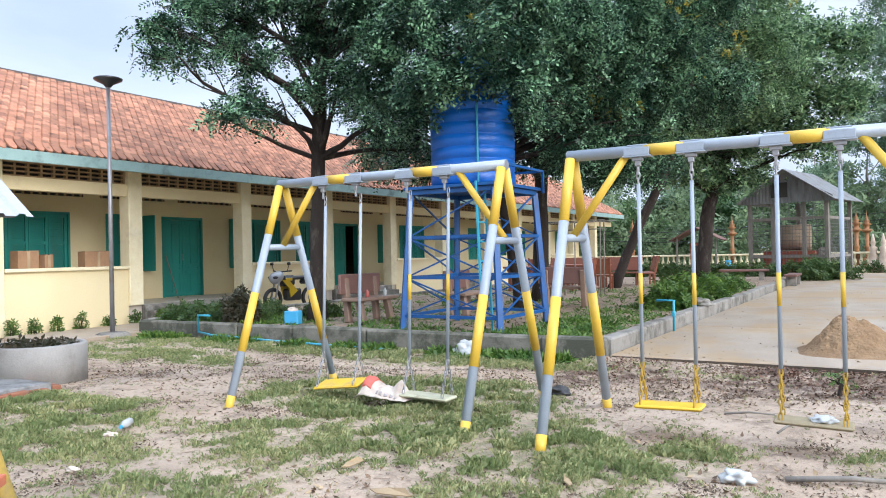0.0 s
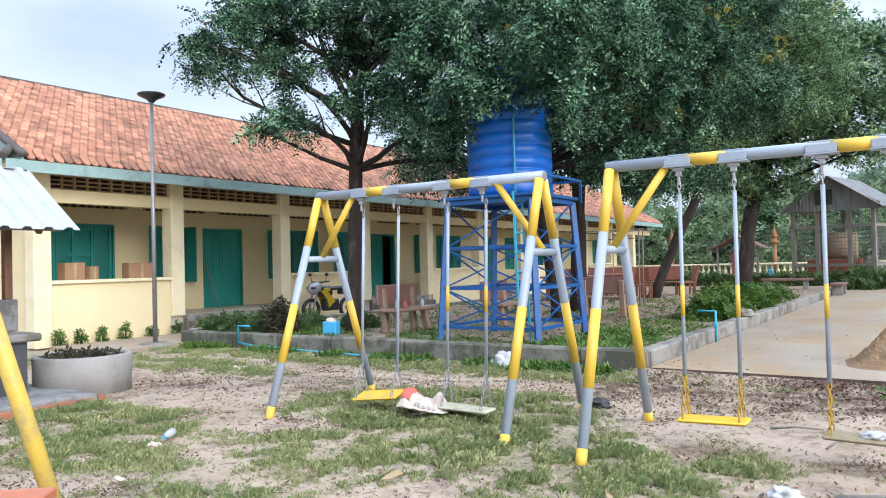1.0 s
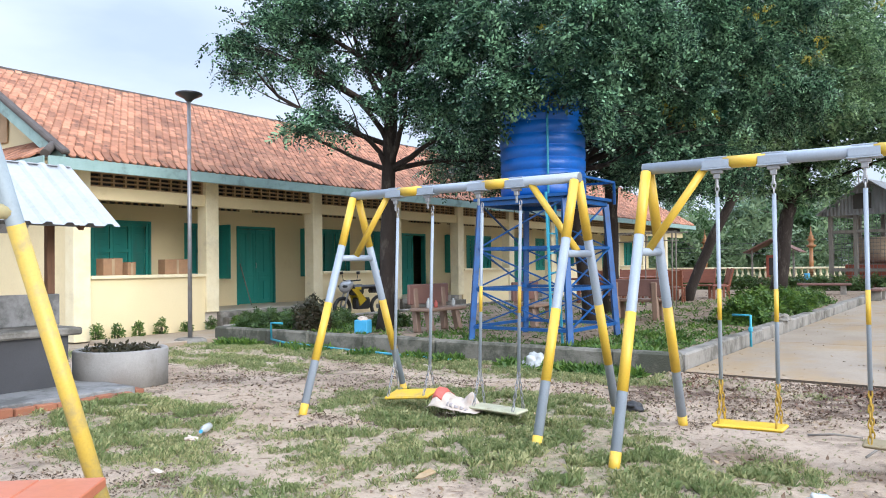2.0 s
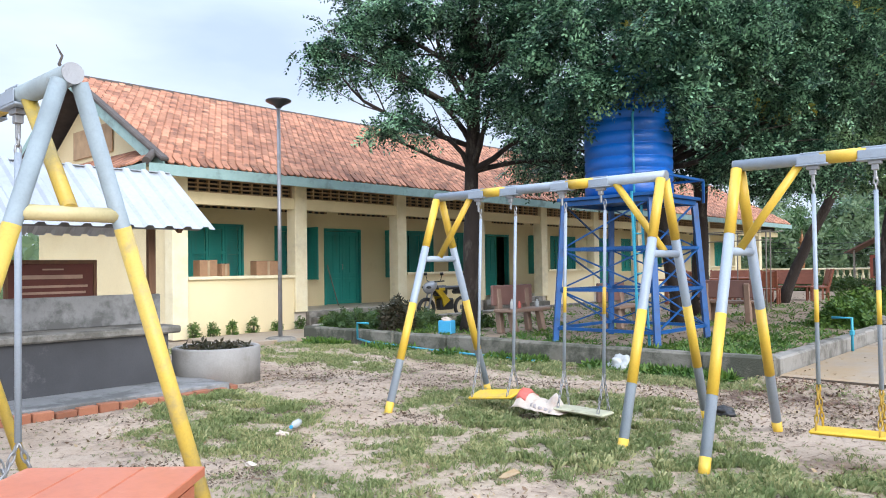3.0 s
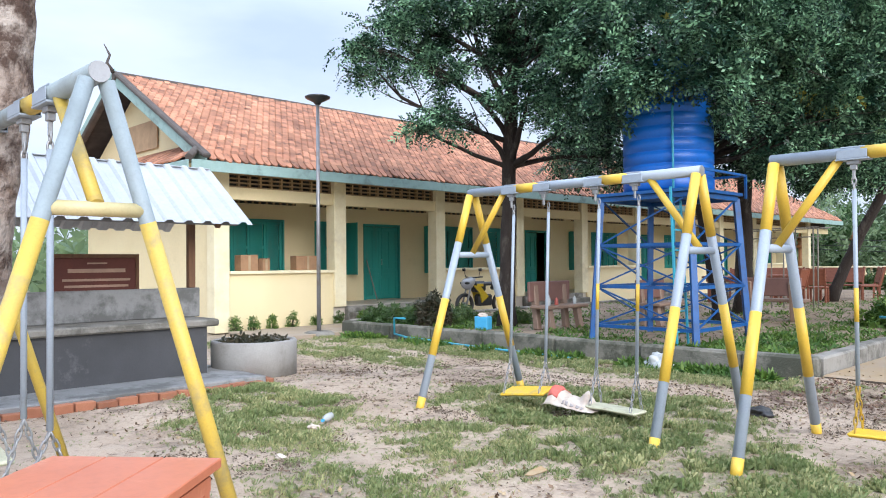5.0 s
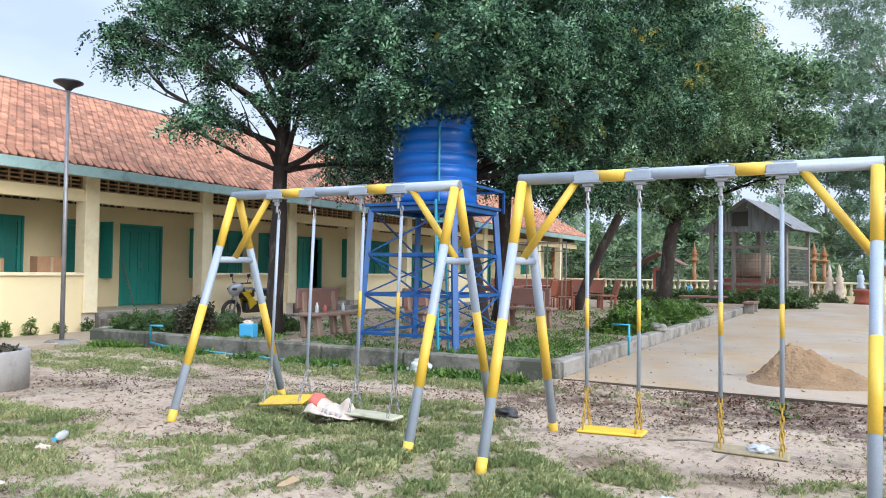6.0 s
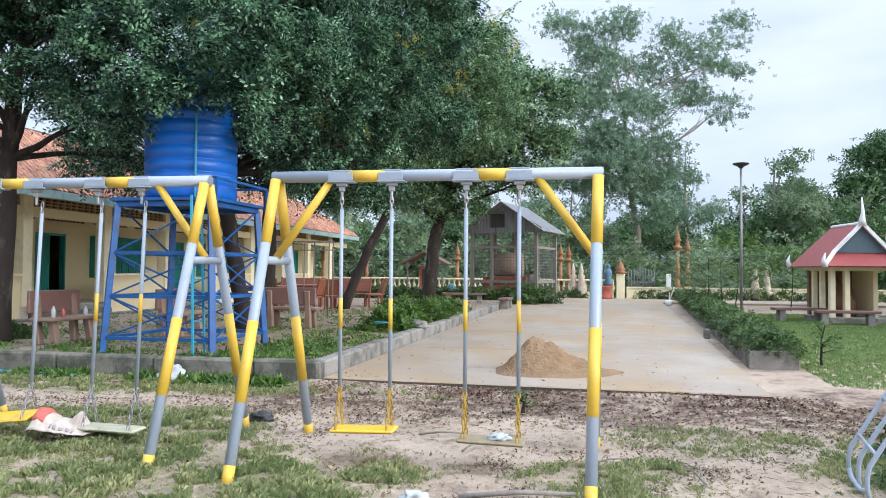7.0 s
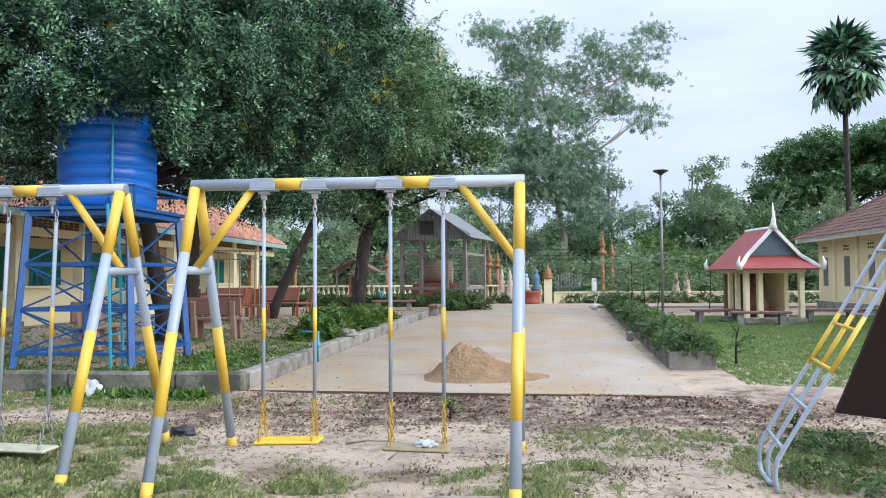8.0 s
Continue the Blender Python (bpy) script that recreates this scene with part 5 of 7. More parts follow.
def rough_tube(bm, pts, radii, seg=22, sub=9, amp=0.12):
    P, R = [], []
    for k in range(len(pts) - 1):
        for j in range(sub):
            u = j / sub
            P.append(Vector(pts[k]).lerp(Vector(pts[k + 1]), u))
            R.append(radii[k] + (radii[k + 1] - radii[k]) * u)
    P.append(Vector(pts[-1]))
    R.append(radii[-1])
    n0 = len(bm.verts)
    tube(bm, P, R, seg)
    bm.verts.ensure_lookup_table()
    for v in list(bm.verts)[n0:]:
        c = min(P, key=lambda p: (p - v.co).length)
        d = (v.co - c)
        k = noise.noise(v.co * 5) * amp + noise.noise(v.co * 14) * amp * 0.6
        v.co = c + d * (1 + k)


rough_tube(bm, [(0.0, 0.0, -0.1), (0.10, 0.08, 0.6), (0.22, 0.2, 1.4), (0.34, 0.3, 2.4), (0.40, 0.36, 3.3), (0.5, 0.5, 5.0)], [0.27, 0.235, 0.225, 0.21, 0.19, 0.13])
part("trunk", bm, BARK_PEEL, pt)
bm = bmesh.new()
rough_tube(bm, [(0.1, 0.08, 1.3), (0.12, 0.05, 1.8), (0.05, -0.06, 2.6), (0.03, -0.12, 3.3), (-0.2, -0.4, 5.0)], [0.20, 0.17, 0.155, 0.14, 0.09])
part("second_trunk", bm, BARK_PEEL, pt)
pp = crown_points([(0.9, 0.7, 4.2, 0.6), (-0.3, -0.2, 4.6, 0.9), (0.5, 0.2, 5.6, 1.3), (0.8, 0.9, 3.4, 0.18), (-0.1, 0.3, 3.0, 0.25), (-0.9, -0.5, 4.4, 0.8)], 40, 9, 0.16, 2.0)
scatter("crown", pp, np.full(len(pp), 0.16), TUFT, LEAF, pt, 10, 0.8)


# ---- wash counter under a zinc roof ----
plinth = thing("wash_platform", "low cement platform edged with clay bricks", "platform", pose(0, 0, 0), kind="structure")
part("slab", boxes((-10.6, 0.6, -0.1, -7.86, 5.0, 0.10), bevel=0.012), CEMENT, plinth)
brick_me = bpy.data.meshes.new("brick")
bm = boxes((-0.05, -0.10, -0.09, 0.05, 0.10, 0.035), bevel=0.008)
bm.to_mesh(brick_me)
bm.free()
brick_me.materials.append(BRICK)
rbk = random.Random(2)
for k in range(20):
    shared("brick", brick_me, plinth, pose(-7.80 + rbk.uniform(-.01, .01), 0.72 + k * 0.215, 0.03 + rbk.uniform(-.015, .02), rbk.uniform(-3, 3), 0, rbk.uniform(-5, 5)))
for k in range(6):
    shared("brick", brick_me, plinth, pose(-7.95 - k * 0.215, 5.06, 0.02 + rbk.uniform(-.02, .02), 0, 0, 90 + rbk.uniform(-6, 6)))

wash = thing("wash_counter", "rough grey cement wash counter with a low back wall", "counter", pose(0, 0, 0.10))
part("front_wall", boxes((-8.75, 1.2, 0, -8.62, 4.62, 0.58)), mat("dark_wet_cement", (0.065, 0.066, 0.072), (0.045, 0.046, 0.05), 0.7, scale=1.5, stain=(0.2, 0.2, 0.2), stain_scale=1.2, stain_at=0.64), wash)
part("end_wall", boxes((-9.5, 4.5, 0, -8.751, 4.62, 0.58)), CEMENT, wash)
part("counter_top", boxes((-9.5, 1.1, 0.58, -8.55, 4.76, 0.67), bevel=0.02), CONC, wash)
part("back_wall", boxes((-9.32, 1.15, 0.67, -9.16, 4.80, 1.05), bevel=0.012), CEMENT, wash)
shed = thing("zinc_roof", "white-grey corrugated zinc canopy on wooden posts", "roof", pose(0, 0, 0))
for y in (1.5, 4.72):
    part("post", boxes((-9.30, y - 0.045, 1.15, -9.21, y + 0.045, 2.50), bevel=0.006), WOOD, shed)
    bar("rafter", (-8.5, y, 1.93), (-9.55, y, 2.67), 0.06, WOOD, shed)
bar("purlin", (-8.55, 0.8, 1.97), (-8.55, 5.0, 1.97), 0.05, POLE, shed)
bar("purlin", (-9.4, 0.8, 2.58), (-9.4, 5.0, 2.58), 0.05, POLE, shed)
sv, sf = [], []
ys_ = []
y = 0.6
while y < 5.08:
    ys_ += [(y, 0), (y + 0.03, 0.035), (y + 0.09, 0.035), (y + 0.12, 0), (y + 0.20, 0.0)]
    y += 0.24
for y, h in ys_:
    for x, z in ((-8.36, 1.95), (-9.50, 2.76)):
        sv.append((x + h * 0.55, y, z + h * 0.8))
sf = [(2 * i, 2 * i + 1, 2 * i + 3, 2 * i + 2) for i in range(len(ys_) - 1)]
sheet = mesh_from("roof_sheet", sv, sf, ZINC, shed)
sol = sheet.modifiers.new("thickness", "SOLIDIFY")
sol.thickness = 0.004
part("ridge_flashing", boxes((-9.66, 0.6, 2.76, -9.46, 5.1, 2.775), bevel=0.004), ZINC, shed)
sv = [(2 * -9.56 - v[0], v[1], v[2]) for v in sv]
sheet = mesh_from("roof_sheet", sv, [f[::-1] for f in sf], ZINC, shed)
sol = sheet.modifiers.new("thickness", "SOLIDIFY")
sol.thickness = 0.004

board = thing("sign_board", "dark red wooden sign with rows of pale lettering", "sign", pose(-9.95, 3.76, 0.0, 0, 0, 0))
part("panel", boxes((0, -0.52, 0.55, 0.04, 0.50, 1.55), bevel=0.006), SIGN, board)
part("frame", boxes((0.0, -0.56, 0.5, 0.06, -0.52, 1.6), (0.0, 0.50, 0.5, 0.06, 0.54, 1.6), (0.0, -0.52, 1.55, 0.06, 0.50, 1.6), bevel=0.005), WOOD, board)
for k, (w, z, t) in enumerate(((0.25, 1.47, 0.02), (0.72, 1.36, 0.05), (0.85, 1.25, 0.03), (0.8, 1.17, 0.03))):
    part("lettering", boxes((0.04, -w / 2, z, 0.046, w / 2, z + t)), mat("pale_lettering", (0.5, 0.33, 0.24), None, 0.6) if "pale_lettering" not in bpy.data.materials else bpy.data.materials["pale_lettering"], board)
for y in (-0.45, 0.43):
    part("post", boxes((-0.05, y - 0.03, 0, -0.001, y + 0.03, 1.5)), WOOD, board)

ring = thing("ring_planter", "round grey concrete well ring planted with small seedlings", "planter", pose(-8.85, 5.42, 0))
bm = lathe(bmesh.new(), [(0.56, -0.05), (0.565, 0.42), (0.55, 0.44), (0.49, 0.44), (0.48, 0.36), (0.01, 0.36)], 36)
part("ring", bm, mat("pale_ring_concrete", (0.33, 0.32, 0.305), (0.25, 0.24, 0.225), 0.9, scale=2.5, grain=45, bump=0.3, stain=(0.20, 0.19, 0.17), stain_scale=2.2, stain_at=0.56), ring)
part("soil", lathe(bmesh.new(), [(0.475, 0.33), (0.475, 0.385), (0.2, 0.40), (0.01, 0.40)], 20), SOIL, ring)
r_ = np.random.RandomState(3)
for k in range(30):
    a_, q_ = 2.4 * k, 0.45 * math.sqrt((k + 0.5) / 30)
    c_ = np.array([q_ * math.cos(a_), q_ * math.sin(a_), 0.42])
    scatter("seedling", c_ + r_.normal(0, 0.03, (4, 3)) * [1, 1, 0.5], r_.uniform(0.06, 0.13, 4), TUFT, LEAF_DARK, ring, 40 + k, 0.5)

# orange table at the camera's side
tb = thing("table", "orange painted wooden table with worn paint", "table", pose(-2.32, 1.457, 0, 0, 0, 41.2))
for k in range(3):
    part("top_board", boxes((-0.64 + k * 0.2135, -1.35, 0.715, -0.64 + (k + 1) * 0.2135 - 0.003, 0, 0.75), bevel=0.004), ORANGE, tb)
part("side_panel", boxes((-0.06, -1.28, 0.12, -0.035, -0.06, 0.714)), ORANGE, tb)
part("side_panel", boxes((-0.60, -0.085, 0.12, -0.061, -0.06, 0.714)), ORANGE, tb)
for x in (-0.60, -0.08):
    for y in (-1.30, -0.09):
        part("leg", boxes((x, y, -0.02, x + 0.05, y + 0.05, 0.714), bevel=0.004), ORANGE, tb)
for z in (0.12, 0.65):
    part("rail", boxes((-0.034, -1.28, z, -0.02, -0.06, z + 0.05)), ORANGE, tb)


# ---- benches, tables and chairs under the trees ----
def stone_bench(at, group="terrazzo benches"):
    o = thing("bench", "brown terrazzo bench with a back on splayed legs", "bench", at, group)
    part("seat", boxes((-0.2, -0.6, 0.38, 0.22, 0.6, 0.44), bevel=0.015), STONE_TAN, o)
    part("backrest", boxes((-0.26, -0.6, 0.50, -0.20, 0.6, 0.86), bevel=0.015), STONE_RED, o)
    for y in (-0.42, 0.42):
        bm = bmesh.new()
        box(bm, -0.05, -0.06, 0, 0.07, 0.06, 0.39, 0.015, m=Matrix.Translation((0.14, y, 0)) @ Matrix.Rotation(radians(-12), 4, "Y"))
        part("front_leg", bm, STONE_TAN, o)
        bm = bmesh.new()
        box(bm, -0.06, -0.06, 0, 0.05, 0.06, 0.80, 0.015, m=Matrix.Translation((-0.16, y, 0)) @ Matrix.Rotation(radians(-6), 4, "Y"))
        part("back_leg", bm, STONE_TAN, o)
    return o


bn = stone_bench(pose(-8.05, 11.15, 0.24))
copy_thing(bn, pose(-7.05, 13.0, 0.24, 0, 0, 6))
copy_thing(bn, pose(-5.9, 15.4, 0.24, 0, 0, 90))
for x, y, h, c, lab in ((-7.98, 10.75, 0.18, FILM, "clear plastic water bottle on the bench"), (-7.93, 11.45, 0.15, FILM, "clear plastic cup on the terrazzo bench"), (-8.0, 11.0, 0.13, RED, "red plastic cup on the terrazzo bench")):
    o = thing("bottle" if h > 0.16 else "cup", lab, "drink", pose(x, y, 0.24 + 0.44), "drinks left on the bench")
    part("body", lathe(bmesh.new(), [(0.03, 0), (0.035, 0.01), (0.035, h * 0.65), (0.015, h * 0.85), (0.014, h)], 12), c, o)


def wood_table(at):
    o = thing("table", "long reddish wooden table under the trees", "table", at, "outdoor tables")
    part("tabletop", boxes((-0.8, -0.4, 0.70, 0.8, 0.4, 0.76), bevel=0.01), WOOD_R, o)
    part("apron", boxes((-0.7, -0.32, 0.60, 0.7, -0.29, 0.70), (-0.7, 0.29, 0.60, 0.7, 0.32, 0.70)), WOOD_R, o)
    for x in (-0.62, 0.62):
        part("trestle", boxes((x - 0.05, -0.3, 0, x + 0.05, -0.2, 0.70), (x - 0.05, 0.2, 0, x + 0.05, 0.3, 0.70), (x - 0.04, -0.2, 0.3, x + 0.04, 0.2, 0.36), bevel=0.008), WOOD_R, o)
    return o


def wood_chair(at, w=0.5, label="reddish wooden chair with a leaning panelled back"):
    o = thing("chair" if w < 0.8 else "settle", label, "chair" if w < 0.8 else "bench", at, "seats round the outdoor tables")
    part("seat", boxes((-w / 2, -0.25, 0.40, w / 2, 0.25, 0.45), bevel=0.01), WOOD_R, o)
    bm = bmesh.new()
    box(bm, -w / 2 + 0.04, -0.02, 0.05, w / 2 - 0.04, 0.02, 0.52, 0.006, m=Matrix.Translation((0, 0.24, 0.45)) @ Matrix.Rotation(radians(-14), 4, "X"))
    part("back_panel", bm, WOOD_R, o)
    for x in (-w / 2, w / 2 - 0.05):
        bm = bmesh.new()
        box(bm, x, -0.03, 0, x + 0.05, 0.03, 0.56, 0.006, m=Matrix.Translation((0, 0.24, 0.44)) @ Matrix.Rotation(radians(-14), 4, "X"))
        part("back_post", bm, WOOD_R, o)
        part("back_leg", boxes((x, 0.19, 0, x + 0.05, 0.25, 0.40), bevel=0.006), WOOD_R, o)
        part("front_leg", boxes((x, -0.24, 0, x + 0.05, -0.18, 0.40), bevel=0.006), WOOD_R, o)
    return o


wt = wood_table(pose(-8.55, 23.6, 0.24, 0, 0, 8))
copy_thing(wt, pose(-9.4, 21.3, 0.24, 0, 0, 4))
ch = wood_chair(pose(-6.8, 24.6, 0.24, 0, 0, -70))
for x, y, a in ((-7.15, 25.6, -60), (-9.9, 22.5, 10), (-7.6, 22.7, 190), (-8.7, 20.6, 185), (-7.9, 21.6, -95)):
    copy_thing(ch, pose(x, y, 0.24, 0, 0, a))
st = wood_chair(pose(-8.0, 25.3, 0.24, 0, 0, -4), 1.5, "long reddish wooden settle with a panelled back")
copy_thing(st, pose(-9.6, 24.9, 0.24, 0, 0, 8))
rack = thing("pole_rack", "thin bare rack of weathered bamboo poles", "rack", pose(-6.95, 19.2, 0.24))
for x, y in ((-0.55, 0), (0.0, 0.1), (0.35, 0.6), (-0.6, 0.9), (0.45, 0)):
    part("post", tubes(([(x, y, -0.05), (x + 0.02, y, 2.0)], 0.018), seg=6), WOOD_G, rack)
for z, y in ((1.98, 0.0), (1.75, 0.12), (1.98, 0.85)):
    part("rail", tubes(([(-1.5, y, z), (0.6, y, z + 0.02)], 0.016), seg=6), WOOD_G, rack)

# motorbike parked by the veranda
mb = thing("motorbike", "yellow and black motorbike parked by the veranda", "motorbike", pose(-13.35, 14.9, 0.06, 0, 0, -98))
for x in (-0.62, 0.62):
    wh = part("wheel", boxes((x - 0.06, -0.05, 0.24, x + 0.06, 0.05, 0.36), bevel=0.02), STEEL, mb)
    bm = bmesh.new()
    lp = [(x + 0.25 * math.cos(a), 0, 0.30 + 0.25 * math.sin(a)) for a in (2 * math.pi * k / 20 for k in range(21))]
    tube(bm, lp, 0.05, 8, cap=False)
    part("tyre", bm, BLACK, wh)
part("engine", boxes((-0.25, -0.12, 0.25, 0.22, 0.12, 0.55), bevel=0.04), BLACK, mb)
fa = bmesh.new()
slab_poly_pts = ((0.44, 0.80), (0.22, 0.78), (-0.06, 0.50), (0.16, 0.34), (0.22, 0.58))
for s_ in (-1, 1):
    fv_ = [fa.verts.new((x, s_ * 0.13, z)) for x, z in slab_poly_pts] + [fa.verts.new((x, s_ * 0.17, z)) for x, z in slab_poly_pts]
    fa.faces.new(fv_[:5])
    fa.faces.new(fv_[5:])
    for i in range(5):
        fa.faces.new((fv_[i], fv_[(i + 1) % 5], fv_[5 + (i + 1) % 5], fv_[5 + i]))
bmesh.ops.recalc_face_normals(fa, faces=fa.faces)
part("fairing", fa, BIKE_Y, mb, "yellow fairing")
part("fuel_tank", boxes((-0.05, -0.13, 0.62, 0.36, 0.13, 0.90), bevel=0.06), BLACK, mb)
part("tail", boxes((-0.78, -0.09, 0.66, -0.30, 0.09, 0.78), bevel=0.04), BLACK, mb)
part("saddle", boxes((-0.65, -0.12, 0.78, 0.12, 0.12, 0.88), bevel=0.04), BLACK, mb)
part("fork", tubes(([(0.62, -0.09, 0.30), (0.40, -0.09, 1.0)], 0.025), ([(0.62, 0.09, 0.30), (0.40, 0.09, 1.0)], 0.025), seg=8), STEEL, mb)
part("handlebar", tubes(([(0.30, -0.36, 1.02), (0.40, -0.12, 1.0), (0.40, 0.12, 1.0), (0.30, 0.36, 1.02)], 0.018), seg=8), BLACK, mb)
nose = bmesh.new()
bmesh.ops.create_icosphere(nose, subdivisions=3, radius=1.0)
for v in nose.verts:
    v.co = Vector((0.50 + 0.22 * v.co.x, 0.17 * v.co.y * (1 - 0.35 * max(0.0, v.co.x)), 0.84 + 0.16 * v.co.z + 0.10 * max(0.0, -v.co.x)))
part("nose_cowl", nose, mat("silver_bike_paint", (0.42, 0.43, 0.45), (0.34, 0.35, 0.37), 0.3, 0.3), mb, "silver nose cowl", smooth=True)
for s_ in (-1, 1):
    lamp_ = bmesh.new()
    bmesh.ops.create_icosphere(lamp_, subdivisions=2, radius=1.0)
    for v in lamp_.verts:
        v.co = Vector((0.60 + 0.08 * v.co.x, s_ * 0.10 + 0.06 * v.co.y, 0.86 + 0.04 * v.co.z))
    part("headlight", lamp_, BLACK, mb, smooth=True)
part("tank_stripe", boxes((0.06, -0.138, 0.74, 0.32, 0.138, 0.86), bevel=0.03), BIKE_Y, mb, "yellow tank side")
for s in (-1, 1):
    part("mirror", tubes(([(0.36, s * 0.28, 1.03), (0.36, s * 0.34, 1.20)], 0.008), ([(0.36, s * 0.34, 1.17), (0.37, s * 0.34, 1.24)], 0.045), seg=8), BLACK, mb)

bin_ = thing("bucket", "light blue plastic tub full of rubbish", "tub", pose(-9.0, 10.15, 0.24, 0, 0, 15))
part("tub", boxes((-0.13, -0.1, 0, 0.13, 0.1, 0.24), bevel=0.015), BIN_BLUE, bin_)
bm = bmesh.new()
bmesh.ops.create_icosphere(bm, subdivisions=3, radius=0.09)
for v in bm.verts:
    v.co *= 1 + 0.35 * noise.noise(v.co * 14)
    v.co.z = v.co.z * 0.6 + 0.25
part("rubbish", bm, BAGW, bin_, smooth=False)


# ---- shrubs and bed plants ----
def leaf_clump(name, label, pts, sizes, material, seed, category, template=TUFT, tilt=0.6, base=None, stems=True, kind=""):
    base = base or Vector(pts.mean(0) * [1, 1, 0] + [0, 0, pts[:, 2].min()])
    o = thing(name, label, category, Matrix.Translation(base), kind=kind)
    scatter("leaves", pts - np.array(base), sizes, template, material, o, seed, tilt)
    if stems:
        r = random.Random(seed)
        bm = bmesh.new()
        for k in range(7):
            q = Vector(pts[r.randrange(len(pts))]) - base
            limb(bm, (q.x * 0.3, q.y * 0.3, -0.05), q, 0.012, 0.004, r, 0.1, 3, 5)
        part("stems", bm, BARK, o)
    return o


def mound(cx, cy, z0, rx, ry, h, n, seed):
    r = np.random.RandomState(seed)
    d = r.normal(size=(n, 3))
    d /= np.linalg.norm(d, axis=1)[:, None]
    d[:, 2] = np.abs(d[:, 2])
    d *= (r.uniform(0.5, 1.0, n) ** 0.5)[:, None] * (1 + 0.25 * np.sin(d[:, :1] * 7 + seed) * np.cos(d[:, 1:2] * 6))
    return d * [rx, ry, h] + [cx, cy, z0]


rs_ = np.random.RandomState(17)
for k, (x, y, rx, h) in enumerate(((-11.9, 10.1, 0.35, 0.32), (-11.3, 10.05, 0.40, 0.36), (-10.7, 10.15, 0.38, 0.30), (-10.1, 10.25, 0.35, 0.34), (-11.6, 10.9, 0.45, 0.3), (-10.8, 11.3, 0.5, 0.32), (-9.6, 11.6, 0.4, 0.3))):
    leaf_clump("shrub", "low dark green shrub in the raised bed", mound(x, y, 0.24, rx, rx, h, 420, k), rs_.uniform(0.05, 0.10, 420), LEAF_HEDGE, k, "shrub")
leaf_clump("shrub", "dark reddish croton bush by the kerb", mound(-10.05, 9.95, 0.24, 0.36, 0.32, 0.62, 520, 40), rs_.uniform(0.07, 0.13, 520), LEAF_DARK, 41, "shrub")
for k, (x, y) in enumerate(((-13.7, 8.45), (-13.75, 8.95), (-13.8, 9.5), (-13.75, 10.1), (-13.8, 10.8), (-13.6, 11.3), (-13.85, 8.1))):
    leaf_clump("seedling", "young green plant at the foot of the veranda wall", mound(x - 0.35, y, 0.03, 0.13, 0.13, rs_.uniform(0.22, 0.42), 60, 50 + k), rs_.uniform(0.06, 0.10, 60), LEAF_BED, 60 + k, "plant")
for k, (x, y, rx, h, c) in enumerate(((-3.75, 15.2, 0.5, 0.5, LEAF_BED), (-3.8, 16.3, 0.55, 0.62, LEAF_BED), (-3.9, 17.4, 0.5, 0.5, LEAF_HEDGE), (-3.8, 18.5, 0.55, 0.55, LEAF_BED), (-3.9, 19.9, 0.6, 0.5, LEAF_BED), (-4.0, 21.4, 0.6, 0.45, LEAF_HEDGE), (-4.0, 23.2, 0.6, 0.4, LEAF_BED))):
    leaf_clump("bush", "leafy green bush along the bed kerb", mound(x, y, 0.24, rx, rx, h, 480, 80 + k), rs_.uniform(0.08, 0.15, 480), c, 90 + k, "bush")
# hedge at the head of the bed
hp = []
for k in range(26):
    hp.append(mound(-14.5 + k * 0.52, 33.9 + 0.1 * math.sin(k * 2.1), 0.1, 0.5, 0.45, 0.72, 130, 200 + k))
for k in range(10):
    hp.append(mound(-2.6 + 0.25 * math.sin(k * 3), 32.8 + k * 0.5, 0.05, 0.6, 0.5, 0.85, 130, 300 + k))
hp = np.concatenate(hp)
leaf_clump("hedge", "dark clipped hedge across the end of the bed", hp, rs_.uniform(0.12, 0.22, len(hp)), LEAF_HEDGE, 99, "hedge", stems=False, kind="stuff")
hp = np.concatenate([mound(x, 43.2, 0, 0.9, 0.4, 0.6, 130, int(400 + x)) for x in np.arange(-40, 30, 1.4) if not 0 < x < 2])
leaf_clump("hedge", "dark low hedge along the boundary wall", hp, rs_.uniform(0.15, 0.25, len(hp)), LEAF_HEDGE, 98, "hedge", stems=False, kind="stuff")
# planter with a hedge along the drive
hx = lambda y: 3.12 + 0.066 * (y - 12.8)
tr_ = thing("hedge_planter", "low concrete planter along the drive with a trimmed hedge", "hedge", pose(0, 0, 0))
bm = bmesh.new()
for a, b in ((12.75, 21.0), (21.05, 30.0), (30.05, 39.5)):
    vs = []
    for y in (a, b):
        for z in (-0.05, 0.26):
            for s in (-0.36, 0.36):
                vs.append(bm.verts.new((hx(y) + s, y, z)))
    for f in ((0, 2, 3, 1), (4, 5, 7, 6), (0, 4, 6, 2), (1, 3, 7, 5), (2, 6, 7, 3)):
        bm.faces.new([vs[i] for i in f])
part("planter", bm, CONC, tr_)
hp = np.concatenate([mound(hx(y) + 0.06 * math.sin(y * 3), y, 0.2, 0.42, 0.5, 0.40 + 0.06 * math.sin(y * 1.7), 330 if y < 22 else 170, int(500 + y * 3)) for y in np.arange(13.05, 39.5, 0.45)])
scatter("hedge_leaves", hp, np.where(hp[:, 1] < 22, 0.085, 0.16) * rs_.uniform(0.7, 1.3, len(hp)), TUFT, LEAF_HEDGE, tr_, 77, 0.6)


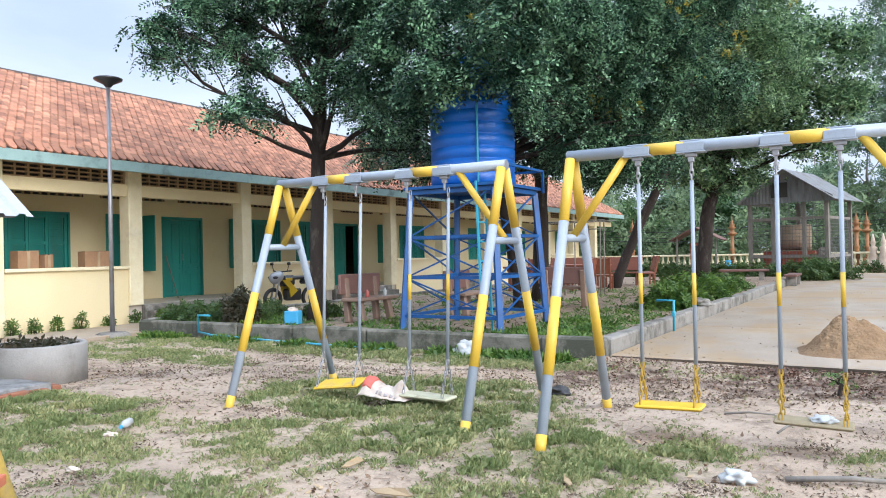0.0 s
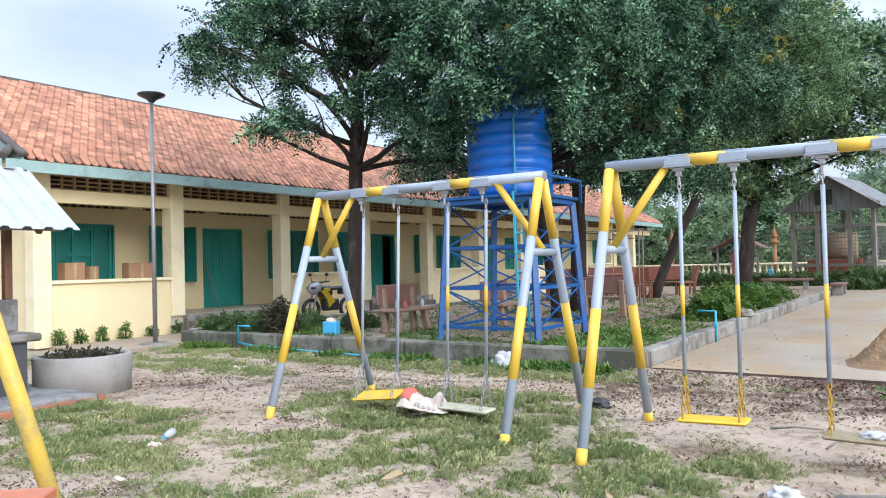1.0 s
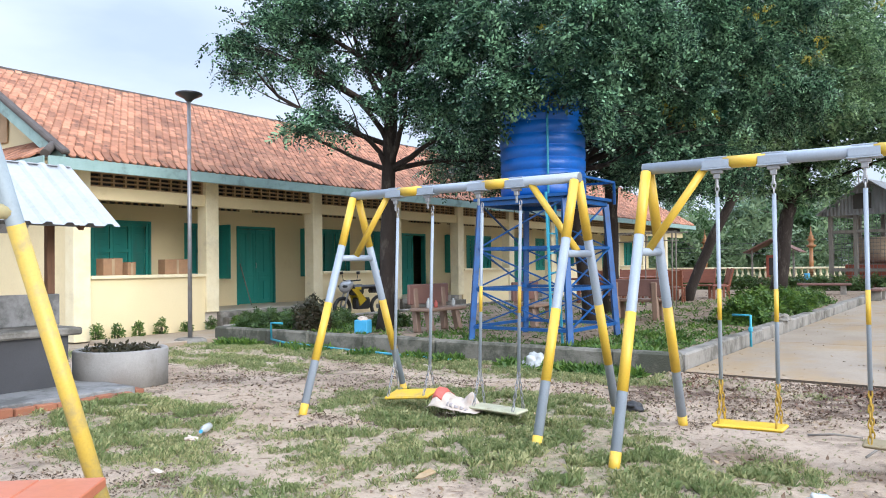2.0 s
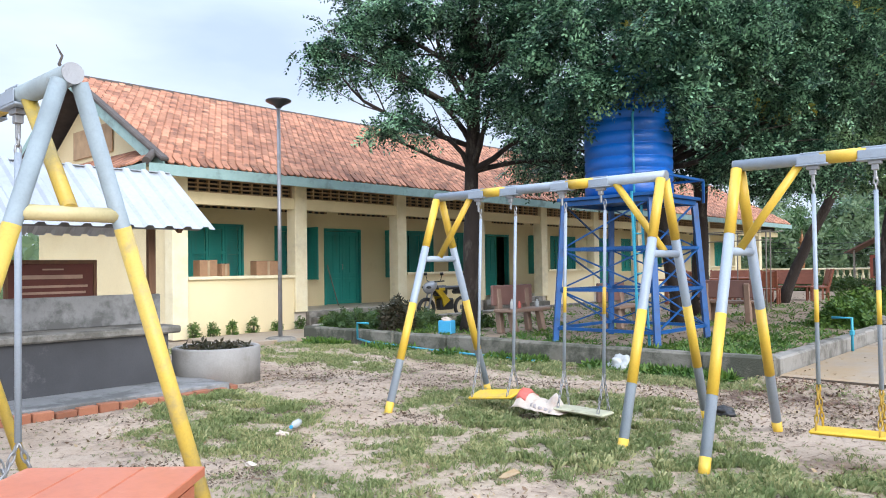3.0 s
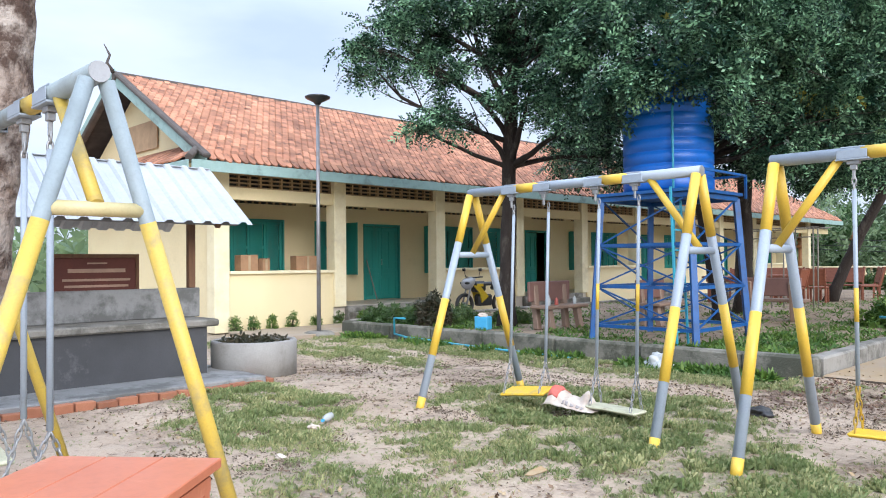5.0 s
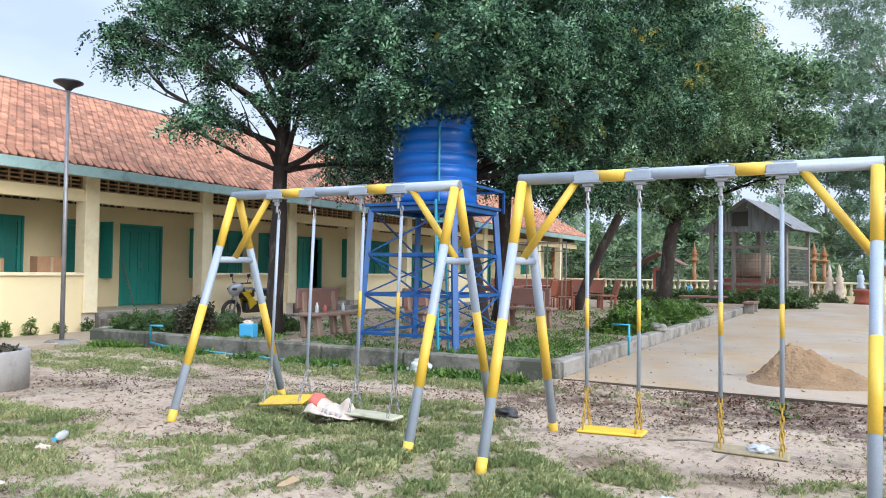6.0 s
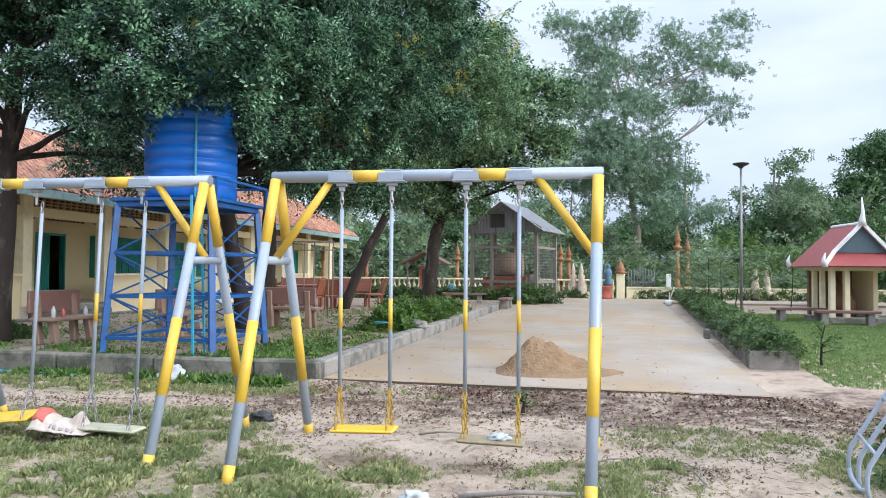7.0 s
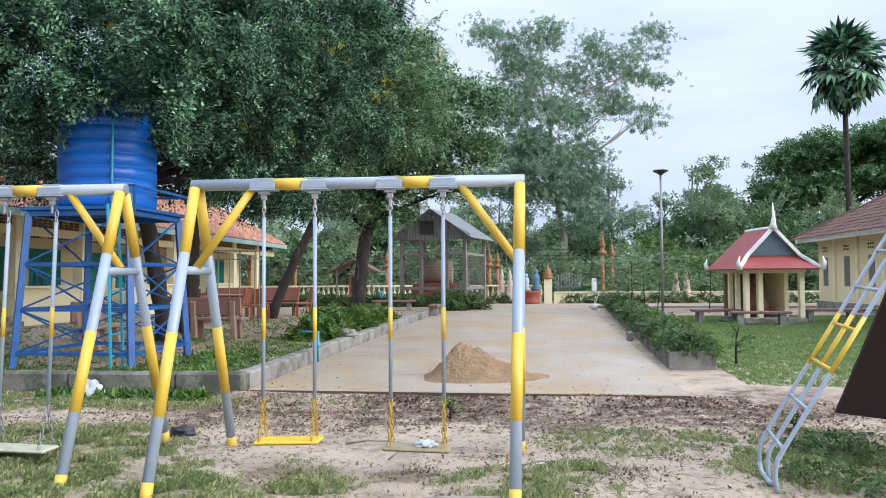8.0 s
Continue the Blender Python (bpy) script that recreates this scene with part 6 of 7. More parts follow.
# young trees on the lawn
def sapling(x, y, h, seed, leaf=LEAF_BED, wide=0.4, n=260):
    r = random.Random(seed)
    o = thing("sapling", "young slender tree with light green leaves", "sapling", pose(x, y, 0), "saplings on the lawn")
    bm = bmesh.new()
    limb(bm, (0, 0, -0.05), (0.05, 0, h * 0.9), 0.025, 0.008, r, 0.05, 5, 6)
    ps = []
    for k in range(9):
        z = h * r.uniform(0.35, 1.0)
        a = r.uniform(0, 6.28)
        e = Vector((math.cos(a), math.sin(a), 0)) * wide * r.uniform(0.5, 1.2) * (1.2 - 0.5 * z / h) + Vector((0, 0, z))
        tw = bmesh.new()
        limb(tw, (0, 0, z * 0.8), e, 0.01, 0.004, r, 0.1, 3, 5)
        part("branch", tw, BARK, o)
        g = np.random.RandomState(seed * 9 + k)
        ps.append(g.normal(0, 1, (n // 9, 3)) * [wide * 0.42, wide * 0.42, wide * 0.13] + np.array(e))
    part("stem", bm, BARK, o)
    ps = np.concatenate(ps)
    scatter("leaves", ps, np.full(len(ps), 0.035 + 0.075 * min(h, 1.6)), TUFT, leaf, o, seed, 0.35)
    return o


sapling(3.95, 13.3, 0.72, 1, LEAF_BED, 0.22, 70)
for k, (x, y, h, w) in enumerate(((4.5, 30, 2.6, 1.0), (5.6, 33, 3.2, 1.4), (6.6, 36, 2.6, 1.2), (8.2, 33, 2.4, 1.1), (9.8, 36, 3.0, 1.4), (12, 39, 3.6, 1.6))):
    sapling(x, y, h, 20 + k, LEAF_BED if k % 2 else LEAF_FAR, w, 420)
sapling(3.0, 10.8 - 2.9, 0.16, 90, LEAF_BED, 0.1, 30)
sapling(-0.35, 8.2, 0.2, 91, LEAF_BED, 0.12, 40)

# ---- sand heap on the drive ----
bm = bmesh.new()
ring_n, seg_n = 44, 110
rows_ = []
for i in range(ring_n + 1):
    u = i / ring_n
    rows_.append([])
    for k in range(seg_n):
        a = 2 * math.pi * k / seg_n
        rx = (0.62 if math.cos(a) < 0 else 1.15) * (1 + 0.10 * math.sin(3 * a + 1))
        x, y = u * rx * math.cos(a), u * 0.8 * math.sin(a) * (1 + 0.08 * math.cos(2 * a))
        lump = 0.13 * noise.noise(Vector((x * 3, y * 3, 1))) + 0.055 * abs(noise.noise(Vector((x * 7, y * 7, 4)))) + 0.03 * noise.noise(Vector((x * 17, y * 17, 2))) + 0.016 * noise.noise(Vector((x * 40, y * 40, 2)))
        h = 0.47 * (1.10 - math.sqrt(u * u + 0.012)) * max(0.0, 1 - u ** 2.2) * (1 - 0.35 * u) + lump * min(1.0, 2.2 * (1 - u))
        rows_[-1].append(bm.verts.new((x, y, h - 0.004)))
for i in range(ring_n):
    for k in range(seg_n):
        try:
            bm.faces.new((rows_[i][k], rows_[i + 1][k], rows_[i + 1][(k + 1) % seg_n], rows_[i][(k + 1) % seg_n]))
        except ValueError:
            pass
bmesh.ops.remove_doubles(bm, verts=bm.verts, dist=1e-4)
sand = part("sand_heap", bm, SAND, smooth=True)
sand.matrix_world = pose(-0.42, 10.85, 0.09)
tagged(sand, "heap of orange building sand on the concrete drive", "sand pile")

# ---- climbing ladder and slide ----
lad = thing("slide", "playground slide with a grey and yellow tube ladder", "slide", pose(0, 0, 0))
run = 0.61


def lrail(y, z, x0):
    return Vector((x0 + z * run, y, z))


for y, x0 in ((6.27, 2.08), (5.97, 2.05), (5.68, 2.01)):
    rail = part("ladder_rail", tubes(([Vector((x0 + 0.13, y, -0.04)), Vector((x0 + 0.115, y, 0.06)), Vector((x0 + 0.115, y, 0.14)), Vector((x0 + 0.13, y, 0.21)), lrail(y, 0.30, x0), lrail(y, 2.2, x0), lrail(y, 2.2, x0) + Vector((0.5, 0, 0.25))], 0.016), seg=10), GREY, lad)
    part("band", tubes(([lrail(y, 0.80, x0), lrail(y, 1.18, x0)], 0.0168), seg=10), YELLOW, rail)
for k in range(7):
    z = 0.28 + 0.27 * k
    part("rung", tubes(([lrail(5.68, z, 2.01), lrail(6.27, z + 0.02, 2.08)], 0.013), seg=8), YELLOW if 0.78 < z < 1.2 else GREY, lad)
part("foot_loop", tubes(([(2.13, 5.68, 0.05), (2.13, 5.82, 0.015), (2.17, 6.13, 0.015), (2.195, 6.27, 0.05)], 0.018), seg=8), GREY, lad)
part("platform", boxes((3.45, 5.6, 2.1, 4.3, 6.5, 2.18), bevel=0.01), GREY, lad)
for x in (3.5, 4.25):
    for y in (5.65, 6.45):
        part("post", tubes(([(x, y, -0.05), (x, y, 2.9)], 0.03), seg=8), YELLOW, lad)
bm = bmesh.new()
vs = [bm.verts.new(p) for p in ((2.95, 6.75, 0.35), (4.2, 6.75, 0.2), (5.6, 6.75, 0.35), (4.3, 6.75, 2.15), (3.55, 6.75, 1.75))]
f = bm.faces.new(vs)
ex = bmesh.ops.extrude_face_region(bm, geom=[f])["geom"]
bmesh.ops.translate(bm, vec=(0, 0.04, 0), verts=[v for v in ex if isinstance(v, bmesh.types.BMVert)])
bmesh.ops.recalc_face_normals(bm, faces=bm.faces)
part("side_plate", bm, mat("dark_red_brown_sheet", (0.020, 0.007, 0.005), (0.014, 0.005, 0.004), 1.0), lad, "dark red-brown side plate")
part("chute", boxes((4.3, 5.75, 1.9, 6.2, 6.35, 1.95), bevel=0.01), mat("chute_paint", (0.3, 0.05, 0.03), None, 0.5), lad)
g_ = np.random.RandomState(6)
wp = np.concatenate([mound(x, y, 0, 0.35, 0.3, 0.13, 75, int(900 + 10 * x)) for x, y in ((2.9, 6.9), (3.3, 6.6), (3.7, 6.4), (3.2, 7.2), (2.6, 6.0), (3.0, 5.6))])
leaf_clump("weeds", "broad-leaved green weeds round the slide", wp, g_.uniform(0.05, 0.09, len(wp)), LEAF_HEDGE, 65, "weeds", stems=False, kind="stuff")


# ---- shrine pavilion ----
pv = thing("pavilion", "small shrine with red roof, white trim and blue-grey gable", "pavilion", pose(8.32, 24.9, 0, 0, 0, 8))
W2, D2, PE = 1.0, 1.85, 1.62
part("plinth", boxes((-W2, 0, -0.05, W2, D2, 0.18), bevel=0.02), CONC, pv)
part("back_wall", boxes((-W2 + 0.1, D2 - 0.15, 0.18, W2 - 0.1, D2, PE)), mat("brown_inner_wall", (0.24, 0.155, 0.09), (0.18, 0.11, 0.065), 0.9), pv)
for y in (0.75, 1.3):
    part("column", boxes((-W2 + 0.04, y - 0.07, 0.18, -W2 + 0.18, y + 0.07, PE), bevel=0.01), TRIM, pv)
part("side_wall", boxes((W2 - 0.55, 0.35, 0.18, W2 - 0.42, D2 - 0.151, PE)), PLASTER, pv)
for x in (-W2 + 0.12, -0.45, W2 - 0.12):
    part("column", boxes((x - 0.08, 0.05, 0.18, x + 0.08, 0.21, PE), bevel=0.01), TRIM, pv)
part("eave_beam", boxes((-W2, 0.0, PE, W2, 0.12, PE + 0.08), (-W2, D2 - 0.12, PE, W2, D2, PE + 0.08), (-W2, 0.121, PE, -W2 + 0.1, D2 - 0.121, PE + 0.08), (W2 - 0.1, 0.121, PE, W2, D2 - 0.121, PE + 0.08)), TRIM, pv)


def slab_poly(bm, pts, t):
    """A thin plate through the given corners."""
    vs = [bm.verts.new(p) for p in pts]
    f = bm.faces.new(vs)
    f.normal_update()
    nrm = f.normal.copy()
    e = bmesh.ops.extrude_face_region(bm, geom=[f])["geom"]
    bmesh.ops.translate(bm, vec=nrm * t, verts=[v for v in e if isinstance(v, bmesh.types.BMVert)])
    bmesh.ops.recalc_face_normals(bm, faces=bm.faces)


RW, RT, GZ = W2 + 0.28, 2.98, PE + 0.08
bm = bmesh.new()
slab_poly(bm, [(-RW, -0.4, GZ), (RW, -0.4, GZ), (RW * 0.62, 0.25, GZ + 0.42), (-RW * 0.62, 0.25, GZ + 0.42)], 0.04)
part("skirt_roof", bm, RED_ROOF, pv)
for s in (-1, 1):
    bm = bmesh.new()
    slab_poly(bm, [(s * RW, -0.4, GZ), (s * RW, D2 + 0.4, GZ), (0, D2 + 0.2, RT), (0, 0.12, RT), (s * RW * 0.62, 0.12, GZ + 0.46)][::s], 0.04)
    rf = part("roof_slope", bm, RED_ROOF, pv)
    bm = bmesh.new()
    beam_between(bm, (s * (RW + 0.02), -0.38, GZ + 0.04), (s * RW * 0.62, 0.1, GZ + 0.50), 0.09)
    beam_between(bm, (s * RW * 0.64, 0.08, GZ + 0.48), (0, 0.08, RT + 0.05), 0.10)
    part("barge_board", bm, WHITE, pv)
    part("acroterion", tubes(([(s * (RW + 0.02), -0.4, GZ), (s * (RW + 0.08), -0.42, GZ + 0.22), (s * (RW + 0.02), -0.42, GZ + 0.42)], [0.09, 0.06, 0.01]), seg=8), WHITE, pv)
    part("acroterion", tubes(([(s * RW, D2 + 0.4, GZ), (s * (RW + 0.06), D2 + 0.42, GZ + 0.2), (s * RW, D2 + 0.42, GZ + 0.4)], [0.09, 0.06, 0.01]), seg=8), WHITE, pv)
bm = bmesh.new()
slab_poly(bm, [(-RW * 0.6, 0.2, GZ + 0.44), (RW * 0.6, 0.2, GZ + 0.44), (0, 0.2, RT - 0.03)], 0.04)
part("gable", bm, SLATE, pv)
part("finial", tubes(([(0, 0.08, RT), (0, 0.06, RT + 0.15), (0, 0.03, RT + 0.4), (0, 0.08, RT + 0.85)], [0.13, 0.09, 0.05, 0.012]), seg=10), WHITE, pv)
part("ridge", tubes(([(0, 0.1, RT + 0.04), (0, D2 + 0.2, RT + 0.04)], 0.06), seg=8), WHITE, pv)
part("ceiling", boxes((-W2 + 0.1, 0.13, PE - 0.03, W2 - 0.11, D2 - 0.13, PE - 0.001)), TRIM, pv)


def statue(name, label, at, prof, material):
    """A plain turned figure, one mesh."""
    ob = part(name, lathe(bmesh.new(), prof, 14), material)
    ob.matrix_world = at
    return tagged(ob, label, "statue")


statue("statue", "seated ochre-robed statue in the shrine", pose(8.05, 25.85, 0.18), [(0.34, 0), (0.36, 0.3), (0.38, 0.42), (0.30, 0.52), (0.22, 0.62), (0.25, 0.85), (0.20, 0.98), (0.08, 1.03), (0.07, 1.06), (0.12, 1.13), (0.125, 1.22), (0.08, 1.31), (0.02, 1.33)], FIG_C)


def slab_bench(at, l=1.7):
    o = thing("stone_bench", "low dark stone slab bench on blocks", "bench", at, "slab benches by the shrine")
    part("slab", boxes((-l / 2, -0.2, 0.36, l / 2, 0.2, 0.44), bevel=0.012), STONE_RED, o)
    for x in (-l / 2 + 0.25, l / 2 - 0.25):
        part("block", boxes((x - 0.09, -0.16, 0, x + 0.09, 0.16, 0.36), bevel=0.01), CONC, o)
    return o


sbn = slab_bench(pose(7.55, 23.9, 0, 0, 0, -4))
for x, y, a in ((6.7, 25.5, 8), (10.2, 25.6, -5), (11.6, 25.9, -5), (-4.6, 29.4, 6), (-2.9, 28.9, 90)):
    copy_thing(sbn, pose(x, y, 0, 0, 0, a) if y > 25 and x > 0 else pose(x, y, 0.2 if x < -3.3 else 0.05, 0, 0, a))

# ---- hall with the brown tile roof ----
hall = thing("hall", "cream plastered hall with an old brown tile hip roof", "building", kind="structure")
part("wall", pierced(14.3, 14.55, 16.0, 37.4, -0.05, 3.2, [(36.3 - 2.3 * k, 36.9 - 2.3 * k, 1.05, 2.35) for k in range(8)]), PLASTER, hall)
part("wall", boxes((14.551, 37.15, -0.05, 24, 37.4, 3.2)), PLASTER, hall)
part("wall", boxes((14.551, 16, -0.05, 24, 16.25, 3.2)), PLASTER, hall)
part("wall", boxes((24.01, 16, -0.05, 24.25, 37.4, 3.2)), PLASTER, hall)
part("plinth", boxes((14.2, 15.9, -0.05, 14.299, 37.5, 0.35)), CONC, hall)
for k in range(8):
    y = 36.3 - 2.3 * k
    w = part("window", boxes((14.34, y, 1.05, 14.40, y + 0.6, 2.35)), WOOD_G, hall)
    part("shutter_slats", boxes(*[(14.30, y + 0.04, 1.1 + 0.1 * j, 14.34, y + 0.56, 1.16 + 0.1 * j) for j in range(12)]), WOOD_G, w)
    v = part("vent_block", boxes((14.28, y - 0.05, 2.55, 14.30, y + 0.65, 2.9)), TRIM, hall)
    # the holes are dark blocks on the face, shade put into colour
    part("holes", boxes(*[(14.27, y + 0.02 + 0.2 * j, 2.6 + 0.15 * i, 14.281, y + 0.14 + 0.2 * j, 2.69 + 0.15 * i) for j in range(3) for i in range(2)]), DARK, v)
    part("pilaster", boxes((14.2, y - 0.95, 0.35, 14.299, y - 0.75, 3.2)), TRIM, hall)
bm = bmesh.new()
slab_poly(bm, [(13.6, 38.2, 3.28), (13.6, 15.2, 3.28), (19.2, 20.8, 6.5), (19.2, 32.6, 6.5)], 0.06)
part("roof_slope", bm, OLD_TILE, hall)
bm = bmesh.new()
slab_poly(bm, [(24.8, 38.2, 3.28), (13.6, 38.2, 3.28), (19.2, 32.6, 6.5)], 0.06)
part("roof_slope", bm, OLD_TILE, hall)
bm = bmesh.new()
slab_poly(bm, [(24.8, 15.2, 3.28), (24.8, 38.2, 3.28), (19.2, 32.6, 6.5), (19.2, 20.8, 6.5)], 0.06)
part("roof_slope", bm, OLD_TILE, hall)
bm = bmesh.new()
slab_poly(bm, [(13.6, 15.2, 3.28), (24.8, 15.2, 3.28), (19.2, 20.8, 6.5)], 0.06)
part("roof_slope", bm, OLD_TILE, hall)
tvv, tff = [], []
rh = random.Random(9)
for r in range(17):
    for c in range(110):
        y = 15.4 + c * 0.21 + (0.105 if r % 2 else 0)
        s = 0.1 + r * 0.37
        if y < 15.3 + s * 0.87 or y > 38.1 - s * 0.87:
            continue
        m = Matrix.Translation((13.58 + s * 0.867, y, 3.37 + s * 0.498)) @ Matrix.Rotation(radians(-90), 4, "Z") @ pose(0, 0, 0, 27 + rh.uniform(-2, 2), 0, rh.uniform(-3, 3))
        o = len(tvv)
        tvv += [(m @ Vector((v[0] * 1.02, v[1] * 1.4, v[2])))[:] for v in tv]
        tff += [tuple(i + o for i in f) for f in tf]
tagged(mesh_from("roof_tiles", tvv, tff, OLD_TILE, hall), kind="stuff")
part("hip_cap", tubes(([(13.6, 38.2, 3.36), (19.2, 32.6, 6.58), (19.2, 20.8, 6.58)], 0.12), seg=8), OLD_TILE, hall)
bm = bmesh.new()
y = 15.2
while y < 38.2:
    box(bm, 13.55, y, 3.06, 13.58, y + 0.18, 3.30)
    box(bm, 13.55, y + 0.18, 3.12, 13.58, y + 0.24, 3.30)
    y += 0.24
part("scalloped_fascia", bm, WHITE, hall, "white scalloped eave board")

# ---- boundary wall, gate, pillars and figures ----
bw = thing("boundary_wall", "low cream boundary wall with a balustrade", "wall", kind="structure")
part("wall_length", boxes((2.2, 44.0, -0.05, 32, 44.2, 0.62)), TRIM, bw)
part("coping", boxes((2.2, 43.95, 0.62, 32, 44.25, 0.70), bevel=0.01), TRIM, bw)
part("wall_length", boxes((-45, 44.0, -0.05, 1.5, 44.2, 0.40)), TRIM, bw)
part("handrail", boxes((-45, 43.95, 1.0, 1.5, 44.25, 1.1), bevel=0.02), TRIM, bw)
bal_me = bpy.data.meshes.new("baluster")
bm = lathe(bmesh.new(), [(0.06, 0), (0.09, 0.12), (0.10, 0.25), (0.05, 0.4), (0.05, 0.5), (0.07, 0.6)], 8)
bm.to_mesh(bal_me)
bm.free()
bal_me.materials.append(TRIM)
for k in range(150):
    shared("baluster", bal_me, bw, pose(-44 + k * 0.305, 44.1, 0.4))


def ornate_pillar(x, y, h, w=0.20):
    """A slim shaft on a stepped base, a lantern-like capital and a needle."""
    o = thing("ornate_pillar", "ochre carved pillar with a tiered pointed finial", "pillar", pose(x, y, 0), "carved pillars of the gate")
    part("base", boxes((-w * 1.3, -w * 1.3, -0.05, w * 1.3, w * 1.3, 0.35), (-w, -w, 0.35, w, w, 0.75), bevel=0.03), GOLD, o)
    part("shaft", lathe(bmesh.new(), [(w * 0.75, 0.75), (w * 0.55, 0.85), (w * 0.55, h * 0.40), (w * 0.72, h * 0.42), (w * 0.5, h * 0.45), (w * 0.48, h * 0.66)], 10), GOLD, o)
    part("capital", lathe(bmesh.new(), [(w * 0.5, h * 0.66), (w * 1.25, h * 0.69), (w * 1.3, h * 0.71), (w * 0.6, h * 0.72), (w * 0.62, h * 0.78), (w * 1.15, h * 0.80), (w * 0.5, h * 0.83), (w * 0.8, h * 0.85), (w * 0.3, h * 0.88), (w * 0.42, h * 0.90), (w * 0.12, h * 0.94), (w * 0.03, h * 1.03)], 10), GOLD, o)
    return o


for x, y, h in ((5.0, 44.3, 4.2), (5.6, 44.9, 3.6), (-1.5, 44.3, 3.2), (-1.05, 45, 3.15), (-16, 44.4, 3.2), (-13.2, 44.4, 3.2), (-7.6, 44.5, 3.2), (-20.0, 44.4, 3.6)):
    ornate_pillar(x, y, h)
gp = thing("gate_post", "cream gate post with an ochre carved crown", "gate post", pose(1.85, 43.6, 0))
part("post", boxes((-0.22, -0.22, -0.05, 0.22, 0.22, 1.45), bevel=0.02), TRIM, gp)
part("crown", lathe(bmesh.new(), [(0.32, 1.45), (0.36, 1.52), (0.2, 1.6), (0.3, 1.72), (0.16, 1.82), (0.2, 1.92), (0.06, 2.05), (0.02, 2.3)], 10), GOLD, gp)
gt = thing("gate", "grey steel bar gate with an arched top", "gate", pose(2.3, 44.5, 0))
for k in range(10):
    part("bar", tubes(([(0.02 + k * 0.16, 0, 0.1), (0.02 + k * 0.16, 0, 1.05 + 0.75 * math.sin(math.pi * (0.25 + 0.055 * k)))], 0.022), seg=6), ZINC_OLD, gt)
for z in (0.25, 0.95):
    part("rail", boxes((0, -0.02, z, 1.5, 0.02, z + 0.05)), ZINC_OLD, gt)
tagged(part("wall_post", boxes((4.35, 43.85, 0.70, 4.6, 44.1, 1.45), bevel=0.02), WHITE), "short white post on the boundary wall", "post")
pd = thing("pedestal", "red masonry flower pedestal by the gate", "pedestal", pose(0.85, 42.0, 0.07))
part("block", lathe(bmesh.new(), [(0.55, 0), (0.5, 0.15), (0.45, 0.5), (0.58, 0.62), (0.58, 0.72)], 8), BRICKRED, pd)
FIGP = [(0.18, 0), (0.2, 0.1), (0.12, 0.3), (0.17, 0.5), (0.15, 0.68), (0.06, 0.72), (0.10, 0.8), (0.09, 0.9), (0.02, 0.96)]
statue("statue", "small white and blue painted statue on a pedestal", pose(0.62, 42, 0.79), FIGP, mat("pale_blue_cement", (0.42, 0.52, 0.6), None, 0.6))
statue("statue", "blue and red painted statue on a pedestal", pose(1.15, 42.1, 0.79), [(r * 1.2, z * 1.25) for r, z in FIGP], FIG_B)
for x, y in ((-0.3, 43.4), (-0.75, 43.5), (8.9, 43.3), (9.5, 43.4)):
    statue("statue", "pale garden statue with a pointed crown", pose(x, y, 0), [(0.25, 0), (0.25, 0.5), (0.2, 0.52), (0.22, 0.8), (0.15, 1.1), (0.2, 1.3), (0.08, 1.4), (0.13, 1.55), (0.02, 2.0)], FIG_A)
pail = thing("paint_bucket", "pale bucket with sticks on the drive", "bucket", pose(3.5, 33.5, 0.09))
part("pail", lathe(bmesh.new(), [(0.12, 0), (0.15, 0.25), (0.14, 0.25)], 14), WHITE, pail)
part("stick", tubes(([(0, 0, 0.1), (0.2, 0, 0.75)], 0.014), ([(0, 0, 0.1), (0.05, 0, 0.6)], 0.014), seg=6), WHITE, pail)
tagged(part("stone_block", boxes((2.72, 17.4, 0.05, 2.86, 17.55, 0.27), bevel=0.03), CONC), "small grey stone block beside the hedge", "block")

# ---- timber shed with the kiln ----
cg = thing("timber_shed", "weathered timber and mesh shed with a tin gable roof", "shed", pose(-3.85, 36.2, 0, 0, 0, -13))
CW, CD, CH = 1.62, 3.2, 3.5
for x in (-CW, -0.6, 0.7, CW):
    for y in (0, CD):
        part("post", boxes((x - 0.08, y - 0.08, -0.05, x + 0.08, y + 0.08, CH), bevel=0.01), WOOD_G, cg)
for z in (0.95, 2.6, CH - 0.1):
    part("rail", boxes((-CW, -0.1, z, CW, -0.04, z + 0.12)), WOOD_G, cg)
    part("rail", boxes((CW - 0.03, 0, z, CW + 0.04, CD, z + 0.12)), WOOD_G, cg)
    part("rail", boxes((-CW - 0.04, 0, z, -CW + 0.03, CD, z + 0.12)), WOOD_G, cg)
bm = bmesh.new()
for k in range(26):
    y = k * CD / 25
    tube(bm, [(CW, y, 0), (CW, y, 2.6)], 0.008, 4, False)
for k in range(18):
    tube(bm, [(CW, 0, k * 0.15), (CW, CD, k * 0.15)], 0.008, 4, False)
part("wire_mesh", bm, MESH, cg)
bm = bmesh.new()
for k in range(24):
    x = -CW + k * 2 * CW / 23
    tube(bm, [(x, -0.02, 0), (x, -0.02, 3.4)], 0.008, 4, False)
for k in range(22):
    tube(bm, [(-CW, -0.02, k * 0.155), (CW, -0.02, k * 0.155)], 0.008, 4, False)
part("wire_mesh", bm, MESH, cg)
for s in (-1, 1):
    bm = bmesh.new()
    slab_poly(bm, [(s * (CW + 0.45), -0.45, CH - 0.12), (s * (CW + 0.45), CD + 0.4, CH - 0.12), (0, CD + 0.4, CH + 1.3), (0, -0.45, CH + 1.3)][::s], 0.03)
    part("roof_sheet", bm, ZINC_OLD, cg)
gv, gf = [], []
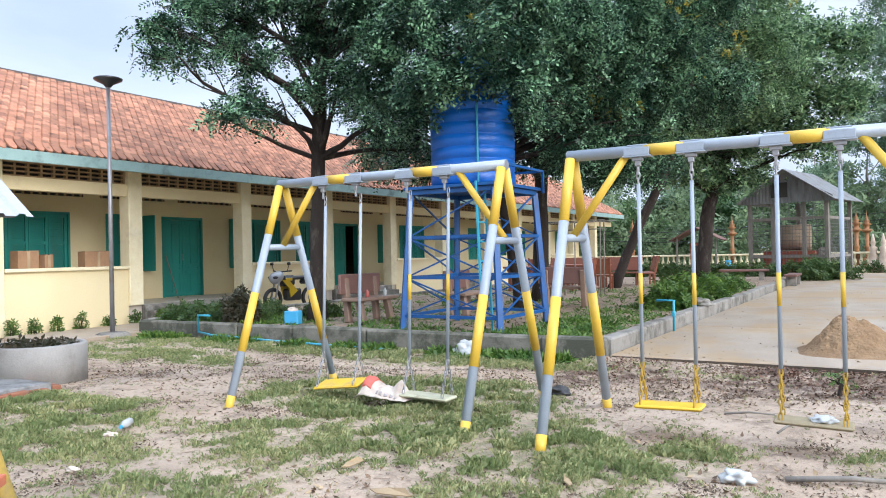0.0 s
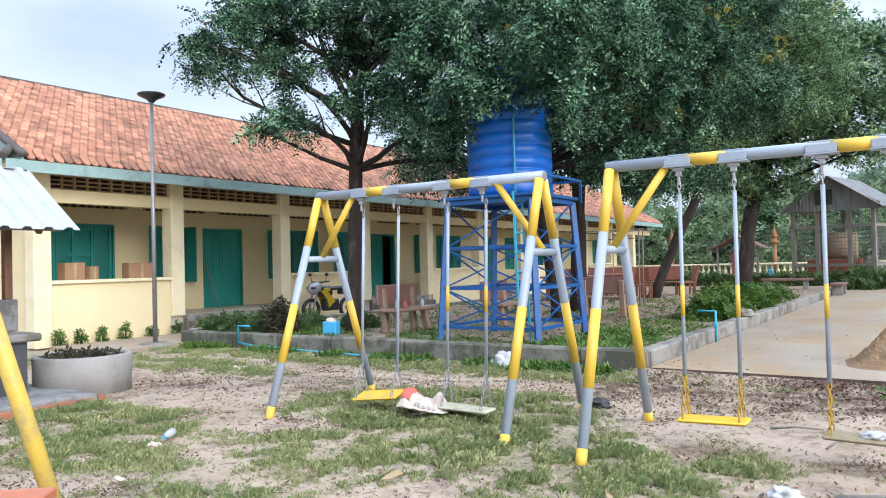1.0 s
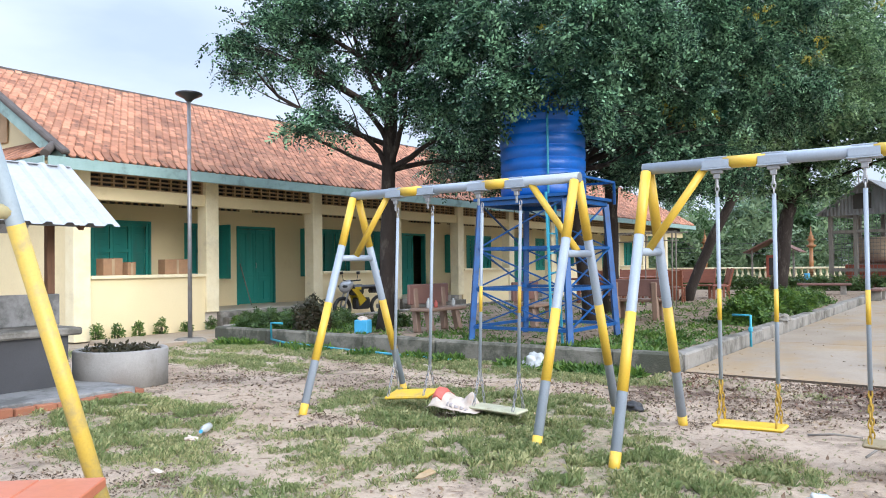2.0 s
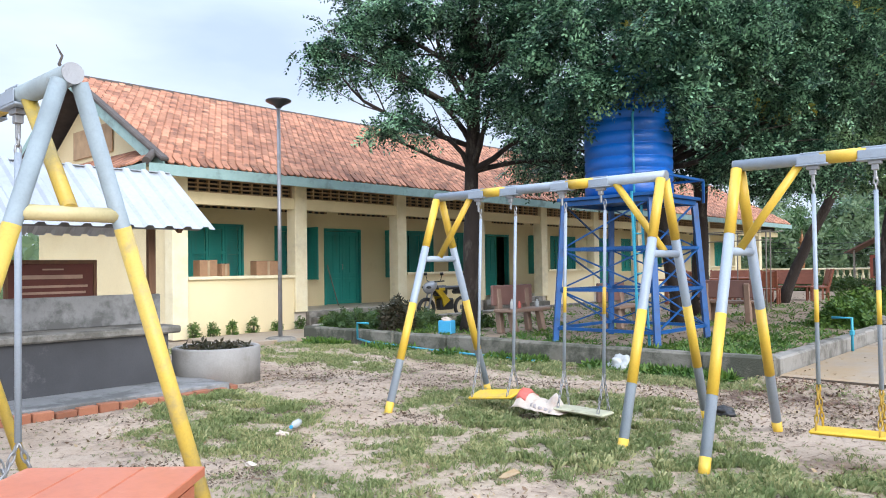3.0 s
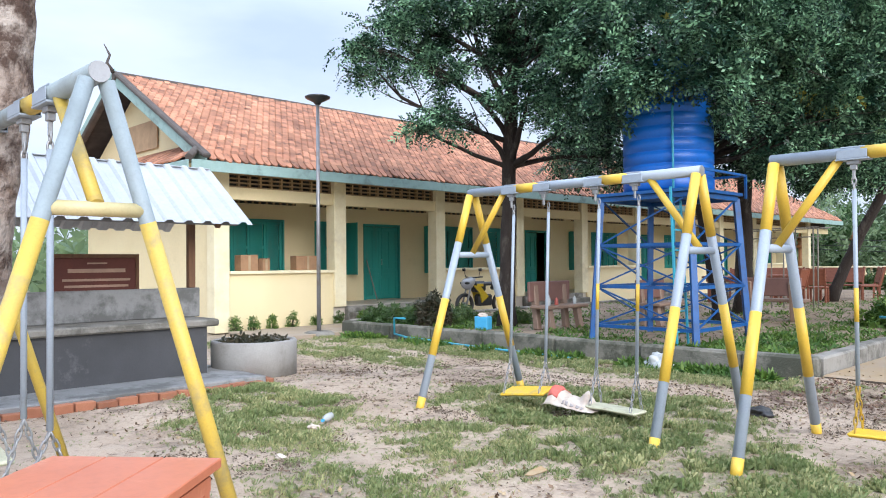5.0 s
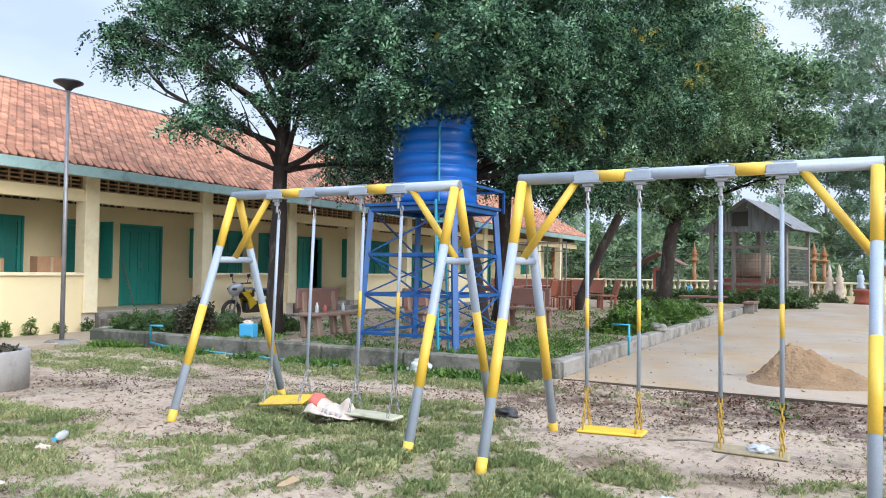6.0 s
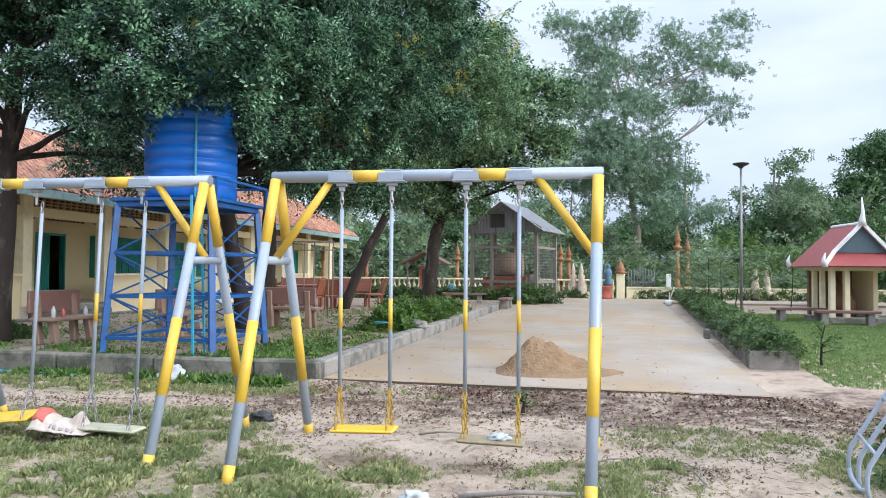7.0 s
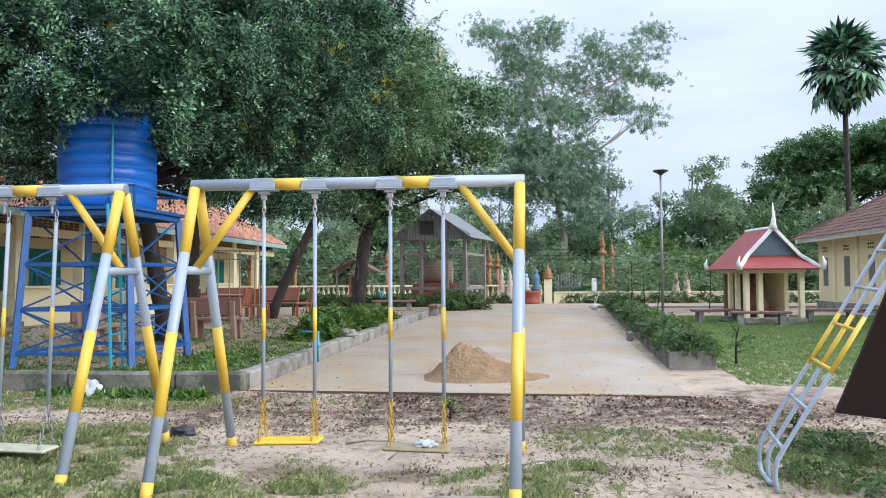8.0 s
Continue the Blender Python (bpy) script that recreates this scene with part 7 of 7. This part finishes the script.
for k in range(52):
    x = -CW - 0.3 + k * (2 * CW + 0.6) / 51
    z1 = CH + 1.2 - abs(x) * 0.58
    gv += [(x, -0.16 - 0.02 * (k % 2), CH - 0.15), (x, -0.16 - 0.02 * (k % 2), max(z1, CH - 0.1))]
gf = [(2 * k, 2 * k + 2, 2 * k + 3, 2 * k + 1) for k in range(51)]
gs = mesh_from("gable_sheet", gv, gf, ZINC_OLD, cg)
gs.modifiers.new("thickness", "SOLIDIFY").thickness = 0.01
part("gable_hatch", boxes((-0.6, -0.22, CH + 0.1, 0.1, -0.19, CH + 0.75)), DARK, cg)
kl = thing("kiln", "red masonry block with a cement drum on it", "kiln", pose(-3.9, 37.6, 0))
part("base", boxes((-1.05, -0.8, -0.05, 1.1, 0.9, 1.25), (1.1, -0.8, -0.05, 1.7, 0.3, 0.6), bevel=0.03), BRICKRED, kl)
part("drum", tubes(([(-0.75, 0, 1.85), (0.85, 0, 1.85)], 0.58), seg=24), mat("tan_cement_drum", (0.42, 0.33, 0.25), (0.33, 0.25, 0.18), 0.9), kl)
part("side_urn", lathe(bmesh.new(), [(0.25, 0.6), (0.38, 0.9), (0.3, 1.2), (0.1, 1.4)], 14, (1.35, -0.3, 0)), CONC, kl)
tagged(part("hydrant", tubes(([(-6.2, 35.3, 0), (-6.2, 35.3, 0.9)], 0.12), ([(-6.5, 35.3, 0.6), (-5.9, 35.3, 0.6)], 0.07), seg=10), BIN_BLUE), "light blue pump standing by the hedge", "pump")

# spirit house
sh = thing("spirit_house", "small red shrine box under a tilted roof", "shrine", pose(-8.9, 42.0, 0))
part("box", boxes((-0.35, -0.4, 0.6, 0.4, 0.4, 1.75), bevel=0.02), BRICKRED, sh)
part("stand", boxes((-0.7, -0.5, -0.05, 0.7, 0.5, 0.6), bevel=0.02), mat("pink_plaster", (0.5, 0.3, 0.25), None, 0.8), sh)
part("door_panel", boxes((-0.2, -0.42, 0.7, 0.2, -0.401, 1.6)), DARK, sh)
for s in (-1, 1):
    bm = bmesh.new()
    slab_poly(bm, [(s * 1.35, -0.9, 1.85), (s * 1.35, 0.9, 1.85), (0, 0.9, 2.55), (0, -0.9, 2.55)][::s], 0.05)
    part("roof_slope", bm, OLD_TILE, sh)
for x in (-1.0, 1.0):
    part("post", boxes((x - 0.04, -0.6, 0, x + 0.04, -0.52, 2.0)), WOOD_G, sh)

# ---- litter on the playground ----
def crumple(name, label, category, at, size, material, seed, flat=0.5, group=""):
    bm = bmesh.new()
    bmesh.ops.create_icosphere(bm, subdivisions=4, radius=1.0)
    for v in bm.verts:
        k = 1 + 0.55 * noise.noise(v.co * 1.6 + Vector((seed, 0, 0))) + 0.14 * noise.noise(v.co * 5 + Vector((0, seed, 0)))
        v.co = Vector((v.co.x * size[0] * k, v.co.y * size[1] * k, max(v.co.z * k * size[2] + size[2] * flat, -0.01)))
    ob = part(name, bm, material, smooth=True)
    ob.matrix_world = at
    return tagged(ob, label, category, group)


sack = thing("plastic_sack", "torn white printed sack with a red patch on the grass", "sack", pose(-4.30, 5.95, 0.06, 0, 0, 2))


def sack_height(x, y):
    """Folds of the limp sack over its own bed, x 0 to 0.56 and y -0.16 to 0.16."""
    hump = 0.15 * math.exp(-((x - 0.10) / 0.085) ** 2) + 0.07 * math.exp(-((x - 0.27) / 0.10) ** 2) + 0.135 * math.exp(-((x - 0.42) / 0.050) ** 2) * math.exp(-((y - 0.03) / 0.08) ** 2)
    fold = 0.5 - abs(noise.noise(Vector((x * 11, y * 11, 3)))) + 0.5 * (0.5 - abs(noise.noise(Vector((x * 25, y * 25, 5)))))
    rim = max(0.0, 1 - (y / 0.165) ** 2) * min(1.0, 12 * x + 0.1) * min(1.0, 7 * (0.57 - x))
    return 0.02 + (hump + 0.05 * fold) * (0.15 + 0.85 * rim)


def sack_sheet(name, x0, x1, y0, y1, lift, material, label=""):
    bm = bmesh.new()
    nu, nv = max(4, int((x1 - x0) * 90)), max(4, int((y1 - y0) * 80))
    g = []
    for i in range(nu + 1):
        g.append([])
        for j in range(nv + 1):
            x, y = x0 + (x1 - x0) * i / nu, y0 + (y1 - y0) * j / nv
            wob = 0.035 * noise.noise(Vector((x * 7, y * 7, 9)))
            g[-1].append(bm.verts.new((x + wob, y + 0.03 * noise.noise(Vector((x * 6, y * 6, 2))), sack_height(x, y) + lift)))
    for i in range(nu):
        for j in range(nv):
            bm.faces.new((g[i][j], g[i + 1][j], g[i + 1][j + 1], g[i][j + 1]))
    ob = part(name, bm, material, sack, label, smooth=True)
    ob.modifiers.new("thickness", "SOLIDIFY").thickness = 0.003
    return ob


PRINT = mat("grey_print", (0.40, 0.36, 0.35), None, 0.6)
sack_sheet("sheet", 0.0, 0.56, -0.16, 0.16, 0.0, BAGW)
sack_sheet("red_patch", 0.01, 0.16, -0.11, 0.11, 0.007, mat("faded_red_sack", (0.62, 0.12, 0.09), (0.50, 0.12, 0.09), 0.6, scale=12), "faded red printed end")
for k in range(5):
    sack_sheet("lettering_mark", 0.22 + 0.05 * k, 0.25 + 0.05 * k, -0.135, -0.10, 0.006, PRINT)
crumple("plastic_bag", "crumpled clear plastic bag on the sand", "bag", pose(-0.72, 4.95, 0), (0.09, 0.065, 0.05), FILM, 2.0, group="loose litter")
crumple("plastic_bag", "crumpled grey plastic bag against the kerb", "bag", pose(-5.0, 9.25, 0), (0.16, 0.12, 0.14), FILM, 5.0, group="loose litter")
crumple("plastic_bag", "black plastic bag by the swing leg", "bag", pose(-2.75, 7.1, 0), (0.11, 0.09, 0.06), BLACK, 7.0, group="loose litter")
crumple("plastic_bag", "pale wrapper lying on the swing seat", "wrapper", pose(-0.32, 5.98, 0.195), (0.08, 0.06, 0.03), FILM, 8.0, group="loose litter")
crumple("stone", "pale broken stone on the ground", "stone", pose(-3.2, 15.6, 0.3), (0.22, 0.18, 0.1), CONC, 9.0)
for k, (x, y, s) in enumerate(((-5.35, 3.95, 0.07), (-7.1, 4.2, 0.06), (-8.6, 7.6, 0.06), (-4.7, 3.2, 0.05), (-6.4, 8.6, 0.07))):
    crumple("scrap", "small white scrap of paper on the ground", "scrap", pose(x, y, 0), (s, s * 0.6, s * 0.35), BAGW, 20.0 + k, group="loose litter")
bt = thing("bottle", "clear plastic bottle lying on the grass", "bottle", pose(-5.55, 4.28, 0.04, 90, 0, 35), "loose litter")
part("body", lathe(bmesh.new(), [(0.03, 0), (0.034, 0.01), (0.034, 0.14), (0.014, 0.19), (0.013, 0.21)], 12), FILM, bt)
part("cap", lathe(bmesh.new(), [(0.016, 0.21), (0.016, 0.23)], 10), BIN_BLUE, bt)
for k, (x, y, a, l, r0) in enumerate(((-0.1, 5.15, 12, 0.75, 0.018), (-0.6, 6.5, 70, 0.35, 0.01), (0.5, 6.2, 30, 0.3, 0.008), (-0.95, 6.9, 5, 0.4, 0.01), (1.1, 5.9, 100, 0.35, 0.008))):
    o = part("stick", tubes(([(-l / 2, 0, 0.01), (0, 0.03 * l, 0.035), (l / 2, 0, 0.03)], [r0, r0 * 0.9, r0 * 0.7]), seg=7), WOOD_G)
    o.matrix_world = pose(x, y, hills(x, y), 0, 0, a)
    tagged(o, "grey fallen stick on the sandy ground", "stick", "fallen sticks")


# overhead wires beyond the wall
for z, y, sag in ((3.1, 46.2, 0.25), (2.8, 46.4, 0.3), (2.45, 46.3, 0.2)):
    o = part("overhead_wire", tubes(([(-32 + 4 * k, y, z + 0.4 * math.sin(k * 0.9) - sag) for k in range(15)], 0.018), seg=4), BLACK)
    tagged(o, "thin dark wire strung beyond the boundary wall", "wire", "overhead wires")


# ---- grass, weeds and dead leaves ----
def blades(n=7, seed=1):
    r = np.random.RandomState(seed)
    v, f = [], []
    for k in range(n):
        a = r.uniform(0, 6.28)
        h = r.uniform(0.5, 1.0)
        lean = r.uniform(0.3, 1.1)
        d = np.array([math.cos(a), math.sin(a), 0])
        s = np.array([-math.sin(a), math.cos(a), 0]) * 0.045
        p = d * r.uniform(0, 0.25)
        o = len(v)
        v += [p - s, p + s, p + d * lean * h * 0.45 + s * 0.8 + [0, 0, h * 0.62], p + d * lean * h + [0, 0, h * (0.95 - 0.55 * lean)]]
        f.append((o, o + 1, o + 2, o + 3))
    return np.array(v), f


BLADES = blades(8)
rg = np.random.RandomState(21)
pts, siz = [], []
tries = 400000
xs_, ys_ = rg.uniform(-13, 4, tries), rg.uniform(1.2, 9.4, tries)
for x, y, u, v in zip(xs_, ys_, rg.uniform(0, 1, tries), rg.uniform(0, 1, tries)):
    if x < -7.9 and y < 5.2:
        continue
    g = grass_amount(x, y)
    if noise.noise(Vector((x * 2.6, y * 2.6, 4))) + 0.5 * noise.noise(Vector((x * 7, y * 7, 4))) < -0.05:
        g *= 0.18
    if u < g * 0.85 + 0.02:
        pts.append((x, y, hills(x, y) - 0.012))
        siz.append((0.018 + 0.060 * v * v) * (0.5 + 1.0 * g))
tagged(scatter("grass", np.array(pts), np.array(siz), BLADES, GRASS, None, 31, 0.12), "uneven tufts of green grass on damp earth", "grass", kind="stuff")
n_ = 46000
lx, ly = rg.uniform(3.4, 15, n_), rg.uniform(9.6, 30, n_)
keep = (lx > 3.12 + 0.066 * (ly - 12.8) + 0.45) & (ly > 11.2 - 0.1 * lx)
lp = np.stack([lx, ly, np.full(n_, -0.02)], -1)[keep]
tagged(scatter("lawn", lp, rg.uniform(0.05, 0.10, len(lp)), BLADES, LAWN, None, 32, 0.12), "bright green mown lawn before the shrine", "lawn", kind="stuff")
n_ = 22000
bx, by = rg.uniform(-12.1, -3.35, n_), 9.72 + 14 * rg.uniform(0, 1, n_) ** 1.6
keep = np.array([(u < ((0.75 if y < 12.5 else 0.4) if x > -4.9 else 0.8 if x < -9.4 and y < 12 else 0.06 + 0.25 * (noise.noise(Vector((x, y, 8))) > 0.12))) for x, y, u in zip(bx, by, rg.uniform(0, 1, n_))])
bp_ = np.stack([bx, by, np.full(n_, 0.235)], -1)[keep]
tagged(scatter("bed_grass", bp_, rg.uniform(0.06, 0.16, len(bp_)), broad(6, 0.9, 0.22, 8), LEAF_BED, None, 33, 0.5), "leafy green weeds in the raised bed", "grass", kind="stuff")
n_ = 4600
kx = rg.uniform(-12, -3.2, n_)
kp = np.stack([kx, 9.42 - np.abs(rg.normal(0, 0.16, n_)), np.full(n_, -0.01)], -1)[np.array([noise.noise(Vector((x * 1.1, 0, 5))) > -0.1 for x in kx])]
tagged(scatter("weeds", kp, rg.uniform(0.05, 0.21, len(kp)), broad(7, 0.9, 0.26, 4), LEAF_BED, None, 34, 0.5), "rank weeds growing along the foot of the kerb", "weeds", kind="stuff")


def chip(seed=1):
    """A curled dead leaf."""
    v = np.array([(-0.5, 0, 0.12), (0, 0.24, 0.0), (0.5, 0, 0.16), (0, -0.24, 0.02), (0, 0, -0.03)])
    return v, [(0, 4, 1), (1, 4, 2), (2, 4, 3), (3, 4, 0)]


CHIP = chip()
n_ = 60000
lx = rg.uniform(-11, 5.5, n_)
ly = rg.uniform(1.5, 9.45, n_)
dens = np.array([0.05 + 0.8 * max(0.0, noise.noise(Vector((x * 0.55, y * 0.9, 9)))) + (0.55 if y > 7.4 and x > -4 else 0.0) for x, y in zip(lx, ly)])
keep = (rg.uniform(0, 1, n_) < dens) & ~((lx < -7.9) & (ly < 5.2))
lp = np.stack([lx, ly, np.array([hills(x, y) for x, y in zip(lx, ly)]) - 0.002], -1)[keep]
lp = lp[np.argsort([mulch_amount(p[0], p[1]) < 0.25 for p in lp], kind="stable")]
half = len(lp) * 2 // 3
tagged(scatter("leaf_litter", lp[:half], rg.uniform(0.018, 0.065, half), CHIP, LITTER, None, 35, 0.35), "brown dead leaves strewn over the earth", "dead leaves", kind="stuff")
tagged(scatter("leaf_litter", lp[half:], rg.uniform(0.018, 0.06, len(lp) - half), CHIP, LITTER_PALE, None, 36, 0.35), "pale dry leaves strewn over the earth", "dead leaves", kind="stuff")
centres = np.stack([rg.uniform(-10, 4.5, 560), 1.4 + 8.0 * rg.uniform(0, 1, 560) ** 0.8], -1)
centres = centres[np.array([noise.noise(Vector((x * 0.45, y * 0.6, 21))) > -0.12 for x, y in centres])]
cp_ = np.concatenate([c + rg.normal(0, 1, (90, 2)) * rg.uniform(0.05, 0.22, 2) for c in centres])
cp_ = cp_[(cp_[:, 1] < 9.4) & ~((cp_[:, 0] < -7.9) & (cp_[:, 1] < 5.2))]
cp_ = np.stack([cp_[:, 0], cp_[:, 1], np.array([hills(x, y) for x, y in cp_]) - 0.006], -1)
tagged(scatter("leaf_litter", cp_, rg.uniform(0.010, 0.040, len(cp_)), CHIP, LITTER_MUD, None, 45, 0.45), "dark crumbs of rotted leaf and mud in drifts", "dead leaves", kind="stuff")


def twig():
    """A thin three-sided fallen twig."""
    v = np.array([(-0.5, -0.016, 0.01), (-0.5, 0.016, 0.01), (-0.5, 0, 0.035), (0.08, 0.03, 0.02), (0.08, 0.06, 0.02), (0.08, 0.045, 0.05), (0.5, 0.0, 0.03), (0.5, 0.012, 0.03), (0.5, 0.006, 0.045)])
    f = []
    for o in (0, 3):
        for k in range(3):
            f.append((o + k, o + (k + 1) % 3, o + 3 + (k + 1) % 3, o + 3 + k))
    return v, f


n_ = 4200
tx_, ty_ = rg.uniform(-10, 5, n_), rg.uniform(1.5, 9.4, n_)
keep = np.array([noise.noise(Vector((x * 0.8, y * 0.8, 12))) + 0.35 * noise.noise(Vector((x * 3, y * 3, 12))) > 0.02 for x, y in zip(tx_, ty_)]) & ~((tx_ < -7.9) & (ty_ < 5.2))
tp_ = np.stack([tx_, ty_, np.array([hills(x, y) for x, y in zip(tx_, ty_)]) - 0.004], -1)[keep]
tagged(scatter("twigs", tp_, rg.uniform(0.03, 0.12, len(tp_)), twig(), LITTER, None, 39, 0.06), "broken brown twigs strewn over the earth", "twigs", kind="stuff")
n_ = 700
dp = np.stack([rg.uniform(-3, 2.5, n_), 9.6 + 20 * rg.uniform(0, 1, n_) ** 2, np.full(n_, 0.092)], -1)
dp = dp[(np.abs(dp[:, 0] + 3.0) < 0.5) | (rg.uniform(0, 1, n_) < 0.3)]
tagged(scatter("leaf_litter", dp, rg.uniform(0.03, 0.07, len(dp)), CHIP, LITTER_PALE, None, 37, 0.25), "dry leaves blown against the kerb of the drive", "dead leaves", kind="stuff")
n_ = 5200
ex_ = rg.uniform(-3.0, 5.0, n_)
ey_ = 9.42 - np.abs(rg.normal(0, 0.55, n_)) - 0.25 * np.clip(ex_ - 2.5, 0, 2)
ep_ = np.stack([ex_, ey_, np.array([hills(x, y) for x, y in zip(ex_, ey_)]) + rg.uniform(0, 0.008, n_)], -1)
ep_ = ep_[np.array([0.35 + 1.3 * noise.noise(Vector((x * 0.8, y * 1.6, 15))) for x, y in zip(ex_, ey_)]) > rg.uniform(0, 0.9, n_)]
tagged(scatter("leaf_litter", ep_, rg.uniform(0.025, 0.065, len(ep_)), CHIP, LITTER_RED, None, 44, 0.4), "reddish brown leaf mulch before the drive", "dead leaves", kind="stuff")
n_ = 2500
sp_ = np.stack([rg.uniform(-12, -3.4, n_), rg.uniform(9.8, 30, n_), np.full(n_, 0.243)], -1)
tagged(scatter("leaf_litter", sp_, rg.uniform(0.03, 0.08, n_), CHIP, LITTER, None, 38, 0.3), "dead leaves on the soil under the trees", "dead leaves", kind="stuff")
for k, (x, y, s) in enumerate(((-2.45, 3.75, 0.15), (-2.2, 3.6, 0.11), (-3.0, 4.1, 0.10), (-1.6, 4.4, 0.09))):
    o = mesh_from("dry_palm_husk", [(-s, 0, 0.02), (-s * 0.3, s * 0.28, 0.03), (s * 0.6, s * 0.18, 0.05), (s, 0, 0.02), (s * 0.3, -s * 0.2, 0.02), (-s * 0.5, -s * 0.22, 0.015)], [(0, 1, 2, 3, 4, 5)], LITTER_PALE)
    o.modifiers.new("thickness", "SOLIDIFY").thickness = 0.008
    o.matrix_world = pose(x, y, hills(x, y), 0, 0, 40 * k)
    tagged(o, "large dry fallen leaf sheath on the ground", "dead leaf", "large dry leaves")


# ---- nearest roof tiles, one by one ----
for m in pieces[:294]:
    shared("tile", tile_me, school, m)
